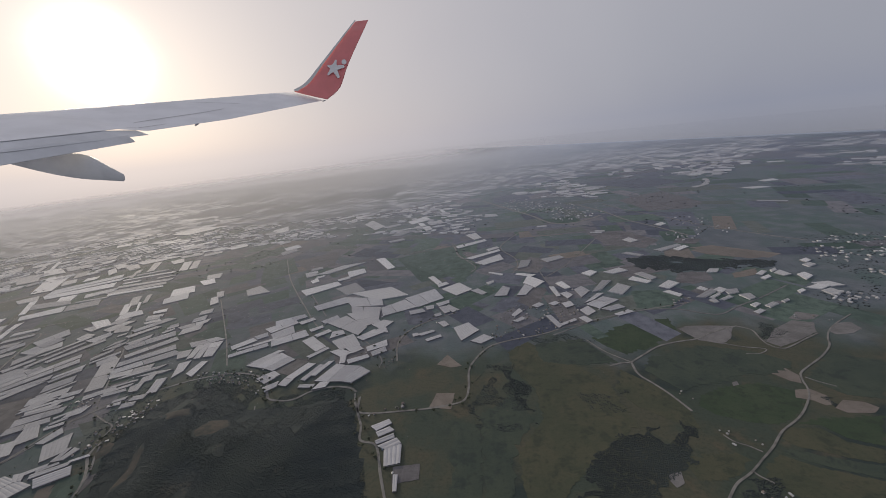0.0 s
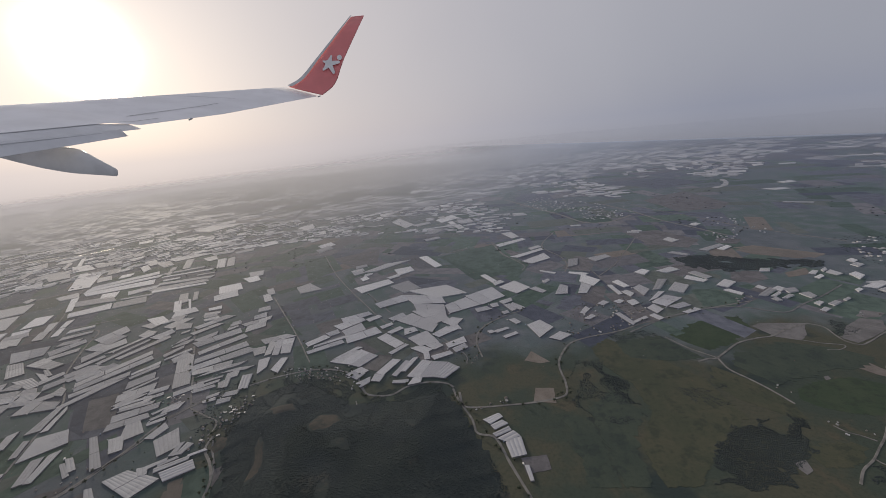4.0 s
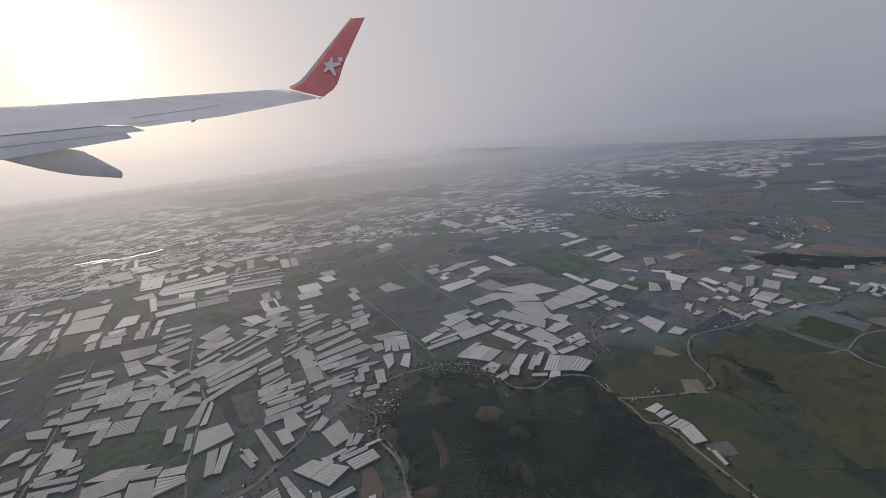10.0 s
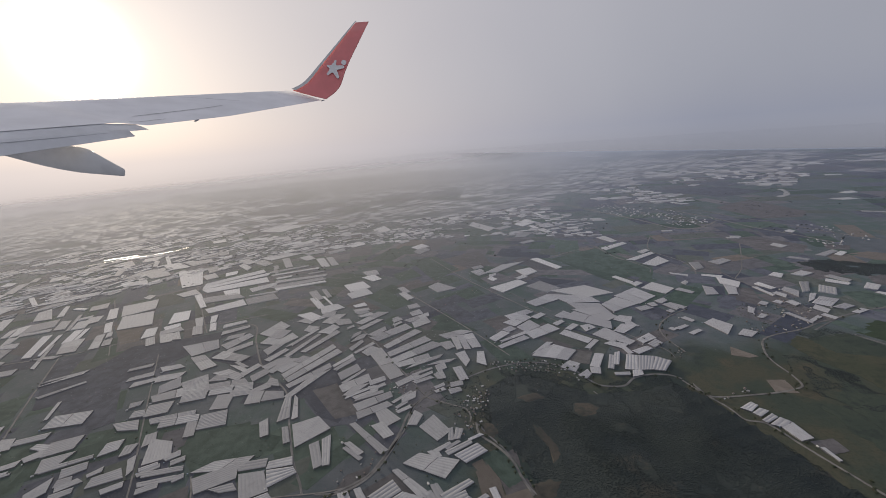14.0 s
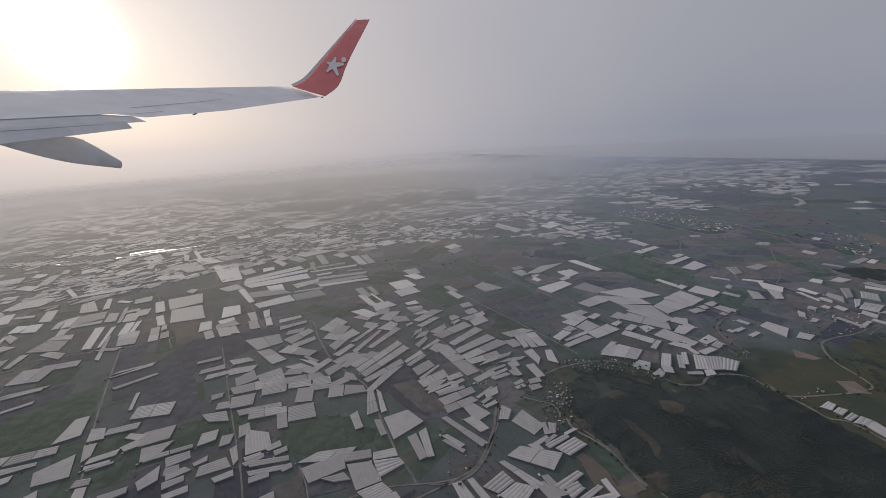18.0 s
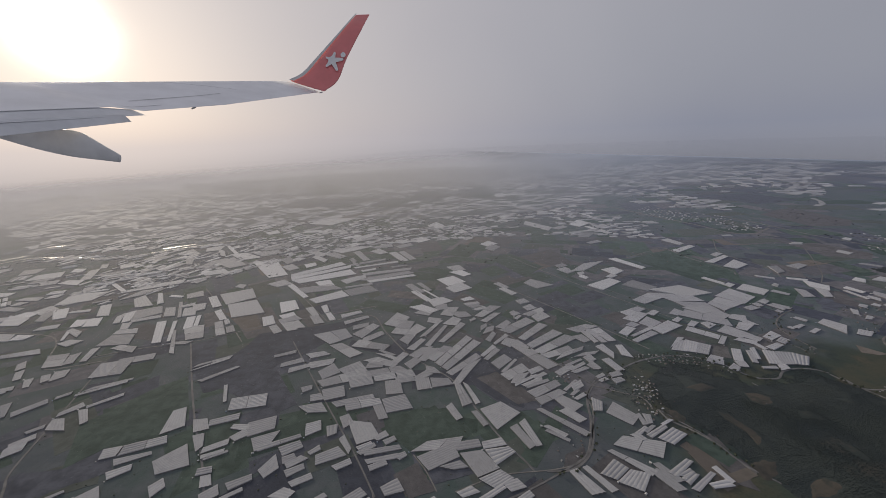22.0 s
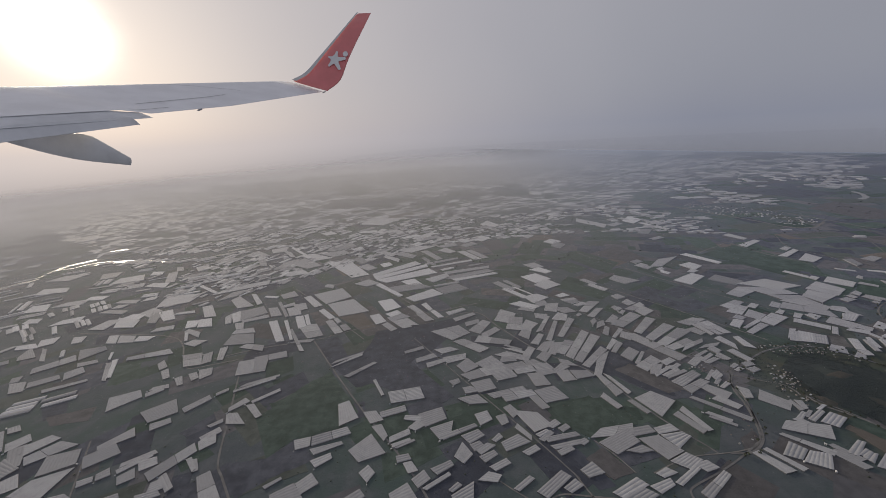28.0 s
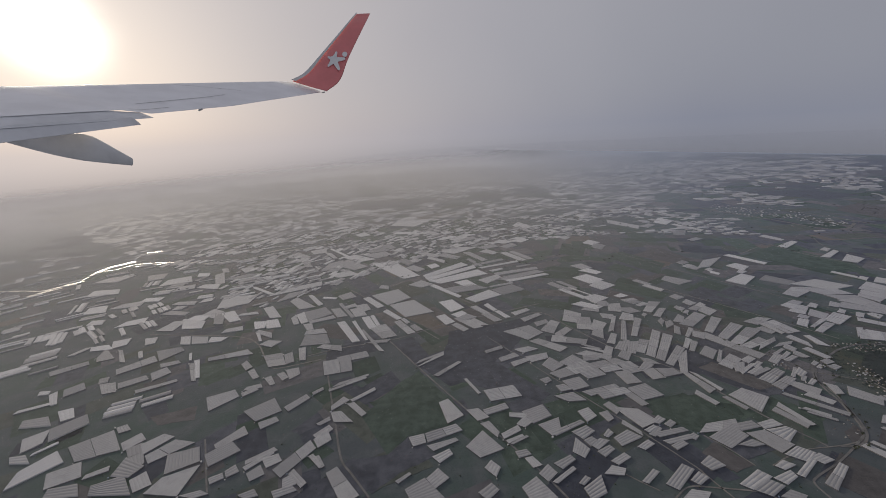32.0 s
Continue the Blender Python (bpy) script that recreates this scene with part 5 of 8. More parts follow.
field(2, (-42.1, 201.7), (-8.8, 216.4), (5.9, 176.6), (-2.5, 161.2), (-19.5, 173.0))
field(1, (119.9, 410.1), (196.7, 402.6), (210.4, 357.7), (163.3, 345.9))
field(2, (60.6, 133.6), (69.8, 133.1), (75.4, 125.7), (65.8, 117.3), (56.6, 119.9))
field(0, (-171.5, 54.8), (-165.6, 58.0), (-161.1, 49.9), (-166.9, 48.1))
field(2, (-177.1, 75.3), (-160.8, 78.1), (-156.9, 68.0), (-165.8, 63.8), (-174.0, 66.4))
field(1, (-251.2, 104.2), (-221.9, 123.4), (-213.1, 111.1), (-228.7, 94.5), (-238.6, 89.3))
field(2, (-268.5, 77.1), (-250.7, 97.1), (-242.1, 82.4), (-239.4, 71.9), (-251.8, 68.6), (-258.3, 61.0))
field(1, (-269.5, 60.2), (-258.3, 61.0), (-251.8, 67.6), (-244.2, 59.8), (-254.5, 54.5), (-261.1, 49.2))
field(6, (9.4, 99.4), (16.2, 103.5), (25.9, 92.0), (32.7, 80.9), (32.4, 76.7), (33.2, 67.4), (22.7, 61.0), (19.6, 57.2), (16.3, 54.7), (13.0, 51.2), (6.3, 51.6), (6.4, 61.4), (10.6, 67.2), (13.6, 70.8), (14.1, 80.6), (9.3, 90.8))
field(7, (-7.5, 72.1), (-1.6, 70.4), (-0.8, 62.7), (-2.1, 52.0), (-7.3, 52.3))
field(7, (-0.7, 73.4), (7.5, 79.6), (11.5, 71.0), (6.4, 63.6), (3.6, 51.7), (-1.2, 52.0), (-0.6, 64.1))
field(7, (17.5, 101.4), (32.5, 103.1), (35.4, 95.8), (38.2, 89.9), (25.4, 90.4), (18.2, 93.0))
field(7, (47.2, 91.4), (62.9, 95.0), (73.5, 90.7), (79.2, 85.2), (77.0, 82.6), (60.5, 80.0), (47.7, 77.5), (43.1, 86.0))
field(8, (50.9, 74.8), (59.1, 78.0), (66.3, 78.0), (71.2, 74.7), (70.5, 71.0), (65.4, 66.9), (60.6, 65.1), (55.7, 66.2), (50.6, 68.8), (48.5, 72.0))
field(8, (35.8, 102.7), (45.9, 108.8), (62.6, 112.1), (61.3, 104.9), (53.6, 98.1), (41.9, 93.2), (38.2, 97.9))
field(4, (71.3, 81.2), (75.7, 83.2), (76.6, 79.7), (74.8, 76.9), (73.1, 78.1))
field(4, (71.7, 75.0), (74.9, 74.9), (76.3, 72.6), (75.3, 69.8), (73.6, 69.6), (72.3, 71.5), (69.8, 72.5))
field(4, (74.7, 68.8), (78.3, 70.9), (81.7, 69.9), (82.9, 68.0), (80.5, 66.7), (75.7, 67.2))
field(6, (62.0, 64.2), (67.1, 63.8), (68.9, 60.0), (73.5, 57.8), (70.4, 54.8), (65.7, 56.6), (59.4, 59.7), (58.3, 61.7))
field(6, (54.8, 58.1), (59.2, 54.8), (67.1, 51.6), (63.9, 48.5), (52.0, 49.1), (47.8, 53.2))
field(7, (57.4, 59.1), (65.1, 56.0), (70.0, 54.4), (67.5, 52.0), (59.8, 55.5), (55.7, 58.3))
field(8, (68.0, 66.1), (81.9, 65.9), (74.3, 58.5), (69.7, 60.8), (67.9, 64.5), (63.9, 65.1))
field(6, (37.0, 58.3), (47.5, 59.2), (49.4, 57.1), (42.6, 53.3), (37.7, 53.4))
field(6, (37.6, 86.6), (44.4, 77.5), (45.8, 69.7), (44.9, 65.2), (40.6, 68.0), (35.7, 72.8), (33.1, 79.1))
field(7, (81.9, 82.0), (90.8, 87.5), (99.2, 82.7), (86.7, 70.6), (80.4, 72.2), (77.5, 78.5))
field(5, (62.1, 104.7), (65.5, 106.0), (77.9, 103.9), (72.4, 97.2), (69.0, 95.0), (64.0, 97.8))
field(5, (80.2, 94.6), (87.4, 100.7), (95.3, 104.6), (99.6, 102.4), (96.0, 97.4), (87.7, 93.8), (81.9, 91.7))
field(5, (95.2, 105.7), (100.5, 109.3), (104.8, 106.2), (101.2, 104.3), (96.7, 104.3))
field(5, (99.3, 97.5), (104.8, 101.2), (108.7, 101.3), (108.1, 97.4), (104.0, 95.5), (99.6, 95.6))
field(5, (33.1, 55.1), (35.5, 55.5), (34.8, 53.1), (33.0, 52.3), (32.6, 53.7))
field(5, (60.5, 78.9), (61.8, 79.2), (61.4, 77.9), (59.8, 77.5))
field(0, (-87.4, 63.7), (-86.9, 56.5), (-85.0, 51.1), (-91.0, 48.2), (-92.3, 55.5), (-95.1, 58.7))
field(4, (-94.5, 59.0), (-92.4, 55.2), (-91.5, 48.0), (-95.7, 46.3), (-96.4, 49.4), (-97.6, 57.2))
field(0, (-90.6, 52.6), (-92.5, 48.3), (-88.5, 46.0), (-88.5, 50.7))
field(0, (-127.9, 58.4), (-122.5, 60.7), (-122.9, 56.9), (-125.9, 54.5), (-129.8, 54.1))
field(1, (-160.9, 103.7), (-144.3, 106.8), (-132.2, 83.0), (-134.7, 75.7), (-141.2, 78.6), (-148.2, 86.9))
field(2, (-171.9, 75.4), (-158.1, 77.3), (-150.9, 68.1), (-152.3, 65.2), (-165.3, 62.8), (-170.0, 65.3))
field(3, (-120.0, 127.6), (-103.0, 123.5), (-107.1, 116.5), (-119.0, 119.4))



# ---- roads and tracks ----
def glide(points, steps=6):
    """A smooth line through the points."""
    p = [Vector((*q, 0)) for q in points]
    p = [p[0] * 2 - p[1], *p, p[-1] * 2 - p[-2]]
    line = []
    for i in range(1, len(p) - 2):
        a, b, c, d = p[i - 1 : i + 3]
        for k in range(steps):
            t = k / steps
            line.append(0.5 * (2 * b + (c - a) * t + (2 * a - 5 * b + 4 * c - d) * t * t + (3 * b - a - 3 * c + d) * t**3))
    return [*line, p[-2]]


LINES = []


def ribbon(name, width, points, material, lift, label, category, kind="structure", ragged=0.0):
    line = glide(points)
    if name != "river":
        LINES.append((width, line))
    verts, faces = [], []
    for k, p in enumerate(line):
        d = (line[min(k + 1, len(line) - 1)] - line[max(k - 1, 0)]).normalized()
        side = Vector((-d.y, d.x, 0))
        for e in (-1, -0.9, 0.9, 1):
            w = width / 2 * e * (1 + ragged * (noise.noise((p.x * 0.13, p.y * 0.13, e)) + 0.4 * noise.noise((p.x * 0.5, p.y * 0.5, e))))
            q = p + side * w
            verts.append((q.x, q.y, plain_z(q.x, q.y) + (lift if abs(e) < 1 else 0.0)))
    for k in range(len(line) - 1):
        for j in range(3):
            a = 4 * k + j
            faces.append((a, a + 4, a + 5, a + 1))
    ob = link_mesh(name, verts, faces, material)
    return tagged(ob, label, category, kind=kind)


def road(width, *points):
    return ribbon("road", width, points, ROAD, 0.07, "narrow grey asphalt country road", "road", ragged=0.1)


def track(width, *points):
    return ribbon("gravel_road", width, points, TRACK, 0.065, "pale gravel farm track", "road", ragged=0.3)


road(0.55, (-144.7, 137.6), (-124.9, 107.4), (-110.6, 85.0))
road(0.7, (-134.0, 53.8), (-128.3, 53.7), (-123.0, 56.9), (-119.4, 62.3), (-117.0, 69.1), (-115.0, 77.7), (-110.6, 84.3), (-104.4, 88.6), (-95.8, 93.4), (-87.7, 96.9), (-77.5, 98.6), (-69.8, 97.0), (-63.8, 93.4), (-60.2, 86.9), (-57.8, 84.4), (-51.7, 83.7), (-47.2, 86.9), (-41.5, 88.2), (-36.4, 87.2), (-33.9, 85.2))
track(0.5, (-110.6, 84.3), (-103.1, 80.4), (-98.7, 78.1), (-97.5, 75.1), (-97.8, 72.9))
track(0.6, (-96.2, 72.7), (-95.6, 68.4), (-91.8, 64.2), (-88.6, 59.5), (-87.3, 54.7), (-85.7, 50.5))
track(0.45, (-121.6, 162.5), (-95.1, 123.9), (-82.0, 103.2))
road(0.45, (-75.1, 159.6), (-59.1, 134.2))
road(0.45, (-49.1, 118.6), (-39.5, 113.8), (-30.3, 101.2), (-29.7, 95.8))
track(0.55, (-5.9, 128.4), (-15.8, 123.3), (-23.0, 117.1), (-25.7, 110.7), (-25.6, 104.5), (-24.7, 98.7))
track(0.6, (-34.2, 84.5), (-32.2, 78.8), (-29.3, 76.6), (-17.6, 76.6), (-12.2, 77.0), (-6.5, 78.0), (-4.0, 79.7), (-3.1, 84.4), (-2.9, 90.6), (-1.3, 95.5), (3.5, 102.3), (10.1, 105.3), (21.6, 107.8), (34.3, 112.5), (55.1, 117.7), (74.5, 121.0))
track(0.6, (-32.4, 82.9), (-31.6, 77.5), (-29.5, 72.4), (-28.5, 67.9), (-24.4, 66.0), (-22.2, 59.1), (-19.9, 52.4), (-18.6, 48.8), (-17.5, 45.6))
road(0.6, (-210.5, 136.7), (-191.7, 141.1), (-182.5, 125.1), (-170.8, 106.2), (-159.3, 94.9), (-154.3, 88.5), (-148.8, 76.1), (-142.8, 63.6), (-138.5, 56.8), (-137.0, 53.9))
road(0.5, (-210.5, 136.7), (-226.8, 159.2), (-259.8, 205.5))
track(0.4, (-242.2, 122.2), (-282.3, 171.0), (-294.2, 184.6))
track(0.4, (-187.7, 105.3), (-177.3, 100.0), (-165.1, 90.9), (-154.5, 88.9))
road(0.6, (-264.6, 123.8), (-246.4, 95.7), (-233.8, 77.1), (-222.7, 62.1), (-215.5, 51.0), (-211.7, 44.3))
road(0.6, (-289.9, 111.7), (-281.5, 88.4), (-276.8, 75.4), (-271.6, 61.0), (-267.5, 55.6), (-261.4, 48.1))
road(0.6, (-189.7, 151.0), (-215.2, 142.9), (-236.0, 137.0), (-251.0, 129.8), (-265.3, 123.7), (-285.1, 120.2), (-302.9, 113.8))
road(0.5, (-316.7, 71.8), (-304.7, 51.9))
track(0.6, (-385.6, 143.7), (-360.1, 140.1), (-336.5, 135.5), (-325.3, 128.1), (-316.8, 116.0), (-311.7, 109.5), (-307.2, 108.0), (-291.9, 112.2))
road(0.45, (-220.1, 120.5), (-197.8, 85.4), (-182.2, 61.4), (-175.0, 49.0))
track(0.35, (-166.8, 60.5), (-163.4, 55.4), (-160.7, 49.7))
track(0.9, (109.2, 296.0), (114.7, 270.2), (127.7, 235.4), (135.1, 211.8), (146.0, 190.5), (157.4, 172.1))
track(0.6, (-8.7, 221.0), (-4.6, 197.5), (3.1, 177.0), (0.9, 169.7))
track(0.6, (33.3, 232.5), (19.1, 206.0), (24.1, 184.2), (23.5, 171.5), (20.0, 163.2))
track(0.45, (-114.4, 221.2), (-94.9, 181.9), (-71.8, 144.3), (-58.9, 124.9), (-51.2, 120.1))
track(0.5, (32.5, 154.6), (44.8, 167.0), (61.2, 189.3), (72.1, 205.0))
road(0.6, (31.3, 176.6), (32.1, 167.1), (32.4, 153.7), (33.4, 144.1), (36.0, 132.8), (36.5, 121.7), (39.0, 114.0))
road(0.6, (24.7, 106.6), (38.5, 113.0), (48.8, 116.6), (60.6, 118.2), (69.1, 116.7), (74.9, 112.7), (79.5, 111.6), (87.5, 115.7), (97.9, 120.3), (112.2, 127.8))
track(0.6, (-42.0, 204.3), (-18.7, 216.7), (-7.9, 221.1), (-5.0, 195.9), (6.8, 177.7))
road(0.5, (-108.3, 87.6), (-114.0, 80.3), (-115.0, 73.1), (-118.7, 64.6), (-122.1, 58.8), (-125.9, 55.8), (-137.7, 49.8), (-148.5, 45.5), (-150.9, 43.6), (-150.8, 39.8))
track(0.45, (-186.4, 42.4), (-181.1, 45.2), (-174.3, 44.3), (-165.0, 42.5), (-162.9, 40.7))
track(0.4, (-175.9, 50.8), (-174.1, 45.4), (-172.6, 41.4))
track(0.35, (-195.6, 50.5), (-192.4, 47.6), (-188.9, 44.7))
track(0.6, (35.4, 88.7), (38.8, 89.6), (41.4, 89.7), (46.4, 92.9), (51.9, 96.2), (58.2, 97.8), (63.8, 98.5), (70.3, 101.4), (78.0, 103.6))
track(0.4, (33.6, 102.3), (36.6, 95.7), (39.5, 91.9), (41.4, 89.7))
track(0.6, (41.4, 89.7), (41.0, 84.5), (43.0, 80.0), (44.5, 76.4), (45.4, 73.4), (46.2, 70.4))
track(0.45, (78.2, 103.9), (81.0, 101.0), (79.9, 96.1), (79.8, 92.9), (81.7, 90.9), (85.5, 92.1), (90.5, 94.5), (95.8, 96.8))
track(0.3, (80.1, 95.2), (84.7, 96.0), (89.9, 98.3), (95.2, 100.1), (99.1, 101.5))
track(0.3, (69.2, 95.3), (72.9, 93.0), (77.6, 91.2), (74.7, 89.4), (71.5, 89.8))
track(0.42, (112.8, 105.5), (104.8, 101.2), (100.0, 98.0), (96.2, 94.3), (93.4, 90.7), (87.9, 86.6), (81.6, 83.0), (77.8, 80.7), (75.9, 78.0), (74.8, 75.5), (72.7, 72.6), (68.4, 68.7), (64.8, 66.2), (59.8, 63.5), (55.4, 60.0), (51.3, 57.2), (47.4, 54.6), (43.5, 52.6), (40.2, 49.8))
track(0.3, (77.3, 79.0), (78.8, 77.1), (80.9, 75.2))
track(0.35, (47.9, 54.7), (48.2, 53.8), (49.6, 52.2))
track(0.3, (52.5, 58.8), (51.0, 60.3), (49.2, 61.5), (48.2, 63.4))
road(0.45, (-95.7, 72.0), (-93.6, 68.2), (-90.1, 63.1), (-88.4, 58.7), (-87.2, 54.9), (-85.7, 51.6), (-82.7, 48.1), (-81.7, 45.6))
track(0.35, (-156.4, 49.4), (-147.5, 52.7), (-142.2, 53.6), (-131.4, 54.2), (-124.9, 56.1), (-121.1, 60.6), (-117.1, 70.1), (-113.7, 81.7))
track(0.3, (-61.2, 82.2), (-60.5, 80.5), (-59.8, 78.6))
track(2.0, (19.8, 361.4), (35.4, 317.5), (50.0, 279.4), (58.4, 250.4), (71.3, 244.9), (84.7, 251.7), (94.7, 258.7))
track(1.5, (91.3, 301.3), (100.2, 268.4), (104.2, 239.5), (111.8, 217.0), (117.8, 195.8))
track(0.7, (-83.0, 269.7), (-42.6, 283.1), (-2.7, 301.6))


RIVER = Mat("still_river_water", 0.34, spec=0.3)
RIVER.colour(RIVER.mix(RIVER.ramp(RIVER.noise(0.2, 2), 0.4, 0.6), (0.22, 0.215, 0.20), (0.27, 0.26, 0.245)))
RIVER.bump(RIVER.noise(3.0, 2), 0.05, 0.02)


def river(width, *points):
    return ribbon("river", width, points, RIVER.mat, 0.09, "winding river shining in the low sun", "water", ragged=0.3 if width > 5.5 else 0.9)


river(9.0, (421.6, 775.5), (365.6, 720.0), (345.3, 673.4), (342.3, 639.8), (317.0, 601.7), (281.6, 574.4), (269.6, 532.4), (277.7, 510.9))
river(6.5, (306.7, 471.9), (291.2, 447.7), (267.9, 428.8), (239.8, 405.5), (231.1, 385.3), (254.8, 402.9))
river(4.5, (228.6, 362.4), (220.9, 346.3), (208.1, 331.8), (196.3, 325.4))
river(1.4, (-566.2, 223.1), (-553.3, 222.5), (-525.6, 219.1), (-508.8, 217.9), (-500.3, 236.1), (-502.6, 249.0), (-491.7, 255.6), (-483.3, 265.5), (-459.9, 266.5), (-442.9, 264.1), (-423.9, 257.4), (-402.8, 257.1), (-390.3, 262.0), (-380.6, 270.6), (-360.7, 280.7), (-350.9, 284.6), (-337.6, 292.7), (-329.6, 304.5))
river(3.4, (-511.6, 207.2), (-506.3, 215.6), (-501.1, 223.1), (-497.1, 233.0))
river(4.0, (-502.6, 249.0), (-501.2, 263.5), (-490.9, 274.3))
river(1.9, (-480.3, 259.7), (-469.2, 261.9), (-458.7, 263.7))
river(3.5, (-499.9, 299.1), (-492.3, 301.6), (-483.2, 303.1))
river(2.4, (-384.0, 277.0), (-375.3, 282.4), (-363.7, 287.6))



def river_y(x):
    """How far ahead the river runs."""
    return 9999.0 if x > -300 or x < -525 else (272.0 if x < -400 else 266.0 + (x + 400.0) * 0.5)


# ---- far greenhouses, too many and too small to tell apart ----
TAKEN = {}
for width, line in LINES:
    for p in line:
        if p.y > 250:
            TAKEN.setdefault((int(p.x // 8), int(p.y // 8)), []).append((p.x, p.y))
for gx, gy, ga, ob in PLACED:
    for k in range(-2, 3):
        px, py = gx + math.cos(ga) * k * ob.dimensions.x * 0.1, gy + math.sin(ga) * k * ob.dimensions.x * 0.1
        TAKEN.setdefault((int(px // 8), int(py // 8)), []).append((px, py))


def free(x, y, r):
    i, j = int(x // 8), int(y // 8)
    for a in (-1, 0, 1):
        for b in (-1, 0, 1):
            for gx, gy in TAKEN.get((i + a, j + b), ()):
                if (gx - x) ** 2 + (gy - y) ** 2 < r * r:
                    return False
    return True


def clear_of_roads(x, y, r):
    for width, line in LINES:
        if any(abs(p.x - x) < r and abs(p.y - y) < r for p in line):
            return False
    return True


def strip(verts, faces, x, y, length, width, angle, height):
    base = len(verts)
    z = plain_z(x, y)
    ring = corners(x, y, length, width, angle)
    verts += [(px, py, z) for px, py in ring] + [(px, py, z + height) for px, py in ring]
    mid = [((ring[0][0] + ring[3][0]) / 2, (ring[0][1] + ring[3][1]) / 2, z + height * 1.35), ((ring[1][0] + ring[2][0]) / 2, (ring[1][1] + ring[2][1]) / 2, z + height * 1.35)]
    verts += mid
    b = base
    faces += [(b + 4, b + 5, b + 9, b + 8), (b + 8, b + 9, b + 6, b + 7), (b, b + 1, b + 5, b + 4), (b + 2, b + 3, b + 7, b + 6), (b + 1, b + 2, b + 6, b + 9, b + 5), (b + 3, b, b + 4, b + 8, b + 7)]


def far_houses(name, count, xs, ys, lengths, widths, gap, cover, label, seed):
    rng = random.Random(seed)
    verts, faces, made, tries = [], [], 0, 0
    while made < count and tries < count * 30:
        tries += 1
        x, y = rng.uniform(*xs), rng.uniform(*ys)
        if inland(x, y) < 25 or lost_in_haze(x, y):
            continue
        n = noise.noise((x / 75.0, y / 75.0, 1.7)) + 0.5 * noise.noise((x / 24.0, y / 24.0, 5.1))
        if x > -60 + 0.12 * y and y < 450 and n < 0.30:
            continue
        if n < cover or abs(y - river_y(x)) < 9 or not free(x, y, gap) or not clear_of_roads(x, y, 1.6):
            continue
        a = grain(x, y) + (90 if rng.random() < 0.1 else 0) + rng.uniform(-5, 5)
        l, w = rng.uniform(*lengths), rng.uniform(*widths)
        rows = rng.choice((1, 1, 2, 3, 4))
        c, s = math.cos(radians(a)), math.sin(radians(a))
        for k in range(rows):
            off = (k - (rows - 1) / 2) * (w + 0.25)
            px, py = x - s * off + c * rng.uniform(-0.1, 0.1) * l, y + c * off + s * rng.uniform(-0.1, 0.1) * l
            strip(verts, faces, px, py, l * rng.uniform(0.75, 1.0), w, a, rng.uniform(0.28, 0.42))
            TAKEN.setdefault((int(px // 8), int(py // 8)), []).append((px, py))
            made += 1
    ob = link_mesh(name, verts, faces, FILM_FAR)
    return tagged(ob, label, "greenhouses", kind="stuff")


ov, of = [], []


def outlying(x, y, length, width, angle, skew, splay, flare):
    """One more block of tunnels in the far field, joined with the others."""
    c, s = math.cos(radians(angle)), math.sin(radians(angle))

    def place(u, v):
        a, b = u * length + v * skew + u * v * splay, v * width + u * v * flare
        return x + a * c - b * s, y + a * s + b * c

    rv, rf, wv, wf = tunnel_mesh(place, -0.5, 0.5, max(2, min(8, round(width / 1.2))), 0.3, 0.06)
    for vs, fs in ((rv, rf), (wv, wf)):
        base = len(ov)
        ov.extend((px, py, pz + plain_z(px, py)) for px, py, pz in vs)
        of.extend(tuple(base + k for k in f) for f in fs)
    for k in range(-2, 3):
        px, py = place(k / 5, 0)
        TAKEN.setdefault((int(px // 8), int(py // 8)), []).append((px, py))


for row in (
    (-140.4, 142.7, 6.1, 2.6, 24, -0.9, 0.1, 0.8),
    (82.8, 120.5, 2.5, 2.3, -86, -0.4, 0.9, -0.7),
    (-229.3, 140.5, 8.7, 4.9, 24, -1.6, -1.8, 1.3),
    (-238.8, 140.1, 10.0, 4.9, -62, 0.3, -0.7, 0.5),
    (-210.5, 141.6, 8.8, 2.6, -61, 0.5, 0.1, 0.2),
    (-5.9, 149.9, 10.5, 9.2, -54, -0.0, -0.1, -1.2),
    (57.5, 136.3, 9.0, 5.4, 47, 0.4, 0.5, -0.2),
    (-201.0, 143.1, 9.6, 3.2, 26, -0.1, -0.5, -1.0),
    (92.9, 115.6, 3.3, 1.7, 27, 0.4, -0.3, -0.5),
    (38.0, 144.4, 7.1, 3.1, -73, -0.2, 0.4, -0.7),
):
    outlying(*row)
for row in (
    (73.7, 128.8, 5.6, 2.6, -58, 0.2, -0.9, -0.0),
    (-142.9, 145.9, 5.6, 3.3, 15, -1.5, 0.6, -0.8),
    (-166.5, 145.2, 11.6, 5.3, -38, 2.7, -1.4, -0.3),
    (-158.6, 146.0, 5.9, 5.6, 9, 1.6, -2.0, -0.6),
    (-258.5, 141.0, 5.7, 2.1, -57, -0.3, -0.5, 0.1),
    (-279.8, 134.7, 21.2, 1.5, -63, -0.0, 0.6, -0.5),
    (52.3, 140.9, 12.0, 2.8, 52, -2.1, 1.2, 0.8),
    (87.8, 121.8, 5.1, 1.3, 26, -0.4, 0.8, 0.2),
    (97.3, 114.7, 4.5, 1.8, 25, 0.2, -0.2, -0.1),
    (-119.3, 148.5, 5.0, 4.6, 22, -0.1, -0.5, 0.4),
):
    outlying(*row)
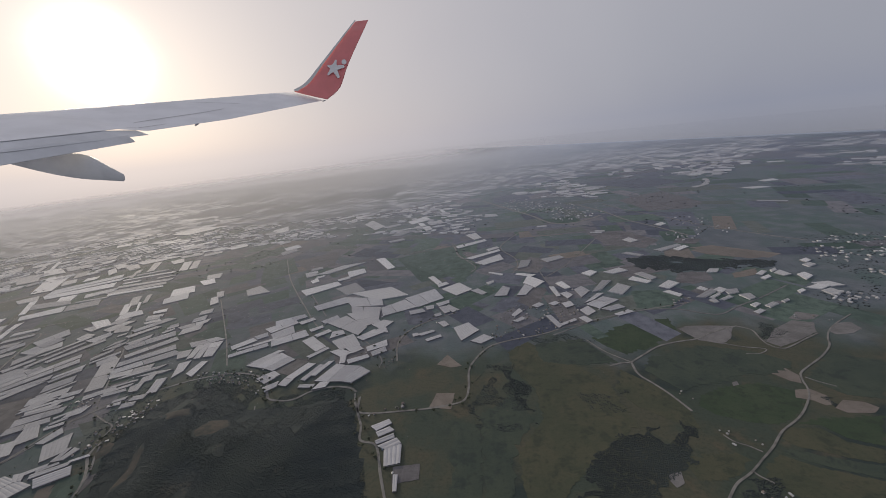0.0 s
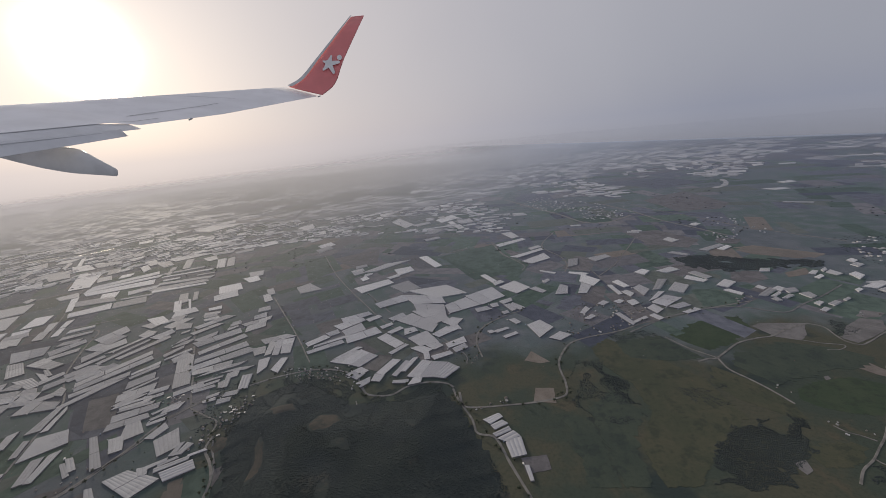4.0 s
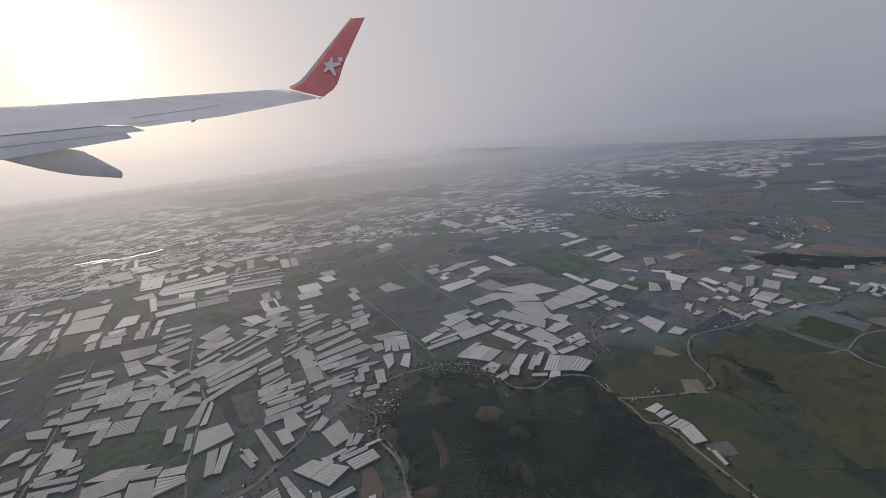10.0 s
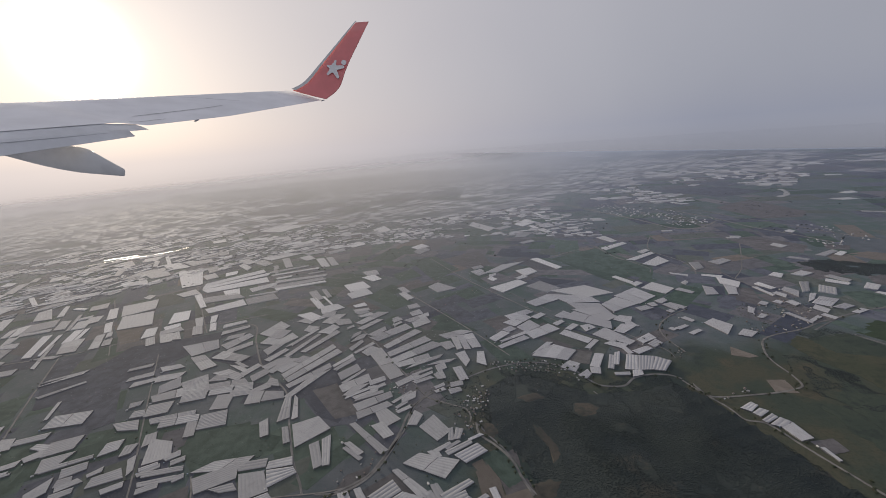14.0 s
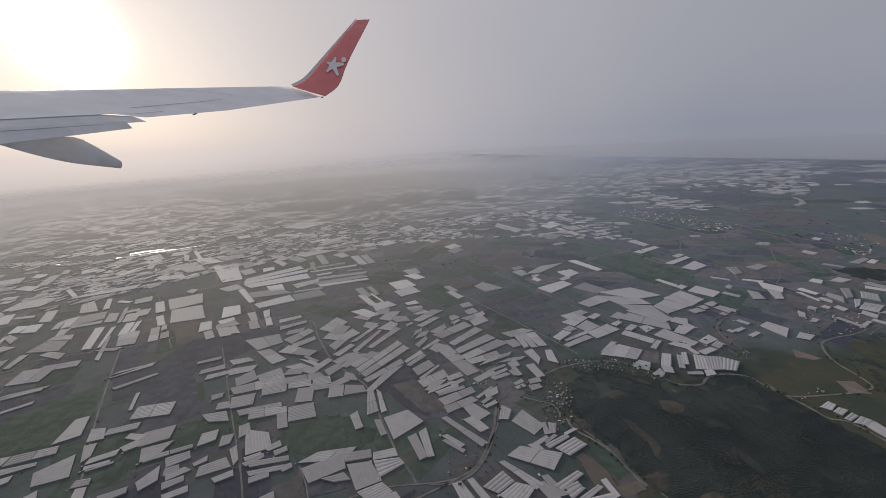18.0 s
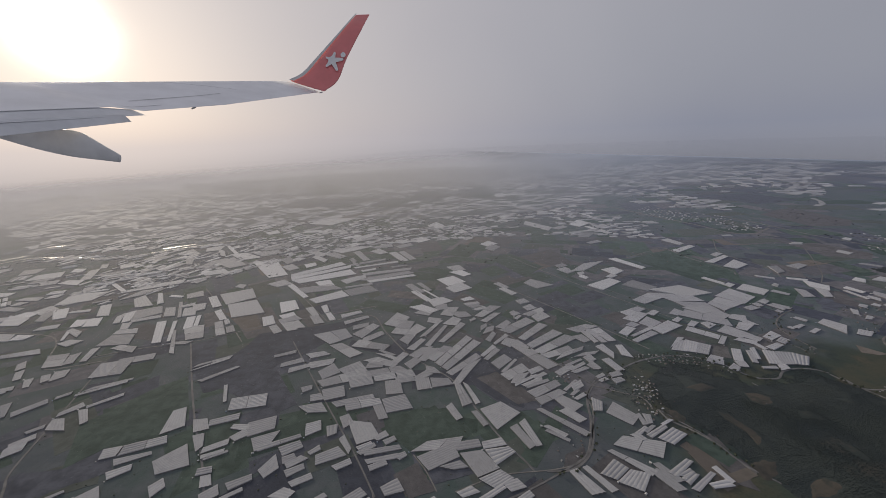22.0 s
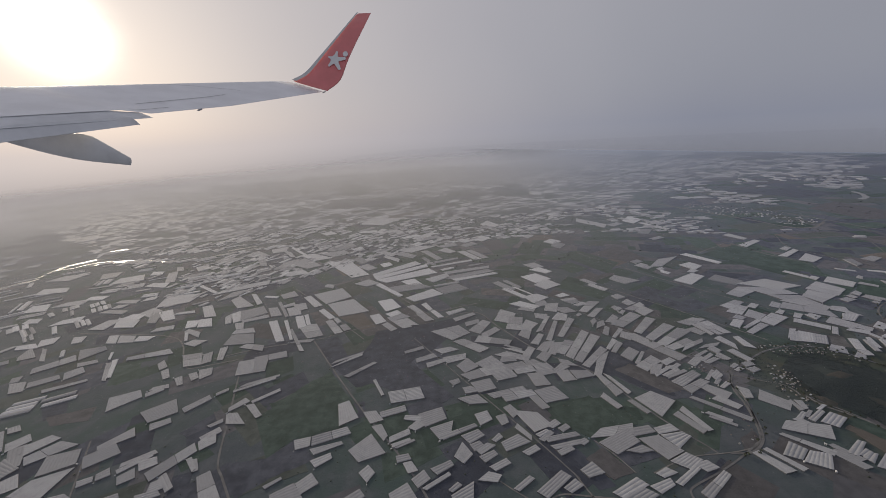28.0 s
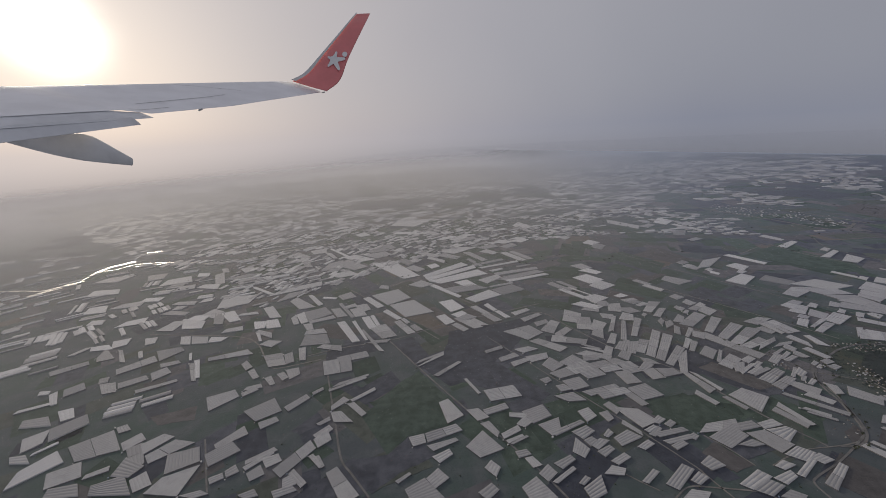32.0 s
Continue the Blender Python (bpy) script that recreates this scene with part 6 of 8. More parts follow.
for row in (
    (85.6, 124.1, 5.5, 1.2, 31, 0.2, 1.9, -0.1),
    (-231.5, 144.6, 6.3, 4.7, 37, -0.2, 0.8, -1.4),
    (-285.3, 134.3, 23.1, 3.6, -60, 1.1, 0.2, -0.5),
    (-298.9, 128.4, 11.8, 9.0, 1, -2.2, -3.4, -0.6),
    (-143.7, 148.6, 6.9, 2.5, 9, -0.9, 0.1, 0.0),
    (26.7, 150.8, 8.6, 7.4, -56, -3.2, 3.0, -0.4),
    (84.2, 126.3, 9.4, 2.3, 33, -0.2, 2.5, 0.1),
    (-39.6, 151.9, 15.6, 12.8, -42, 9.5, -3.2, -3.8),
    (8.9, 154.1, 3.8, 2.2, 36, 0.9, 0.2, -0.6),
    (-220.8, 147.7, 11.0, 3.1, -56, 0.7, -0.2, -0.8),
):
    outlying(*row)
for row in (
    (-361.8, 64.5, 10.3, 6.8, 52, 1.6, -3.6, 2.0),
    (95.1, 121.8, 3.9, 3.6, -87, -0.7, -0.7, -1.1),
    (-12.5, 156.6, 5.0, 3.3, 32, 0.6, -1.0, -0.2),
    (-276.6, 142.0, 13.2, 3.7, -65, 0.3, -0.8, -0.1),
    (-273.8, 143.6, 12.0, 1.9, -66, -0.2, 0.4, -0.1),
    (-215.2, 150.0, 8.7, 2.7, -64, -0.5, 0.1, -0.6),
    (103.3, 116.7, 3.2, 1.1, 25, 0.6, 0.6, -0.1),
    (85.0, 130.6, 2.9, 2.7, -66, -0.3, 0.2, -0.6),
    (-159.5, 152.9, 9.4, 7.9, 25, -1.0, -2.8, -2.4),
    (76.1, 136.5, 7.8, 4.0, 36, -0.2, 0.7, 0.3),
    (92.8, 126.5, 4.4, 3.5, 5, 1.2, 0.6, -1.0),
    (90.0, 128.4, 4.0, 3.0, 28, 0.3, 0.1, 0.0),
):
    outlying(*row)
for row in (
    (-145.6, 153.8, 5.6, 3.8, 21, -0.9, 0.1, 1.1),
    (68.1, 143.0, 7.5, 3.8, -49, 0.2, 0.9, -1.1),
    (-265.8, 148.6, 13.6, 2.9, -51, 0.1, 0.7, -0.1),
    (-301.2, 135.8, 9.4, 4.3, 6, -1.2, -2.9, 1.3),
    (24.8, 159.6, 8.1, 2.8, -29, 0.7, 1.0, 0.9),
    (-56.1, 160.7, 12.4, 9.2, -52, 1.0, 0.6, -1.4),
    (-16.3, 162.8, 10.5, 2.8, -64, -0.4, -0.7, -0.1),
    (-235.1, 155.2, 13.1, 7.9, -63, 0.5, -1.7, 0.8),
    (12.1, 164.3, 7.7, 1.7, -37, -0.7, 0.5, 0.5),
    (52.3, 155.3, 5.9, 4.2, 37, 0.2, -0.1, -1.2),
    (-319.4, 127.8, 7.1, 4.8, -17, 1.7, -0.2, 1.4),
    (-366.7, 72.1, 6.1, 1.2, 48, 0.3, -0.6, 0.4),
):
    outlying(*row)
for row in (
    (-256.8, 154.7, 18.6, 13.6, -56, 4.0, 1.4, 0.7),
    (-124.0, 161.4, 10.4, 3.4, -58, -0.2, -0.1, 0.5),
    (72.5, 147.0, 8.0, 3.7, -70, -0.1, -0.8, 0.2),
    (-168.5, 160.0, 16.5, 3.1, -56, 1.3, 1.0, -0.0),
    (-370.8, 68.1, 5.3, 3.2, 2, -3.7, -1.9, 0.9),
    (-71.8, 165.2, 17.3, 7.7, 32, -0.6, 0.5, -2.3),
    (-342.7, 111.0, 15.2, 1.9, -59, 0.7, 0.4, -0.3),
    (-306.0, 141.2, 7.4, 3.6, -62, 1.0, -0.7, -1.0),
    (-164.0, 162.5, 14.0, 1.1, -55, 0.6, -1.8, -0.3),
    (63.3, 154.8, 8.3, 4.2, 21, -1.1, 1.1, 0.7),
):
    outlying(*row)
for row in (
    (113.2, 122.7, 3.1, 1.5, 25, 0.9, -0.9, -0.2),
    (-284.1, 154.0, 10.4, 5.8, -63, 1.2, 0.0, -0.3),
    (-367.7, 81.2, 9.8, 7.3, 46, 0.3, -0.6, -1.0),
    (-217.2, 163.9, 17.2, 8.5, 30, -1.5, 0.5, 2.4),
    (-301.4, 148.1, 12.3, 3.4, 22, -0.7, -0.2, 1.0),
    (-107.2, 169.4, 11.8, 8.3, -50, 1.5, 4.1, 2.5),
    (121.2, 120.4, 4.5, 3.9, 17, 0.7, -0.6, -0.1),
    (-373.7, 75.6, 7.5, 5.7, -54, -0.8, -1.1, -1.7),
    (-125.9, 169.2, 8.9, 3.2, -58, 0.3, -0.3, -0.4),
    (-149.3, 169.0, 10.9, 9.8, 36, 0.6, 0.4, 2.9),
    (-282.2, 158.9, 9.0, 5.5, -59, 0.9, -1.7, -1.6),
):
    outlying(*row)
for row in (
    (120.6, 124.7, 6.0, 3.1, 22, -1.7, 0.7, -0.4),
    (-294.5, 154.8, 11.9, 4.6, -59, 2.2, -0.3, 0.5),
    (-327.2, 134.0, 9.4, 1.4, -60, 1.0, -0.5, -0.4),
    (27.3, 174.5, 10.4, 4.7, 72, -2.4, 1.8, 0.4),
    (-291.0, 157.3, 21.2, 1.6, -59, -0.1, -0.3, -0.1),
    (-172.7, 170.3, 14.8, 4.1, -58, 0.1, -0.6, 0.1),
    (-326.3, 137.5, 10.5, 3.0, -29, -2.5, -3.7, 0.9),
    (-64.0, 175.3, 6.0, 3.4, 34, -0.3, 0.8, 1.0),
    (111.7, 135.9, 4.3, 1.8, 25, 0.9, 1.1, 0.0),
    (-202.2, 171.0, 14.5, 9.6, 23, -2.3, -0.5, 0.9),
    (-167.6, 172.4, 13.2, 2.2, -60, 0.4, -1.0, -0.2),
    (98.8, 146.4, 4.5, 3.2, 47, -1.8, 0.1, -0.2),
):
    outlying(*row)
for row in (
    (-79.2, 176.0, 4.9, 3.8, -58, -1.1, 0.9, -0.3),
    (-277.9, 165.0, 17.2, 3.9, -53, 0.4, 0.1, 0.2),
    (125.4, 126.1, 4.9, 4.4, -58, 2.7, -0.8, -1.3),
    (-289.8, 161.7, 6.4, 3.5, 31, -0.5, 1.0, 1.0),
    (-315.6, 149.2, 10.2, 2.8, -63, -1.3, 3.2, -0.3),
    (-305.8, 155.3, 11.8, 11.4, 31, 0.1, -1.6, -1.8),
    (-374.4, 87.6, 7.6, 3.8, -44, 1.5, -0.8, -0.6),
    (-312.5, 151.2, 12.4, 3.8, -62, -0.8, 0.9, -1.1),
    (113.0, 140.1, 5.4, 1.9, 36, -0.3, -0.0, -0.3),
    (41.9, 177.9, 10.7, 5.1, 22, 0.1, 0.1, -1.5),
    (-351.3, 120.7, 6.8, 1.0, -60, 0.3, 0.5, -0.1),
):
    outlying(*row)
for row in (
    (-268.1, 170.9, 16.4, 15.1, -55, 1.6, -2.1, -1.5),
    (-237.5, 174.6, 24.6, 3.0, -51, -0.2, 0.3, -0.7),
    (11.5, 183.8, 14.8, 7.3, 33, 1.3, 5.0, 1.9),
    (-78.4, 181.6, 4.5, 3.2, 27, 1.8, -0.1, -0.9),
    (-152.8, 179.1, 12.0, 10.8, -58, 1.6, -0.5, 0.7),
    (119.3, 138.3, 4.2, 3.8, -77, -0.7, 1.3, -0.9),
    (-59.2, 183.6, 9.1, 8.6, 28, 0.9, -0.4, -2.6),
    (-326.0, 146.9, 9.7, 6.0, -63, 2.2, 1.2, 0.9),
    (-226.7, 176.5, 18.9, 9.1, 14, -6.2, -1.0, 0.8),
    (124.5, 134.6, 4.9, 3.8, 27, 2.6, -1.7, -0.9),
):
    outlying(*row)
for row in (
    (-382.1, 84.3, 9.0, 4.7, 6, -3.5, -3.1, 1.4),
    (-204.5, 178.3, 14.9, 2.0, 16, -0.1, 0.5, 0.6),
    (118.8, 141.9, 3.6, 1.5, 28, 1.9, 0.4, 0.1),
    (-84.6, 185.4, 5.7, 4.4, 36, 0.3, -0.0, 1.3),
    (-332.2, 146.4, 8.1, 5.4, -69, 1.7, -1.8, -1.6),
    (-347.2, 134.4, 7.4, 4.4, -2, 0.0, 2.6, -1.3),
    (-86.0, 189.4, 6.5, 4.1, 27, -0.0, 0.1, 0.0),
    (79.2, 174.2, 8.0, 3.2, -48, 1.1, -0.5, -0.4),
    (-225.2, 183.8, 9.7, 7.6, -57, 2.9, 1.8, -1.3),
    (9.0, 194.5, 20.7, 3.5, 30, -0.5, 2.9, -1.0),
):
    outlying(*row)
for row in (
    (-187.1, 187.2, 27.5, 3.4, 16, -1.4, 0.3, -0.7),
    (-344.1, 143.3, 8.8, 4.2, 13, 0.1, -2.6, 1.1),
    (-294.6, 175.5, 8.3, 7.8, -56, 0.6, 1.7, -0.2),
    (-71.6, 192.3, 19.7, 6.0, 42, -8.8, -6.9, 1.8),
    (-377.4, 106.8, 4.2, 3.2, -59, 0.6, 0.1, -0.4),
    (-209.1, 188.5, 14.0, 6.8, 34, 0.6, 2.7, -2.1),
    (-45.7, 194.8, 21.6, 4.5, -63, 0.5, -1.4, -0.7),
    (-146.3, 190.4, 10.5, 6.4, -49, 1.8, -1.4, -1.9),
    (-252.0, 186.7, 10.1, 8.6, -39, 2.8, 1.3, -1.7),
    (-355.7, 134.9, 8.0, 6.4, -5, -4.3, 1.2, -0.8),
    (-189.0, 190.6, 29.1, 3.0, 19, -2.5, 3.6, -0.9),
):
    outlying(*row)
for row in (
    (-274.3, 185.8, 6.0, 4.5, -23, -1.9, -1.6, 0.7),
    (-85.4, 195.9, 6.4, 4.4, 25, 0.4, -0.5, -0.1),
    (-312.2, 173.0, 17.6, 2.5, -55, 0.6, -1.6, 0.7),
    (134.2, 144.2, 4.4, 2.7, 21, 0.6, -0.1, -0.2),
    (-388.1, 97.0, 9.8, 2.2, -46, 0.1, 0.9, -0.6),
    (-332.0, 160.4, 16.6, 4.9, -55, 2.1, 2.2, 0.3),
    (-319.6, 169.3, 17.8, 6.3, -47, 1.0, 6.2, 1.9),
    (-390.9, 92.3, 9.5, 1.9, 24, -0.2, -1.6, -0.2),
    (-190.3, 192.7, 27.5, 3.1, 19, -0.8, 0.7, 0.3),
    (-362.7, 135.4, 8.8, 4.1, -60, 2.7, 0.8, -0.1),
):
    outlying(*row)
for row in (
    (14.5, 203.3, 7.7, 3.8, 31, 0.9, -0.7, -0.6),
    (-228.3, 194.9, 33.9, 8.9, 23, -2.9, 2.5, 2.7),
    (136.7, 148.8, 4.3, 2.6, 26, 1.2, 0.4, -0.3),
    (98.4, 178.9, 15.0, 3.1, 24, -0.1, 1.7, -0.9),
    (-148.8, 199.6, 9.1, 7.5, -63, 1.8, 0.9, -1.5),
    (103.3, 176.9, 8.3, 2.9, 30, 0.4, 0.5, -0.3),
    (-191.1, 198.9, 29.4, 4.2, 13, -0.2, 2.5, -0.8),
    (-344.5, 160.3, 9.7, 2.7, 8, 0.1, -3.4, 0.8),
    (-395.4, 100.9, 4.0, 2.4, 2, -1.2, 0.4, -0.4),
    (-203.3, 203.2, 9.1, 3.0, 21, -0.1, 0.9, -0.4),
    (-352.8, 158.3, 15.2, 5.7, -49, 1.8, -0.4, -1.7),
):
    outlying(*row)
for row in (
    (-232.4, 202.9, 36.7, 5.4, 30, 1.0, 1.5, -0.2),
    (-358.5, 157.0, 14.7, 5.1, -66, 2.1, 0.4, -1.5),
    (-184.7, 207.9, 10.1, 2.6, 16, -0.4, 0.5, -0.8),
    (87.6, 196.5, 6.4, 5.5, -70, -0.8, 1.0, 0.1),
    (-328.9, 181.5, 11.7, 6.8, 71, -7.2, 2.0, 2.0),
    (2.9, 217.5, 20.8, 4.5, 29, 0.5, 0.4, -1.4),
    (-380.3, 137.0, 6.9, 4.7, -60, 1.6, -1.6, -1.4),
    (-236.6, 208.8, 33.9, 6.6, 36, 0.7, -1.7, 2.0),
    (-369.3, 152.0, 12.7, 8.8, -11, -6.4, 4.4, -2.7),
    (-200.0, 212.7, 28.6, 2.7, 18, -0.4, 1.4, 0.6),
):
    outlying(*row)
for row in (
    (-214.2, 216.1, 9.4, 2.1, -61, -0.2, 1.6, -0.2),
    (-328.2, 192.8, 27.5, 7.3, 24, 5.5, -9.2, -0.1),
    (-365.1, 163.4, 9.5, 7.9, -28, -1.3, -1.2, -0.7),
    (-256.8, 215.2, 12.1, 7.1, -48, 0.4, 0.2, -0.3),
    (-370.4, 159.3, 9.6, 5.7, -6, 0.9, -2.2, 1.7),
    (-206.4, 218.9, 23.4, 3.3, 22, 0.0, 1.4, -0.6),
    (-379.5, 151.6, 10.5, 7.9, 81, -0.9, -1.3, -2.4),
    (-244.5, 218.1, 7.5, 7.0, -62, -0.3, -0.9, 0.2),
    (-394.3, 136.7, 7.5, 6.6, -62, 0.2, -1.4, -1.6),
    (-269.8, 215.6, 40.2, 12.4, -55, 5.3, -5.4, -3.7),
    (-304.7, 212.2, 13.6, 9.8, 22, -4.4, -0.3, 2.9),
    (5.4, 233.6, 14.1, 6.5, -73, -1.0, -0.8, -1.8),
):
    outlying(*row)
for row in (
    (-217.8, 224.4, 9.2, 3.4, -60, -0.8, -0.3, -0.5),
    (-359.7, 178.7, 18.3, 14.3, 11, 1.0, 3.9, -4.3),
    (-400.8, 133.1, 8.6, 4.7, 8, -3.5, -3.0, 1.4),
    (-187.2, 228.0, 23.4, 5.0, -62, 1.0, 0.0, -0.4),
    (-181.5, 229.7, 22.2, 4.4, -63, 0.3, 0.7, 0.3),
    (-350.8, 192.3, 21.2, 2.3, -38, 0.0, 0.1, -0.1),
    (-408.6, 131.2, 7.2, 2.6, 65, -2.0, -0.1, 0.1),
    (-242.5, 231.4, 16.8, 4.6, -45, -3.5, -1.1, 0.1),
    (-264.2, 230.6, 14.6, 6.8, -52, -0.3, -1.7, 0.3),
    (-46.8, 241.6, 10.4, 4.4, 23, -0.3, 0.8, 0.4),
    (-213.8, 233.6, 24.4, 4.6, -62, 0.8, -1.7, -0.5),
    (-121.0, 239.6, 11.3, 8.4, 56, 3.7, 0.8, 1.2),
):
    outlying(*row)
for row in (
    (-387.6, 166.9, 14.0, 4.2, -12, 1.1, -3.2, -0.3),
    (-232.7, 237.5, 17.5, 6.8, -41, 0.9, -3.4, -2.0),
    (116.3, 221.9, 6.6, 3.9, 30, 0.7, -0.0, -0.8),
    (-202.4, 241.3, 12.6, 7.1, -49, 0.4, 0.7, -2.1),
    (-379.4, 182.7, 6.1, 5.1, 18, 1.6, -1.3, 0.4),
    (-303.8, 230.4, 24.5, 11.8, -42, 0.5, 4.4, -3.5),
    (-390.2, 173.8, 5.8, 4.6, 5, 1.2, 0.7, -0.8),
    (-122.6, 249.0, 10.2, 9.4, 41, 0.8, 0.3, 1.4),
    (-404.9, 158.5, 11.5, 6.7, 19, 1.6, -4.0, 2.0),
    (-247.6, 243.9, 18.1, 6.1, -41, -0.9, 1.4, -1.1),
    (-317.4, 232.1, 16.7, 8.5, 85, -7.5, -0.8, 0.5),
    (-390.9, 180.2, 12.7, 4.5, -5, 0.1, -3.4, 1.3),
):
    outlying(*row)
for row in (
    (-226.3, 251.5, 21.4, 12.1, 32, -10.1, -7.5, -2.7),
    (-185.0, 254.1, 11.9, 7.2, 33, 0.8, 1.4, 0.8),
    (-45.7, 261.4, 15.0, 8.6, 57, -2.6, -2.1, 2.6),
    (-201.5, 254.6, 14.1, 7.4, 25, -0.8, 3.6, 2.0),
    (-301.5, 245.5, 22.1, 10.3, -40, 6.4, 0.5, 2.6),
    (-286.5, 250.9, 16.2, 12.9, 20, -6.6, 5.7, -3.9),
    (-27.7, 268.8, 12.7, 5.4, -73, -0.9, -0.3, -0.7),
    (-338.3, 239.4, 17.0, 4.7, -61, 3.6, -1.5, -1.4),
    (-136.5, 267.0, 8.0, 7.0, 37, 0.5, -0.8, -1.1),
    (-206.4, 263.7, 16.3, 4.5, 33, -0.2, 1.8, 0.6),
    (-186.4, 265.5, 11.3, 8.6, 34, -1.7, 1.4, 1.0),
    (-391.1, 205.3, 14.0, 6.9, -11, -1.6, -4.9, 2.1),
):
    outlying(*row)
for row in (
    (-173.9, 269.1, 12.9, 11.5, -55, -0.1, -1.3, 0.4),
    (-426.7, 161.0, 7.7, 5.7, 1, -2.0, -1.2, -0.1),
    (-376.3, 220.4, 15.0, 6.9, 37, -8.1, 0.9, -2.1),
    (-324.5, 256.7, 20.0, 3.3, -57, 5.7, -7.0, -1.0),
    (-33.0, 282.5, 11.3, 4.1, -74, -0.2, -2.4, -0.4),
    (-285.0, 267.6, 18.9, 12.5, 46, 0.7, 6.6, 3.8),
    (-416.3, 188.7, 11.4, 5.8, 0, -0.1, 0.3, 0.0),
    (-22.9, 285.5, 11.8, 10.7, 21, 0.9, 1.6, 1.5),
    (-391.7, 219.2, 23.6, 5.7, -61, 0.1, 2.5, -0.1),
    (-406.8, 205.6, 10.8, 8.2, 20, 1.0, -3.8, 0.1),
    (-425.5, 182.6, 14.1, 7.0, 13, 2.2, -4.8, 2.1),
    (-320.7, 264.2, 29.9, 2.5, -51, -0.9, 1.7, 0.2),
):
    outlying(*row)
for row in (
    (-216.1, 279.4, 17.0, 7.2, 22, 0.4, -1.2, -2.2),
    (-56.9, 287.8, 14.0, 6.7, 31, 0.1, 2.2, -0.9),
    (-379.6, 235.0, 11.7, 7.6, -55, 0.0, -1.4, -1.8),
    (-138.6, 288.8, 12.9, 4.9, -66, -2.2, 1.9, -0.9),
    (-220.1, 287.3, 23.0, 8.2, 53, -0.3, 2.9, -2.5),
    (-350.0, 261.4, 21.0, 6.3, -47, -0.6, -0.0, 1.9),
    (-232.6, 287.3, 15.8, 6.2, 32, -1.9, 1.4, 1.9),
    (-370.8, 251.0, 13.9, 11.3, -22, -2.0, -0.6, 0.8),
    (-337.7, 269.7, 12.2, 11.6, -71, -0.9, 2.4, -3.5),
    (-36.9, 299.0, 19.7, 12.5, 46, 5.0, 2.1, 3.0),
    (-74.0, 297.6, 31.1, 10.1, -60, -6.9, 3.1, 0.4),
    (-441.2, 178.1, 10.5, 10.6, 11, -3.5, -2.3, 1.0),
):
    outlying(*row)
for row in (
    (-396.7, 236.0, 10.9, 4.1, -57, 2.1, -0.8, -0.1),
    (-408.7, 229.5, 8.3, 7.0, -1, -2.9, 1.3, -2.1),
    (-421.0, 219.8, 16.8, 12.7, 20, -0.4, -5.9, 2.2),
    (-161.6, 313.4, 20.5, 13.1, -68, -6.0, 5.3, 1.3),
    (203.7, 252.2, 15.4, 4.0, -34, 0.3, 0.8, -0.1),
    (-259.3, 311.8, 12.6, 11.9, -46, -3.9, 4.4, 2.5),
    (-273.3, 313.5, 15.9, 7.9, -2, 0.6, -3.5, 1.0),
    (-18.5, 328.5, 14.0, 3.7, -75, -3.0, 2.6, -1.1),
    (-33.2, 328.3, 11.1, 7.8, 53, 5.1, 1.5, 0.8),
    (-442.8, 230.5, 12.7, 11.0, -63, 1.8, -2.8, -3.3),
    (-459.4, 205.7, 17.7, 9.8, 5, -3.6, -1.8, -2.0),
    (-310.7, 316.2, 12.8, 10.4, -53, 0.3, 3.1, -1.5),
):
    outlying(*row)
for row in (
    (-276.4, 323.0, 18.0, 6.5, 46, 0.9, 0.9, 2.0),
    (-408.8, 282.6, 12.3, 6.4, 37, -0.7, -0.9, -0.8),
    (-473.6, 231.1, 17.2, 11.5, 3, 5.5, -0.9, 3.0),
    (-268.8, 354.4, 31.7, 28.5, -13, 7.0, 11.1, 8.5),
    (-434.5, 289.2, 12.8, 6.0, 34, -1.2, -0.4, -0.3),
    (228.5, 299.6, 14.1, 7.3, -5, -3.0, 1.3, -2.2),
    (255.7, 323.2, 12.3, 7.6, 8, 1.9, 3.2, 1.3),
    (-359.4, 396.2, 12.2, 3.3, 48, 7.6, 0.0, 0.0),
    (-383.0, 391.4, 14.2, 8.7, -20, -5.5, -5.0, 2.6),
    (-469.1, 374.5, 9.5, 8.3, -60, 2.0, 0.0, 0.0),
    (268.3, 399.2, 15.5, 13.3, -32, 0.7, 0.3, -0.2),
    (313.7, 430.8, 13.9, 9.1, 62, -3.9, 0.2, 0.2),
):
    outlying(*row)
for row in (
    (337.5, 420.7, 14.9, 9.1, -21, 2.2, -0.7, -2.6),
    (320.7, 469.2, 23.8, 7.5, 34, 10.0, -2.1, -0.8),
):
    outlying(*row)

tagged(link_mesh("outlying_greenhouses", ov, of, FILM_FAR), "pale greenhouse blocks on the outlying plain", "greenhouses", kind="stuff")
far_houses("greenhouse_belt", 420, (-620, -300), (130, 300), (7, 17), (1.2, 2.4), 6.5, -0.32, "dense belt of small plastic greenhouses near the river", 11)
far_houses("near_greenhouse_rows", 40, (-430, -340), (55, 135), (7, 15), (1.4, 2.8), 9.0, -0.2, "rows of plastic greenhouses among dark fields", 12)
def far_cover(turn, r):
    """How thickly greenhouses stand on the far plain, by bearing and distance."""
    x, y = HUB.x + r * math.sin(turn), r * math.cos(turn)
    n = noise.noise((turn * 4.0, 2600.0 / r, 1.7)) + 0.6 * noise.noise((turn * 13.0, 7000.0 / r, 5.1))
    if x > 5 and r < 400 or x > 120 and r < 520:
        return n - 0.62          # open fields round the walled compound
    if turn > 0.78:
        return n - 0.12          # sparse towards the hills of the east
    return n + (0.30 if r < 520 else 0.42)


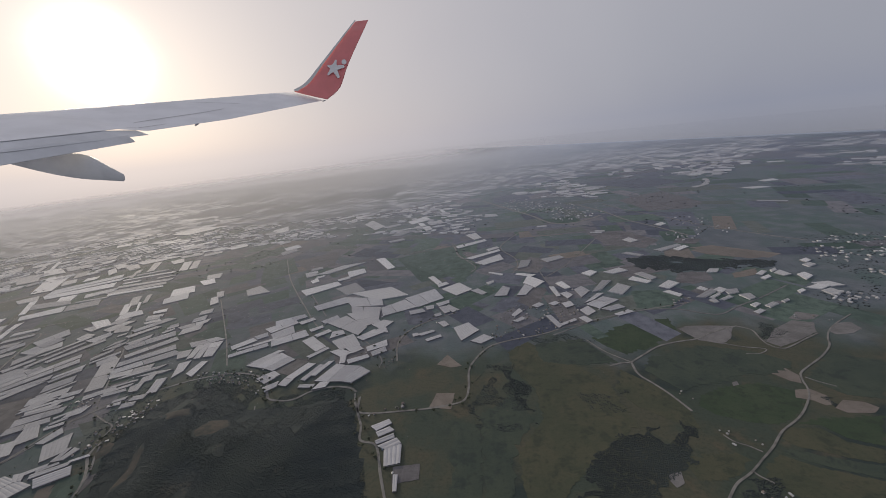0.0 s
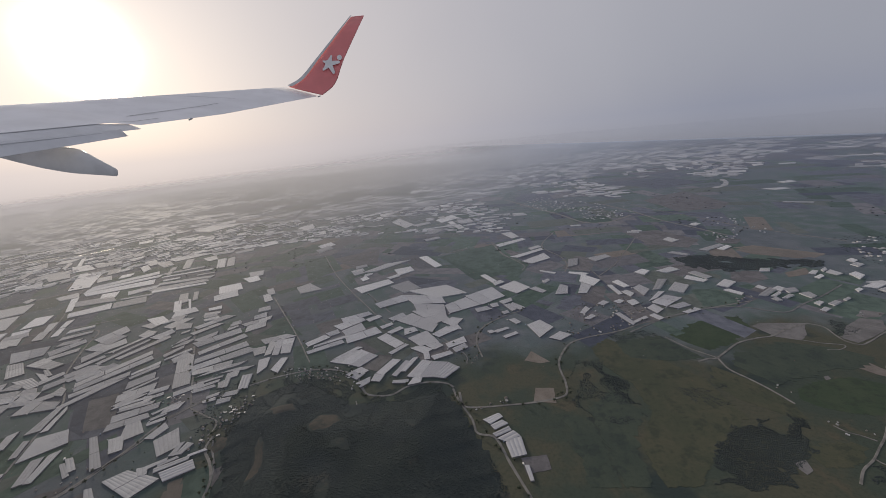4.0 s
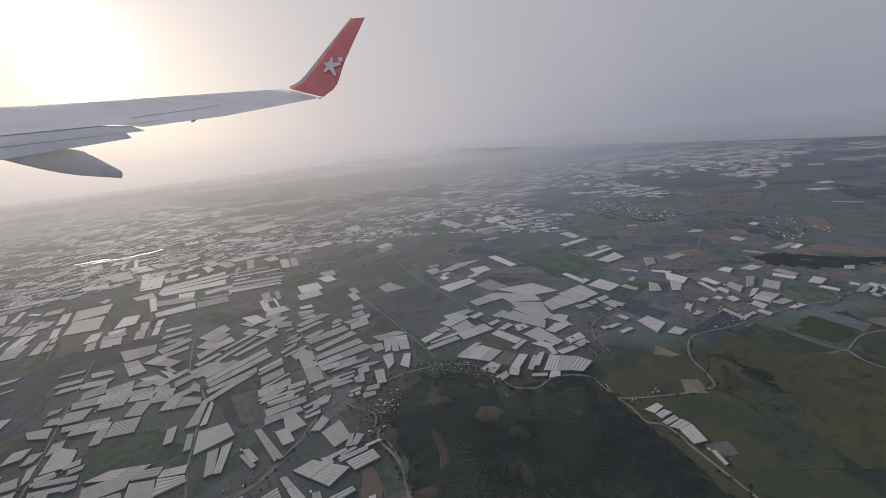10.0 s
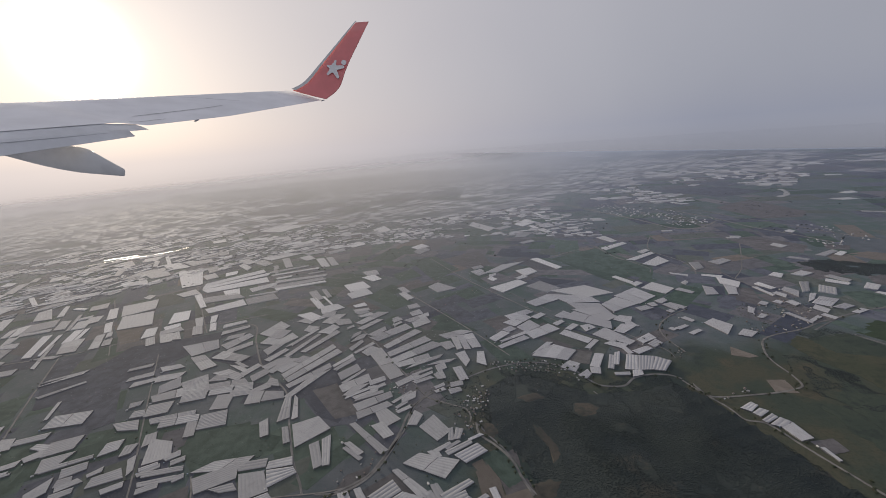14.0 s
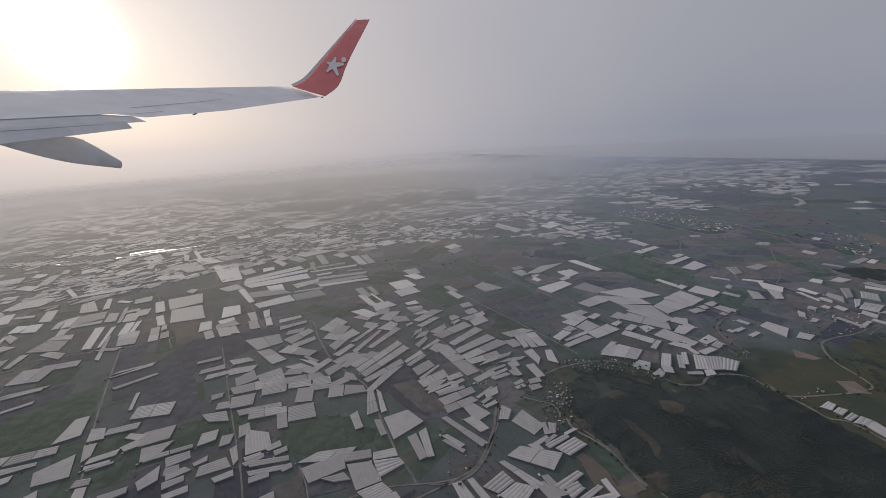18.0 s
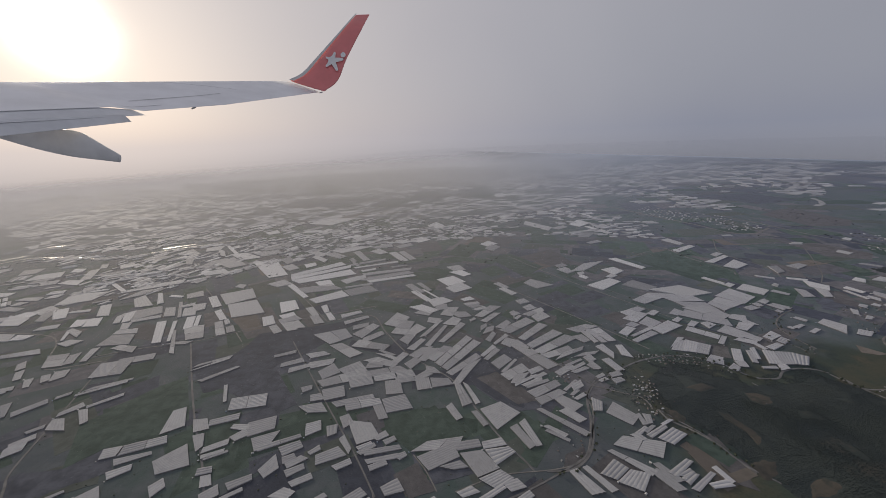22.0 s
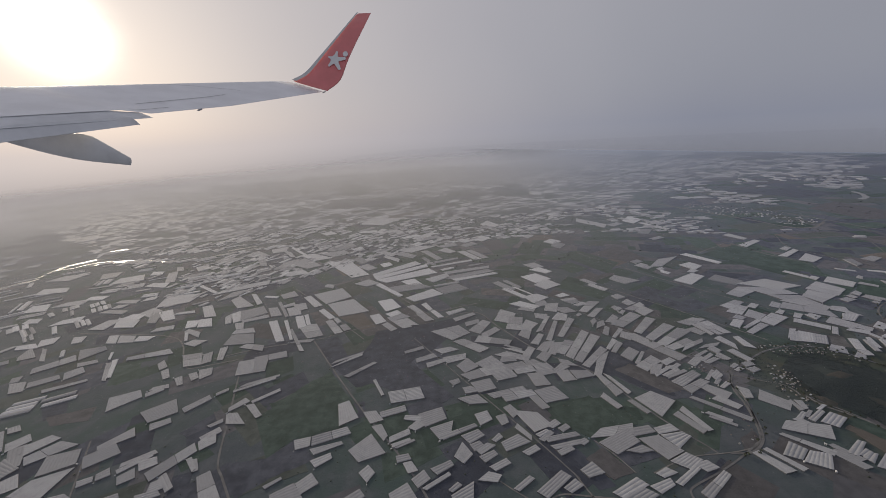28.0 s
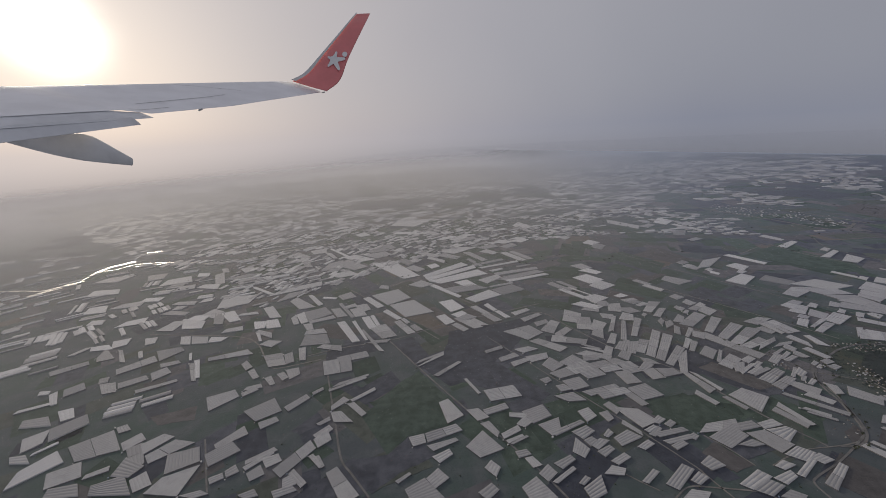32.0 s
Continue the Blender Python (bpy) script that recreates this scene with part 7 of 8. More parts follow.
def far_streaks(name, count, near, far, label, seed):
    """Blocks of greenhouses that merge into streaks with distance, evenly spread as the plain recedes."""
    rng = random.Random(seed)
    verts, faces = [], []
    for k in range(count):
        turn = rng.uniform(-0.92, 1.05)
        r = 1 / rng.uniform(1 / far, 1 / near)
        x, y = HUB.x + r * math.sin(turn), r * math.cos(turn)
        if inland(x, y) < 30 or lost_in_haze(x, y) or far_cover(turn, r) < rng.uniform(-0.12, 0.12) or abs(y - river_y(x)) < 9 or not free(x, y, 0.013 * r) or not clear_of_roads(x, y, 4.0):
            continue
        size = (r / 600.0) ** 0.45
        rows = rng.choice((1, 1, 2, 3))
        a = -math.degrees(turn) + (18 if r < 480 else 0) + 26 * noise.noise((x / 160, y / 160, 3.0)) + rng.uniform(-6, 6)
        l, w = r * rng.uniform(0.010, 0.032) * size * (1.6 if r < 480 else 1.0), r * rng.uniform(0.006, 0.014) * size
        c, sn = math.cos(radians(a)), math.sin(radians(a))
        for q in range(rows):
            off, slip = (q - (rows - 1) / 2) * w * 1.12, rng.uniform(-0.2, 0.2) * l
            px, py = x - sn * off + c * slip, y + c * off + sn * slip
            strip(verts, faces, px, py, l * rng.uniform(0.6, 1.0), w, a, rng.uniform(0.28, 0.42))
            TAKEN.setdefault((int(px // 8), int(py // 8)), []).append((px, py))
    tagged(link_mesh(name, verts, faces, FILM_FAR), label, "greenhouses", kind="stuff")


far_streaks("distant_greenhouses", 6500, 270.0, 620.0, "scattered pale greenhouses on the distant plain", 13)
far_streaks("remote_greenhouses", 11000, 540.0, 2300.0, "streaks of pale greenhouses on the remote hazy plain", 14)


# ---- houses ----
WALLS = [plain("cream_render", (0.37, 0.37, 0.37), 0.8, scale=2.0), plain("grey_render", (0.25, 0.255, 0.26), 0.8, scale=2.0), plain("white_render", (0.48, 0.485, 0.49), 0.8, scale=2.0)]
ROOFS = [plain("terracotta_tiles", (0.20, 0.165, 0.15), 0.85, scale=4.0), plain("weathered_concrete_roof", (0.30, 0.305, 0.31), 0.9, scale=3.0), plain("grey_metal_roof", (0.46, 0.47, 0.49), 0.5, scale=2.0)]
BARK = plain("bark", (0.09, 0.07, 0.05), 0.9)
PANE = plain("dark_window_glass", (0.05, 0.055, 0.065), 0.15, vary=0.1, spec=0.5)


def house_model(w, d, h, pitch, wall, roof, label, storeys):
    top = tagged(new("house"), label, "house", "houses of the villages")
    bm = bmesh.new()
    bmesh.ops.create_cube(bm, size=1.0, matrix=Matrix.Translation((0, 0, h / 2)) @ Matrix.Diagonal((w, d, h, 1)))
    body = part("wall", bm, wall, top)
    e = 0.07
    if pitch > 0:
        v = [(-w / 2 - e, -d / 2 - e, h), (w / 2 + e, -d / 2 - e, h), (w / 2 + e, d / 2 + e, h), (-w / 2 - e, d / 2 + e, h), (-w / 2 - e + d * 0.2, 0, h + pitch), (w / 2 + e - d * 0.2, 0, h + pitch)]
        f = [(0, 1, 5, 4), (2, 3, 4, 5), (1, 2, 5), (3, 0, 4), (3, 2, 1, 0)]
    else:
        v = [(x * (w / 2 + e), y * (d / 2 + e), z) for z in (h + 0.004, h + 0.08) for x, y in ((-1, -1), (1, -1), (1, 1), (-1, 1))]
        f = [(4, 5, 6, 7), (0, 1, 5, 4), (1, 2, 6, 5), (2, 3, 7, 6), (3, 0, 4, 7)]
    cover = link_mesh("roof", v, f, roof, top)
    bm = bmesh.new()
    bmesh.ops.create_cube(bm, size=1.0, matrix=Matrix.Translation((w * 0.22, d * 0.1, h + max(pitch, 0.1) * 0.9)) @ Matrix.Diagonal((0.12, 0.12, 0.26, 1)))
    part("chimney", bm, WALLS[1], cover)
    bm = bmesh.new()
    bmesh.ops.create_cube(bm, size=1.0, matrix=Matrix.Translation((0, -d / 2 - 0.005, h / storeys * 0.36)) @ Matrix.Diagonal((0.12, 0.022, h / storeys * 0.7, 1)))
    part("door", bm, BARK, body)
    for s in range(storeys):
        z = h * (s + 0.55) / storeys
        for x in (-0.25, 0.25):
            bm = bmesh.new()
            bmesh.ops.create_cube(bm, size=1.0, matrix=Matrix.Translation((x * w, -d / 2 - 0.004, z)) @ Matrix.Diagonal((0.13, 0.02, 0.15, 1)))
            part("window", bm, PANE, body)
    return top


MODELS = [
    house_model(1.2, 0.9, 0.55, 0.30, WALLS[0], ROOFS[0], "small cream house with a terracotta hipped roof", 1),
    house_model(1.0, 0.9, 0.85, 0.0, WALLS[2], ROOFS[1], "white two-storey house with a flat concrete roof", 2),
    house_model(1.7, 0.9, 0.45, 0.0, WALLS[1], ROOFS[2], "long grey farm shed with a metal roof", 1),
    house_model(1.1, 1.0, 0.80, 0.26, WALLS[2], ROOFS[0], "white two-storey house with a tiled roof", 2),
    house_model(1.3, 1.1, 0.60, 0.0, WALLS[1], ROOFS[1], "low grey concrete house with a flat roof", 1),
]
used_model = set()


def inside(x, y, ring):
    hit = False
    for k in range(len(ring)):
        (ax, ay), (bx, by) = ring[k - 1], ring[k]
        if (ay > y) != (by > y) and x < (bx - ax) * (y - ay) / (by - ay) + ax:
            hit = not hit
    return hit


TOWN = ([], [])


def village(count, seed, big, *ring):
    rng = random.Random(seed)
    xs, ys = [p[0] for p in ring], [p[1] for p in ring]
    spots, tries = [], 0
    while len(spots) < count and tries < 4000:
        tries += 1
        x, y = rng.uniform(min(xs), max(xs)), rng.uniform(min(ys), max(ys))
        if not inside(x, y, ring) or any((x - a) ** 2 + (y - b) ** 2 < (1.1 * big) ** 2 for a, b in spots) or not clear_of_roads(x, y, 0.7):
            continue
        spots.append((x, y))
        if big >= 1.4:
            # too far off to tell their parts
            strip(TOWN[0], TOWN[1], x, y, rng.uniform(0.7, 1.6), rng.uniform(0.6, 1.1), grain(x, y) + rng.choice((0, 90)) + rng.uniform(-8, 8), rng.uniform(0.22, 0.42))
            continue
        k = rng.choice((0, 0, 1, 2, 3, 3, 4))
        m = pose(x, y, plain_z(x, y), 0, 0, grain(x, y) + rng.choice((0, 90, 180, 270)) + rng.uniform(-8, 8))
        if k not in used_model:
            used_model.add(k)
            MODELS[k].matrix_world = m
            ob = MODELS[k]
        else:
            ob = copy_thing(MODELS[k], m)
        ob.scale = [big * rng.uniform(0.28, 0.60)] * 3


village(30, 50, 0.9, (-87.7, 96.9), (-76.1, 100.7), (-62.5, 94.8), (-70.8, 92.6), (-82.1, 93.8))
village(30, 51, 0.9, (-102.2, 77.8), (-97.8, 83.8), (-91.4, 85.9), (-91.8, 78.1), (-96.3, 69.5), (-98.7, 71.8))
village(12, 52, 0.9, (-122.5, 89.7), (-116.0, 90.5), (-115.4, 86.1), (-122.1, 87.5))
village(50, 53, 1.4, (154.7, 169.4), (176.2, 178.9), (190.4, 169.7), (145.5, 126.8), (139.8, 130.4), (145.3, 150.7))
village(16, 54, 1.4, (116.2, 118.2), (124.6, 120.5), (130.7, 113.5), (118.9, 110.4))
village(24, 55, 1.6, (40.7, 348.8), (56.6, 360.2), (78.7, 331.2), (105.0, 280.5), (85.1, 250.5), (69.2, 272.0), (50.1, 309.3))
village(16, 56, 1.4, (128.9, 234.8), (151.4, 231.6), (139.8, 193.4), (122.6, 203.7))
village(20, 57, 1.0, (-348.6, 214.1), (-339.8, 218.7), (-329.4, 196.1), (-346.6, 199.1))
village(14, 58, 1.0, (-320.5, 225.6), (-309.2, 229.8), (-281.6, 209.5), (-290.1, 199.8))
village(14, 59, 1.0, (-428.0, 224.0), (-403.6, 228.1), (-384.9, 205.4), (-402.9, 200.9))
village(14, 60, 1.0, (-103.5, 324.1), (-92.1, 351.8), (-75.6, 318.8), (-85.0, 299.1))
village(10, 61, 1.4, (-613.8, 515.7), (-539.4, 528.9), (-538.4, 546.4), (-550.8, 516.3))
village(3, 64, 1.0, (-23.0, 79.1), (-19.9, 79.4), (-19.9, 76.0), (-22.7, 75.5))
village(22, 68, 1.5, (59.1, 330.7), (85.4, 324.2), (95.5, 286.8), (100.1, 267.8), (78.6, 255.5), (63.8, 280.5))
village(12, 69, 1.5, (45.4, 353.1), (58.0, 352.0), (76.2, 325.5), (68.3, 310.6), (43.3, 327.1))
village(6, 70, 1.0, (70.1, 124.3), (79.0, 125.0), (75.4, 119.9), (68.6, 120.0))
village(12, 71, 1.0, (137.3, 230.6), (147.9, 229.1), (134.9, 194.5), (124.2, 199.2))
village(42, 72, 1.0, (11.5, 126.9), (35.6, 133.4), (37.6, 119.4), (23.8, 106.8), (4.7, 108.1))
village(3, 81, 0.8, (48.5, 65.2), (50.6, 64.1), (48.9, 62.4), (47.2, 63.5))
village(3, 82, 0.7, (48.9, 61.9), (51.0, 61.1), (50.6, 60.2), (48.4, 60.8))
village(2, 83, 0.8, (52.8, 61.8), (54.7, 61.7), (53.5, 60.1), (51.7, 60.2))
village(4, 84, 0.8, (46.4, 52.0), (47.7, 51.2), (52.1, 50.3), (50.7, 49.2), (45.0, 49.5))
village(3, 85, 0.7, (46.8, 78.0), (49.0, 75.8), (48.4, 73.1), (46.2, 74.7))
village(3, 86, 0.8, (97.9, 108.2), (103.7, 107.2), (101.5, 104.6), (95.6, 104.9))
village(2, 87, 0.7, (105.6, 104.6), (106.9, 104.4), (105.2, 102.5), (104.0, 102.7))
village(22, 90, 0.8, (-95.3, 88.8), (-91.4, 86.7), (-94.7, 75.4), (-100.3, 66.9), (-103.0, 67.1), (-101.5, 75.8))
village(14, 91, 0.75, (-89.8, 100.7), (-78.4, 99.1), (-80.0, 95.1), (-91.7, 96.0))
village(12, 92, 0.75, (-79.4, 97.1), (-64.1, 93.2), (-59.3, 89.0), (-61.7, 86.8), (-80.4, 93.2))
village(5, 93, 0.7, (-27.1, 100.5), (-23.8, 100.2), (-27.9, 95.6), (-31.1, 95.8))
village(5, 94, 0.7, (-26.3, 78.0), (-19.4, 78.6), (-22.7, 76.0), (-28.4, 75.6))
village(10, 95, 0.7, (-129.7, 60.2), (-127.1, 58.9), (-121.2, 66.2), (-117.9, 64.1), (-121.6, 55.6), (-129.7, 56.0))
village(60, 96, 1.8, (38.4, 354.0), (67.9, 325.0), (61.2, 287.3), (42.8, 296.3), (30.9, 328.0))
village(60, 97, 1.5, (65.0, 299.7), (89.3, 297.2), (89.8, 260.9), (70.4, 250.6), (60.0, 262.7))
village(16, 98, 2.0, (106.3, 205.2), (124.1, 195.9), (112.5, 185.9), (101.3, 194.4))
tagged(link_mesh("distant_houses", *TOWN, FILM_FAR), "pale far-off houses and sheds of towns on the plain", "houses", kind="stuff")



# ---- woods, hedges and trees ----
def leaf_material(name, a, b):
    m = Mat(name, 0.9, spec=0.1)
    c = m.mix(m.island(), a, b)
    c = m.mix(m.ramp(m.noise(0.07, 3), 0.35, 0.65, 0, 0.6), c, tuple(v * 0.6 for v in a))
    return m.colour(c).bump(m.noise(9.0, 3), 0.2, 0.05).mat


DARK_LEAF = leaf_material("dark_pine_scrub", (0.045, 0.056, 0.057), (0.053, 0.064, 0.064))
LEAF = leaf_material("olive_foliage", (0.056, 0.070, 0.050), (0.086, 0.098, 0.066))
ICO = bmesh.new()
bmesh.ops.create_icosphere(ICO, subdivisions=1, radius=1.0)
ICO_V = np.array([v.co[:] for v in ICO.verts])
ICO_F = np.array([[v.index for v in f.verts] for f in ICO.faces])
ICO.free()


def clumps(name, spots, material, label, category, seed, parent=None):
    """One mesh of many uneven leaf clumps; spots: rows of x, y, z, radius."""
    rng = np.random.default_rng(seed)
    spots = np.asarray(spots)
    n = len(spots)
    v = ICO_V[None] * (1 + 0.45 * rng.uniform(-1, 1, (n, len(ICO_V), 1))) * spots[:, None, 3:4]
    v = v * np.stack([rng.uniform(0.8, 1.25, n), rng.uniform(0.8, 1.25, n), rng.uniform(0.3, 0.55, n)], 1)[:, None]
    v = v + spots[:, None, :3]
    f = ICO_F[None] + (np.arange(n) * len(ICO_V))[:, None, None]
    me = bpy.data.meshes.new(name)
    me.from_pydata(v.reshape(-1, 3).tolist(), [], f.reshape(-1, 3).tolist())
    me.materials.append(material)
    me.polygons.foreach_set("use_smooth", [True] * len(me.polygons))
    ob = new(name, me)
    if parent is not None:
        ob.parent = parent
        return ob
    return tagged(ob, label, category, kind="stuff")


HILL = ((-95.4, 74.7), (-92.5, 85.9), (-81.7, 94.2), (-71.7, 88.5), (-61.6, 81.7), (-48.5, 80.9), (-37.5, 84.1), (-32.3, 78.1), (-26.9, 64.0), (-22.7, 50.0), (-18.2, 33.4), (-22.1, 15.7), (-37.7, -2.1), (-57.2, -4.4), (-72.9, 12.6), (-79.9, 31.9), (-83.8, 50.3), (-87.2, 60.9))


def hill_z(x, y):
    d = min(math.hypot(x - (ax + (bx - ax) * t), y - (ay + (by - ay) * t)) for (ax, ay), (bx, by) in zip(HILL, HILL[1:] + HILL[:1]) for t in (0, 0.33, 0.67))
    f = min(1.0, d / 16.0)
    return (2.6 * f * f * (3 - 2 * f) + 0.5 * f * noise.noise((x / 9, y / 9, 2))) if inside(x, y, HILL) else -0.3


BARE = (
    ((-81.9, 69.4), (-80.1, 67.9), (-78.7, 64.9), (-77.3, 61.3), (-77.5, 58.2), (-79.7, 56.3), (-79.0, 60.1), (-80.4, 63.8), (-82.0, 66.8)),
    ((-69.1, 76.0), (-64.4, 76.7), (-62.4, 73.5), (-65.6, 70.0), (-69.5, 69.4), (-70.7, 71.8)),
    ((-85.8, 53.1), (-81.7, 54.2), (-78.8, 53.1), (-80.9, 49.8), (-84.5, 48.0), (-86.0, 49.8)),
    ((-77.0, 47.1), (-72.8, 47.7), (-71.5, 44.7), (-75.1, 43.3), (-79.9, 43.5)),
    ((-84.7, 79.7), (-78.1, 80.8), (-75.5, 78.0), (-81.5, 76.4)),
    ((-94.7, 71.9), (-91.7, 72.1), (-90.5, 68.8), (-92.5, 66.2), (-94.7, 68.0)),
)


def bare_slope(ring):
    """A patch of bare brown earth that follows the hillside, with a ragged rim."""
    n = len(ring)
    mx, my = sum(p[0] for p in ring) / n, sum(p[1] for p in ring) / n
    rim = []
    for k in range(n):
        (ax, ay), (bx, by) = ring[k], ring[(k + 1) % n]
        for q in range(5):
            u, w = q / 5, 1.0 + 0.22 * (dice.random() - 0.5)
            rim.append((mx + (ax + (bx - ax) * u - mx) * w, my + (ay + (by - ay) * u - my) * w))
    verts, faces, m = [], [], len(rim)
    for f in (1.0, 0.66, 0.33):
        verts += [(mx + (x - mx) * f, my + (y - my) * f, max(0.0, hill_z(mx + (x - mx) * f, my + (y - my) * f)) + (0.10 if f < 1 else -0.05)) for x, y in rim]
    verts.append((mx, my, max(0.0, hill_z(mx, my)) + 0.10))
    for ring_no in (0, 1):
        for k in range(m):
            a, b = ring_no * m + k, ring_no * m + (k + 1) % m
            faces.append((a, b, b + m, a + m))
    faces += [(2 * m + k, 2 * m + (k + 1) % m, 3 * m) for k in range(m)]
    ob = link_mesh("bare_slope", verts, faces, BARE_EARTH, smooth=True)
    return tagged(ob, "bare brown earth worn into the scrub hillside", "bare ground", kind="structure")


hv, hf = [], []
NX, NY = 60, 72
for j in range(NY):
    for i in range(NX):
        x, y = -92 + 84 * i / (NX - 1), -12 + 108 * j / (NY - 1)
        hv.append((x, y, hill_z(x, y)))
for j in range(NY - 1):
    for i in range(NX - 1):
        a = j * NX + i
        hf.append((a, a + 1, a + NX + 1, a + NX))


def scrub_material():
    m = Mat("scrub_hillside", 0.95, spec=0.05)
    c = m.mix(m.ramp(m.noise(0.12, 4), 0.4, 0.62), (0.040, 0.050, 0.052), (0.050, 0.060, 0.058))
    c = m.mix(m.ramp(m.noise(0.07, 5, 0.75), 0.57, 0.68, 0, 0.7), c, (0.082, 0.076, 0.066))
    return m.colour(c).bump(m.noise(2.0, 4), 0.6, 0.3).mat


BARE_EARTH = valley_material("bare_brown_earth", (0.068, 0.066, 0.060), (0.088, 0.080, 0.068), (0.050, 0.056, 0.052))
for ring in BARE:
    bare_slope(ring)
hill = link_mesh("hill", hv, hf, scrub_material(), smooth=True)
tagged(hill, "low hill under dark scrub with bare brown patches", "hill", kind="structure")


def wood(name, count, ring, size, material, label, seed, ground_z, cover=-9.0):
    rng = random.Random(seed)
    xs, ys = [p[0] for p in ring], [p[1] for p in ring]
    spots, tries = [], 0
    while len(spots) < count and tries < count * 12:
        tries += 1
        x, y = rng.uniform(min(xs), max(xs)), rng.uniform(min(ys), max(ys))
        if noise.noise((x / 11, y / 11, 9)) + 0.5 * noise.noise((x / 3.5, y / 3.5, 4)) < cover or not inside(x + 3.5 * noise.noise((x / 5, y / 5, 1)) + 1.6 * noise.noise((x / 1.7, y / 1.7, 6)), y + 3.5 * noise.noise((x / 5, y / 5, 11)) + 1.6 * noise.noise((x / 1.7, y / 1.7, 16)), ring):
            continue
        if name == "hill_woodland" and any(inside(x, y, bare) for bare in BARE):
            continue
        r = rng.uniform(0.6, 1.2) * size
        spots.append((x, y, ground_z(x, y) + r * 0.12, r))
    return clumps(name, spots, material, label, "trees", seed)


wood("hill_woodland", 60000, HILL, 0.125, DARK_LEAF, "dense dark scrub and pines on the hill", 21, hill_z, -0.55)
wood("valley_woodland", 9000, ((15.4, 51.5), (19.3, 56.7), (24.2, 62.0), (30.5, 65.2), (35.6, 67.3), (41.8, 68.5), (44.1, 65.4), (31.4, 49.7)), 0.125, DARK_LEAF, "dark wood on the valley slope", 22, plain_z, -0.35)
wood("shelter_belt", 9000, ((72.5, 169.7), (91.0, 170.2), (102.6, 160.9), (128.5, 151.8), (122.4, 145.4), (103.1, 148.2), (84.9, 149.9), (74.4, 155.1)), 0.28, DARK_LEAF, "long dark belt of trees by ochre fields", 23, plain_z, -0.6)
wood("foot_scrub", 6000, ((-88.5, 94.0), (-80.8, 95.0), (-70.0, 92.5), (-60.5, 86.5), (-48.5, 85.2), (-37.0, 87.0), (-37.5, 82.0), (-48.5, 79.0), (-61.6, 80.0), (-71.7, 86.5), (-81.7, 91.0)), 0.11, DARK_LEAF, "low dark scrub between the hill and the lane", 67, plain_z, -0.3)
wood("valley_scrub", 1600, ((1.1, 89.0), (9.2, 93.3), (12.4, 77.1), (9.6, 69.8), (1.4, 67.6), (-3.5, 73.6)), 0.13, DARK_LEAF, "soft dark scrub in a hollow of the grassy valley", 24, plain_z, -0.1)
wood("village_trees", 260, ((9.8, 126.4), (36.3, 134.2), (39.6, 118.7), (23.4, 104.9), (2.8, 106.5)), 0.2, LEAF, "garden trees between the village houses", 25, plain_z, -0.1)
wood("town_trees", 700, ((138.4, 123.2), (147.8, 174.1), (182.7, 184.6), (195.4, 168.0), (145.5, 117.4), (114.5, 108.3), (113.8, 120.5)), 0.30, DARK_LEAF, "garden trees between the town houses", 26, plain_z, -0.1)
wood("lane_trees", 800, ((-107.5, 92.4), (-87.8, 101.1), (-61.8, 98.9), (-61.7, 91.8), (-87.7, 93.0), (-93.3, 70.8), (-103.3, 72.5)), 0.19, DARK_LEAF, "garden trees along the village lane", 27, plain_z, -0.1)
wood("slope_scrub", 1500, ((3.0, 88.5), (9.0, 90.1), (13.0, 81.2), (11.6, 71.0), (7.0, 67.5), (4.0, 68.2), (7.4, 78.6)), 0.12, DARK_LEAF, "soft dark scrub in a fold of the grassy slope", 61, plain_z, -0.15)
wood("quarry_scrub", 500, ((86.5, 105.0), (90.3, 101.6), (85.0, 96.0), (80.7, 96.0)), 0.14, DARK_LEAF, "dark scrub beside the quarry", 62, plain_z, -0.2)
wood("lane_hedge", 700, ((15.5, 105.0), (28.5, 107.2), (35.8, 102.7), (33.5, 101.0), (23.9, 103.1), (16.9, 102.8)), 0.12, DARK_LEAF, "dark hedge along the foot of the slope", 63, plain_z, -0.1)
wood("field_thicket", 260, ((76.4, 72.2), (78.1, 71.7), (76.5, 69.3), (74.6, 69.1)), 0.11, DARK_LEAF, "dark thicket between ochre stubble fields", 64, plain_z, -0.3)
wood("farm_trees", 500, ((45.3, 53.4), (52.1, 52.1), (52.0, 49.1), (42.7, 49.6)), 0.13, DARK_LEAF, "dark trees round the farmyard", 65, plain_z, -0.1)
wood("meadow_scrub", 700, ((20.5, 78.3), (34.4, 78.9), (41.7, 72.3), (45.7, 67.5), (38.0, 69.9), (25.7, 73.4)), 0.12, DARK_LEAF, "low dark scrub across the meadow", 66, plain_z, 0.05)

hedge = []
rng = random.Random(31)
for width, line in LINES:
    for p, q in zip(line, line[1:]):
        n = int((q - p).length * 0.42)
        for k in range(n):
            if rng.random() < 0.38:
                s = p.lerp(q, rng.random())
                d = (q - p).normalized()
                e = rng.choice((-1, 1)) * (width / 2 + rng.uniform(0.2, 0.8))
                r = rng.uniform(0.10, 0.30) * (1.0 if s.y < 200 else 1.8)
                x, y = s.x - d.y * e, s.y + d.x * e
                hedge.append((x, y, plain_z(x, y) + r * 0.6, r))
for gx, gy, ga, ob in PLACED:
    for k in range(3):
        if rng.random() < 0.6 and gy < 260:
            r = rng.uniform(0.10, 0.24)
            hedge.append((gx + rng.uniform(-8, 8), gy + rng.uniform(-6, 6), 0.1, r))
clumps("roadside_bushes", hedge, LEAF, "dark bushes along roads and plot edges", "bushes", 32)
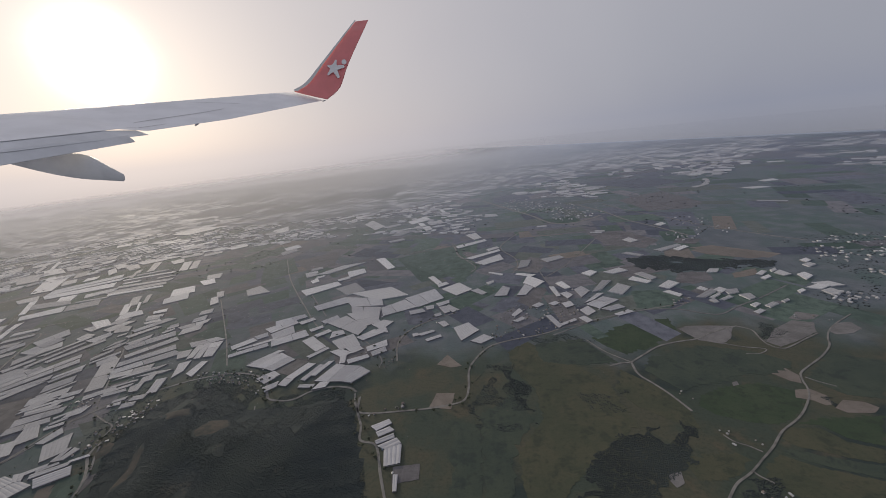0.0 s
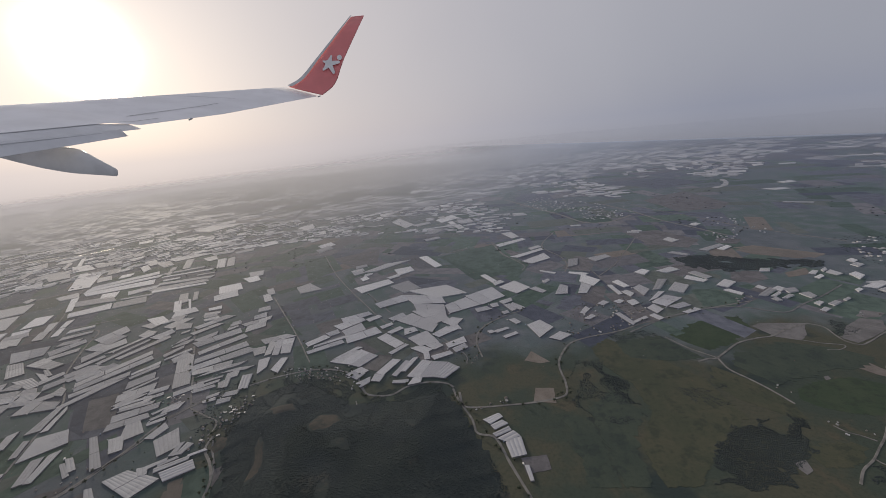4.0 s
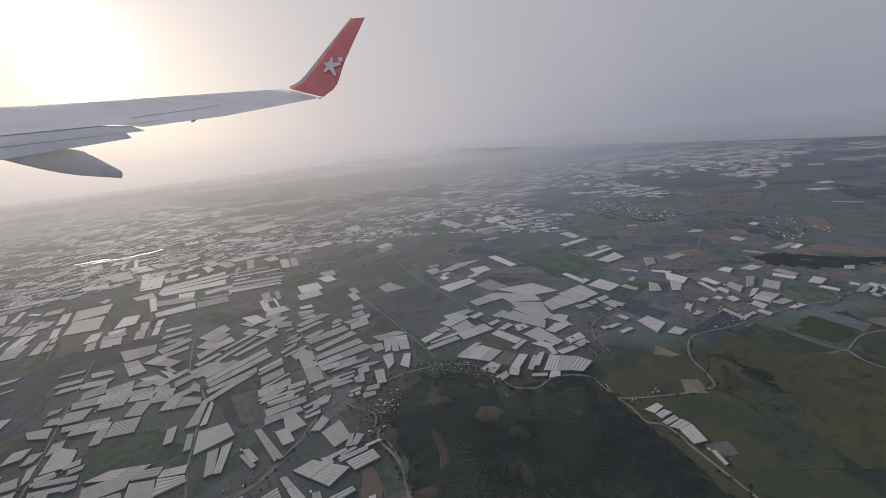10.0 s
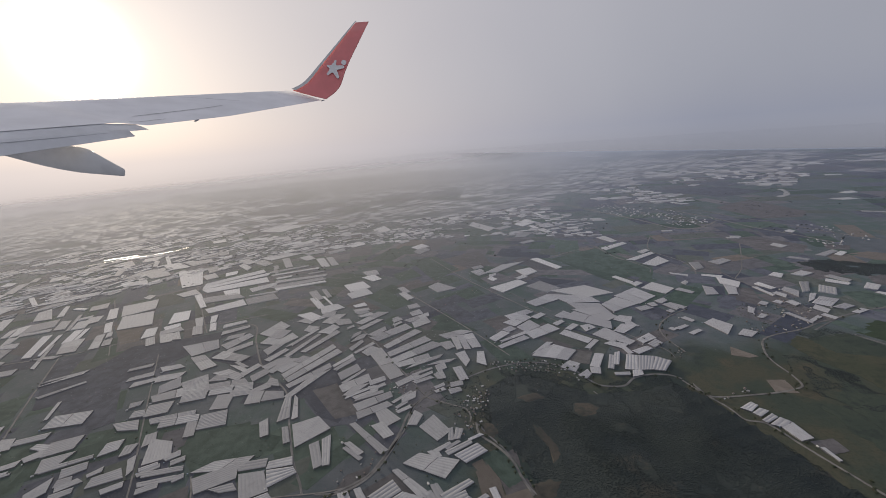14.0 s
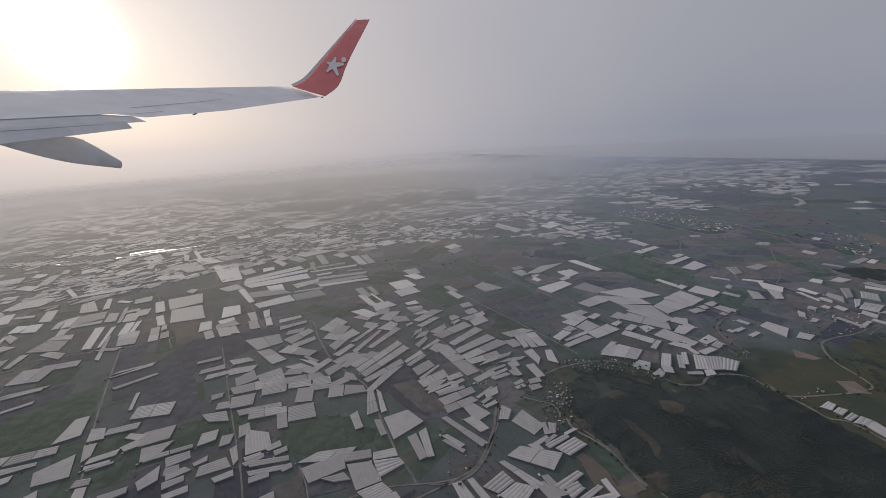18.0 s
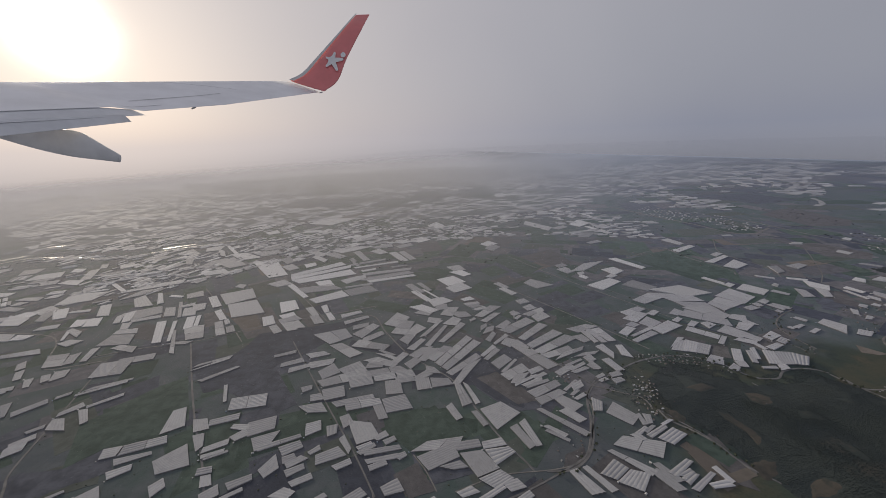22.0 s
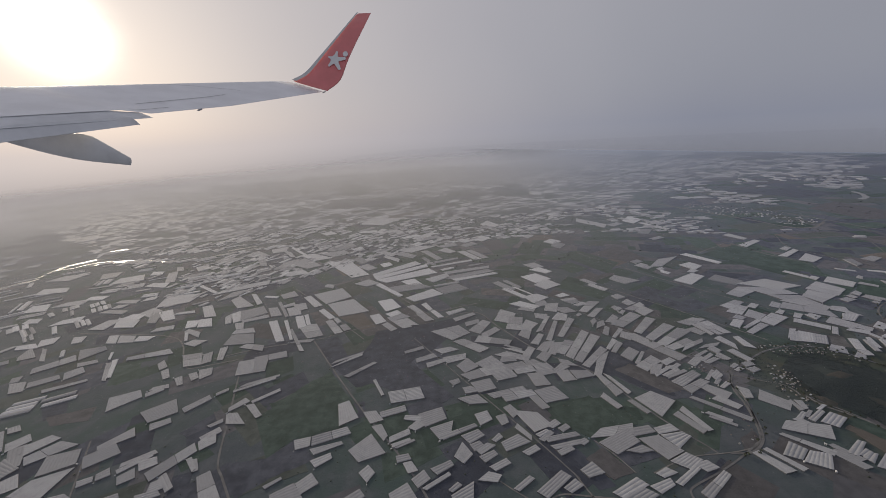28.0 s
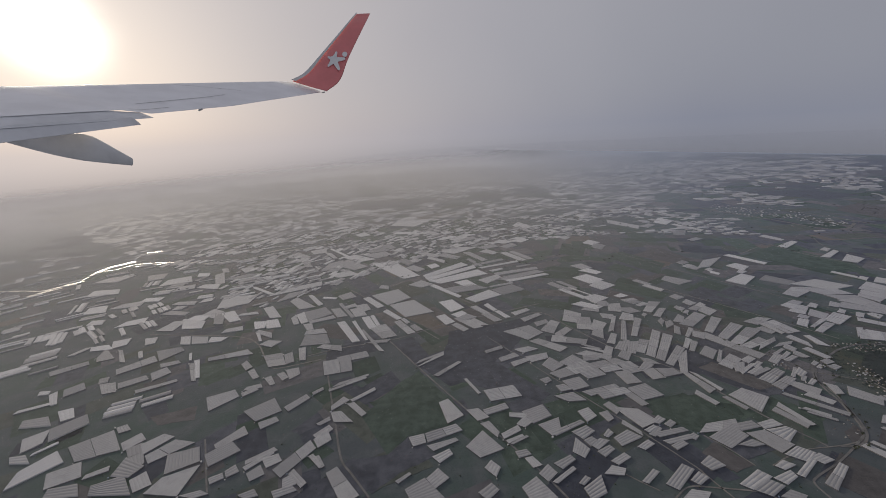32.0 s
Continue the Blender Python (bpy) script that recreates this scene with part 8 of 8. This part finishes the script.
far = [(x, y, plain_z(x, y) + 0.3, rng.uniform(0.3, 0.75)) for x, y in ((rng.uniform(-520, 260), rng.uniform(200, 620)) for _ in range(3500)) if noise.noise((x / 40, y / 40, 7)) > 0.08 and math.hypot(x + 120, y) < 560]
clumps("distant_trees", far, DARK_LEAF, "dark dots of trees across the distant plain", "trees", 33)


def tree_model(height, spread, seed):
    r = random.Random(seed)
    top = tagged(new("tree"), "small dark roadside tree with uneven crown", "tree", "trees along the roads")
    bm = bmesh.new()
    bmesh.ops.create_cone(bm, segments=7, radius1=height * 0.06, radius2=height * 0.03, depth=height * 0.5, cap_ends=True, matrix=Matrix.Translation((0, 0, height * 0.25)))
    for k in range(4):
        a = k * 1.57 + r.random()
        limb = Matrix.Translation((0, 0, height * 0.42)) @ pose(0, 0, 0, 0, 38, math.degrees(a)) @ Matrix.Translation((0, 0, height * 0.17))
        bmesh.ops.create_cone(bm, segments=5, radius1=height * 0.028, radius2=height * 0.012, depth=height * 0.34, cap_ends=True, matrix=limb)
    part("trunk", bm, BARK, top)
    spots = []
    for k in range(26):
        a, u = r.uniform(0, 6.28), r.random() ** 0.6
        z = r.uniform(-0.32, 0.42)
        spots.append((math.cos(a) * u * spread * (1 - abs(z)), math.sin(a) * u * spread * (1 - abs(z)), height * (0.68 + z * 0.7), spread * r.uniform(0.22, 0.38)))
    clumps("crown", spots, LEAF, "", "", seed, top)
    return top


trees = [tree_model(0.75, 0.36, 41), tree_model(0.95, 0.40, 42), tree_model(0.60, 0.42, 43)]
made = 0
for width, line in LINES:
    for p, q in zip(line, line[1:]):
        if 40 < p.y < 160 and rng.random() < 0.42 and made < 150:
            d = (q - p).normalized()
            e = rng.choice((-1, 1)) * (width / 2 + rng.uniform(0.35, 0.9))
            m = pose(p.x - d.y * e, p.y + d.x * e, 0, 0, 0, rng.uniform(0, 360))
            if made < 3:
                trees[made].matrix_world = m
            else:
                copy_thing(trees[made % 3], m).scale = [rng.uniform(0.7, 1.15)] * 3
            made += 1


# ---- sheds and tanks at the corners of the greenhouses ----
WHITE_PAINT = plain("white_painted_metal", (0.62, 0.62, 0.61), 0.5, vary=0.3, scale=5.0)
BLUE_PLASTIC = plain("faded_blue_plastic", (0.30, 0.38, 0.48), 0.5, vary=0.3, scale=5.0)


def shed_model():
    top = tagged(new("pump_shed"), "small white pump shed with a pitched metal roof", "shed", "sheds by the greenhouses")
    bm = bmesh.new()
    bmesh.ops.create_cube(bm, size=1.0, matrix=Matrix.Translation((0, 0, 0.14)) @ Matrix.Diagonal((0.44, 0.32, 0.28, 1)))
    part("wall", bm, WALLS[2], top)
    v = [(x * 0.25, y * 0.20, z) for x in (-1, 1) for y, z in ((-1, 0.26), (1, 0.26), (0, 0.40))]
    link_mesh("roof", v, [(0, 3, 5, 2), (4, 1, 2, 5), (0, 2, 1), (3, 4, 5), (0, 1, 4, 3)], WHITE_PAINT, top)
    bm = bmesh.new()
    bmesh.ops.create_cube(bm, size=1.0, matrix=Matrix.Translation((0.05, -0.163, 0.1)) @ Matrix.Diagonal((0.09, 0.012, 0.2, 1)))
    part("door", bm, PANE, top)
    return top


def tank_model(paint, label):
    top = tagged(new("water_tank"), label, "tank", "tanks by the greenhouses")
    bm = bmesh.new()
    bmesh.ops.create_cone(bm, segments=14, radius1=0.15, radius2=0.145, depth=0.22, cap_ends=True, matrix=Matrix.Translation((0, 0, 0.19)))
    bmesh.ops.create_cone(bm, segments=14, radius1=0.145, radius2=0.05, depth=0.05, cap_ends=True, matrix=Matrix.Translation((0, 0, 0.325)))
    part("tank", bm, paint, top)
    for a in range(4):
        bm = bmesh.new()
        bmesh.ops.create_cube(bm, size=1.0, matrix=Matrix.Translation((0.1 * math.cos(a * 1.571 + 0.785), 0.1 * math.sin(a * 1.571 + 0.785), 0.04)) @ Matrix.Diagonal((0.03, 0.03, 0.08, 1)))
        part("leg", bm, ROOFS[1], top)
    return top


small = [shed_model(), tank_model(WHITE_PAINT, "round white water tank on short legs"), tank_model(BLUE_PLASTIC, "round faded blue water tank on short legs")]
placed = set()
rng = random.Random(91)
for gx, gy, ga, ob in PLACED:
    if gy > 215 or rng.random() > 0.38:
        continue
    k = rng.choice((0, 0, 1, 1, 2))
    pts = [o for o in ob.children if o.name.startswith("roof")]
    corner = ob.matrix_world @ pts[0].data.vertices[0].co
    away = (Vector((corner.x, corner.y, 0)) - Vector((gx, gy, 0))).normalized() * 0.45
    x, y = corner.x + away.x, corner.y + away.y
    if not clear_of_roads(x, y, 0.45):
        continue
    m = pose(x, y, plain_z(x, y), 0, 0, math.degrees(ga))
    if k in placed:
        copy_thing(small[k], m).scale = [rng.uniform(0.8, 1.25)] * 3
    else:
        placed.add(k)
        small[k].matrix_world = m
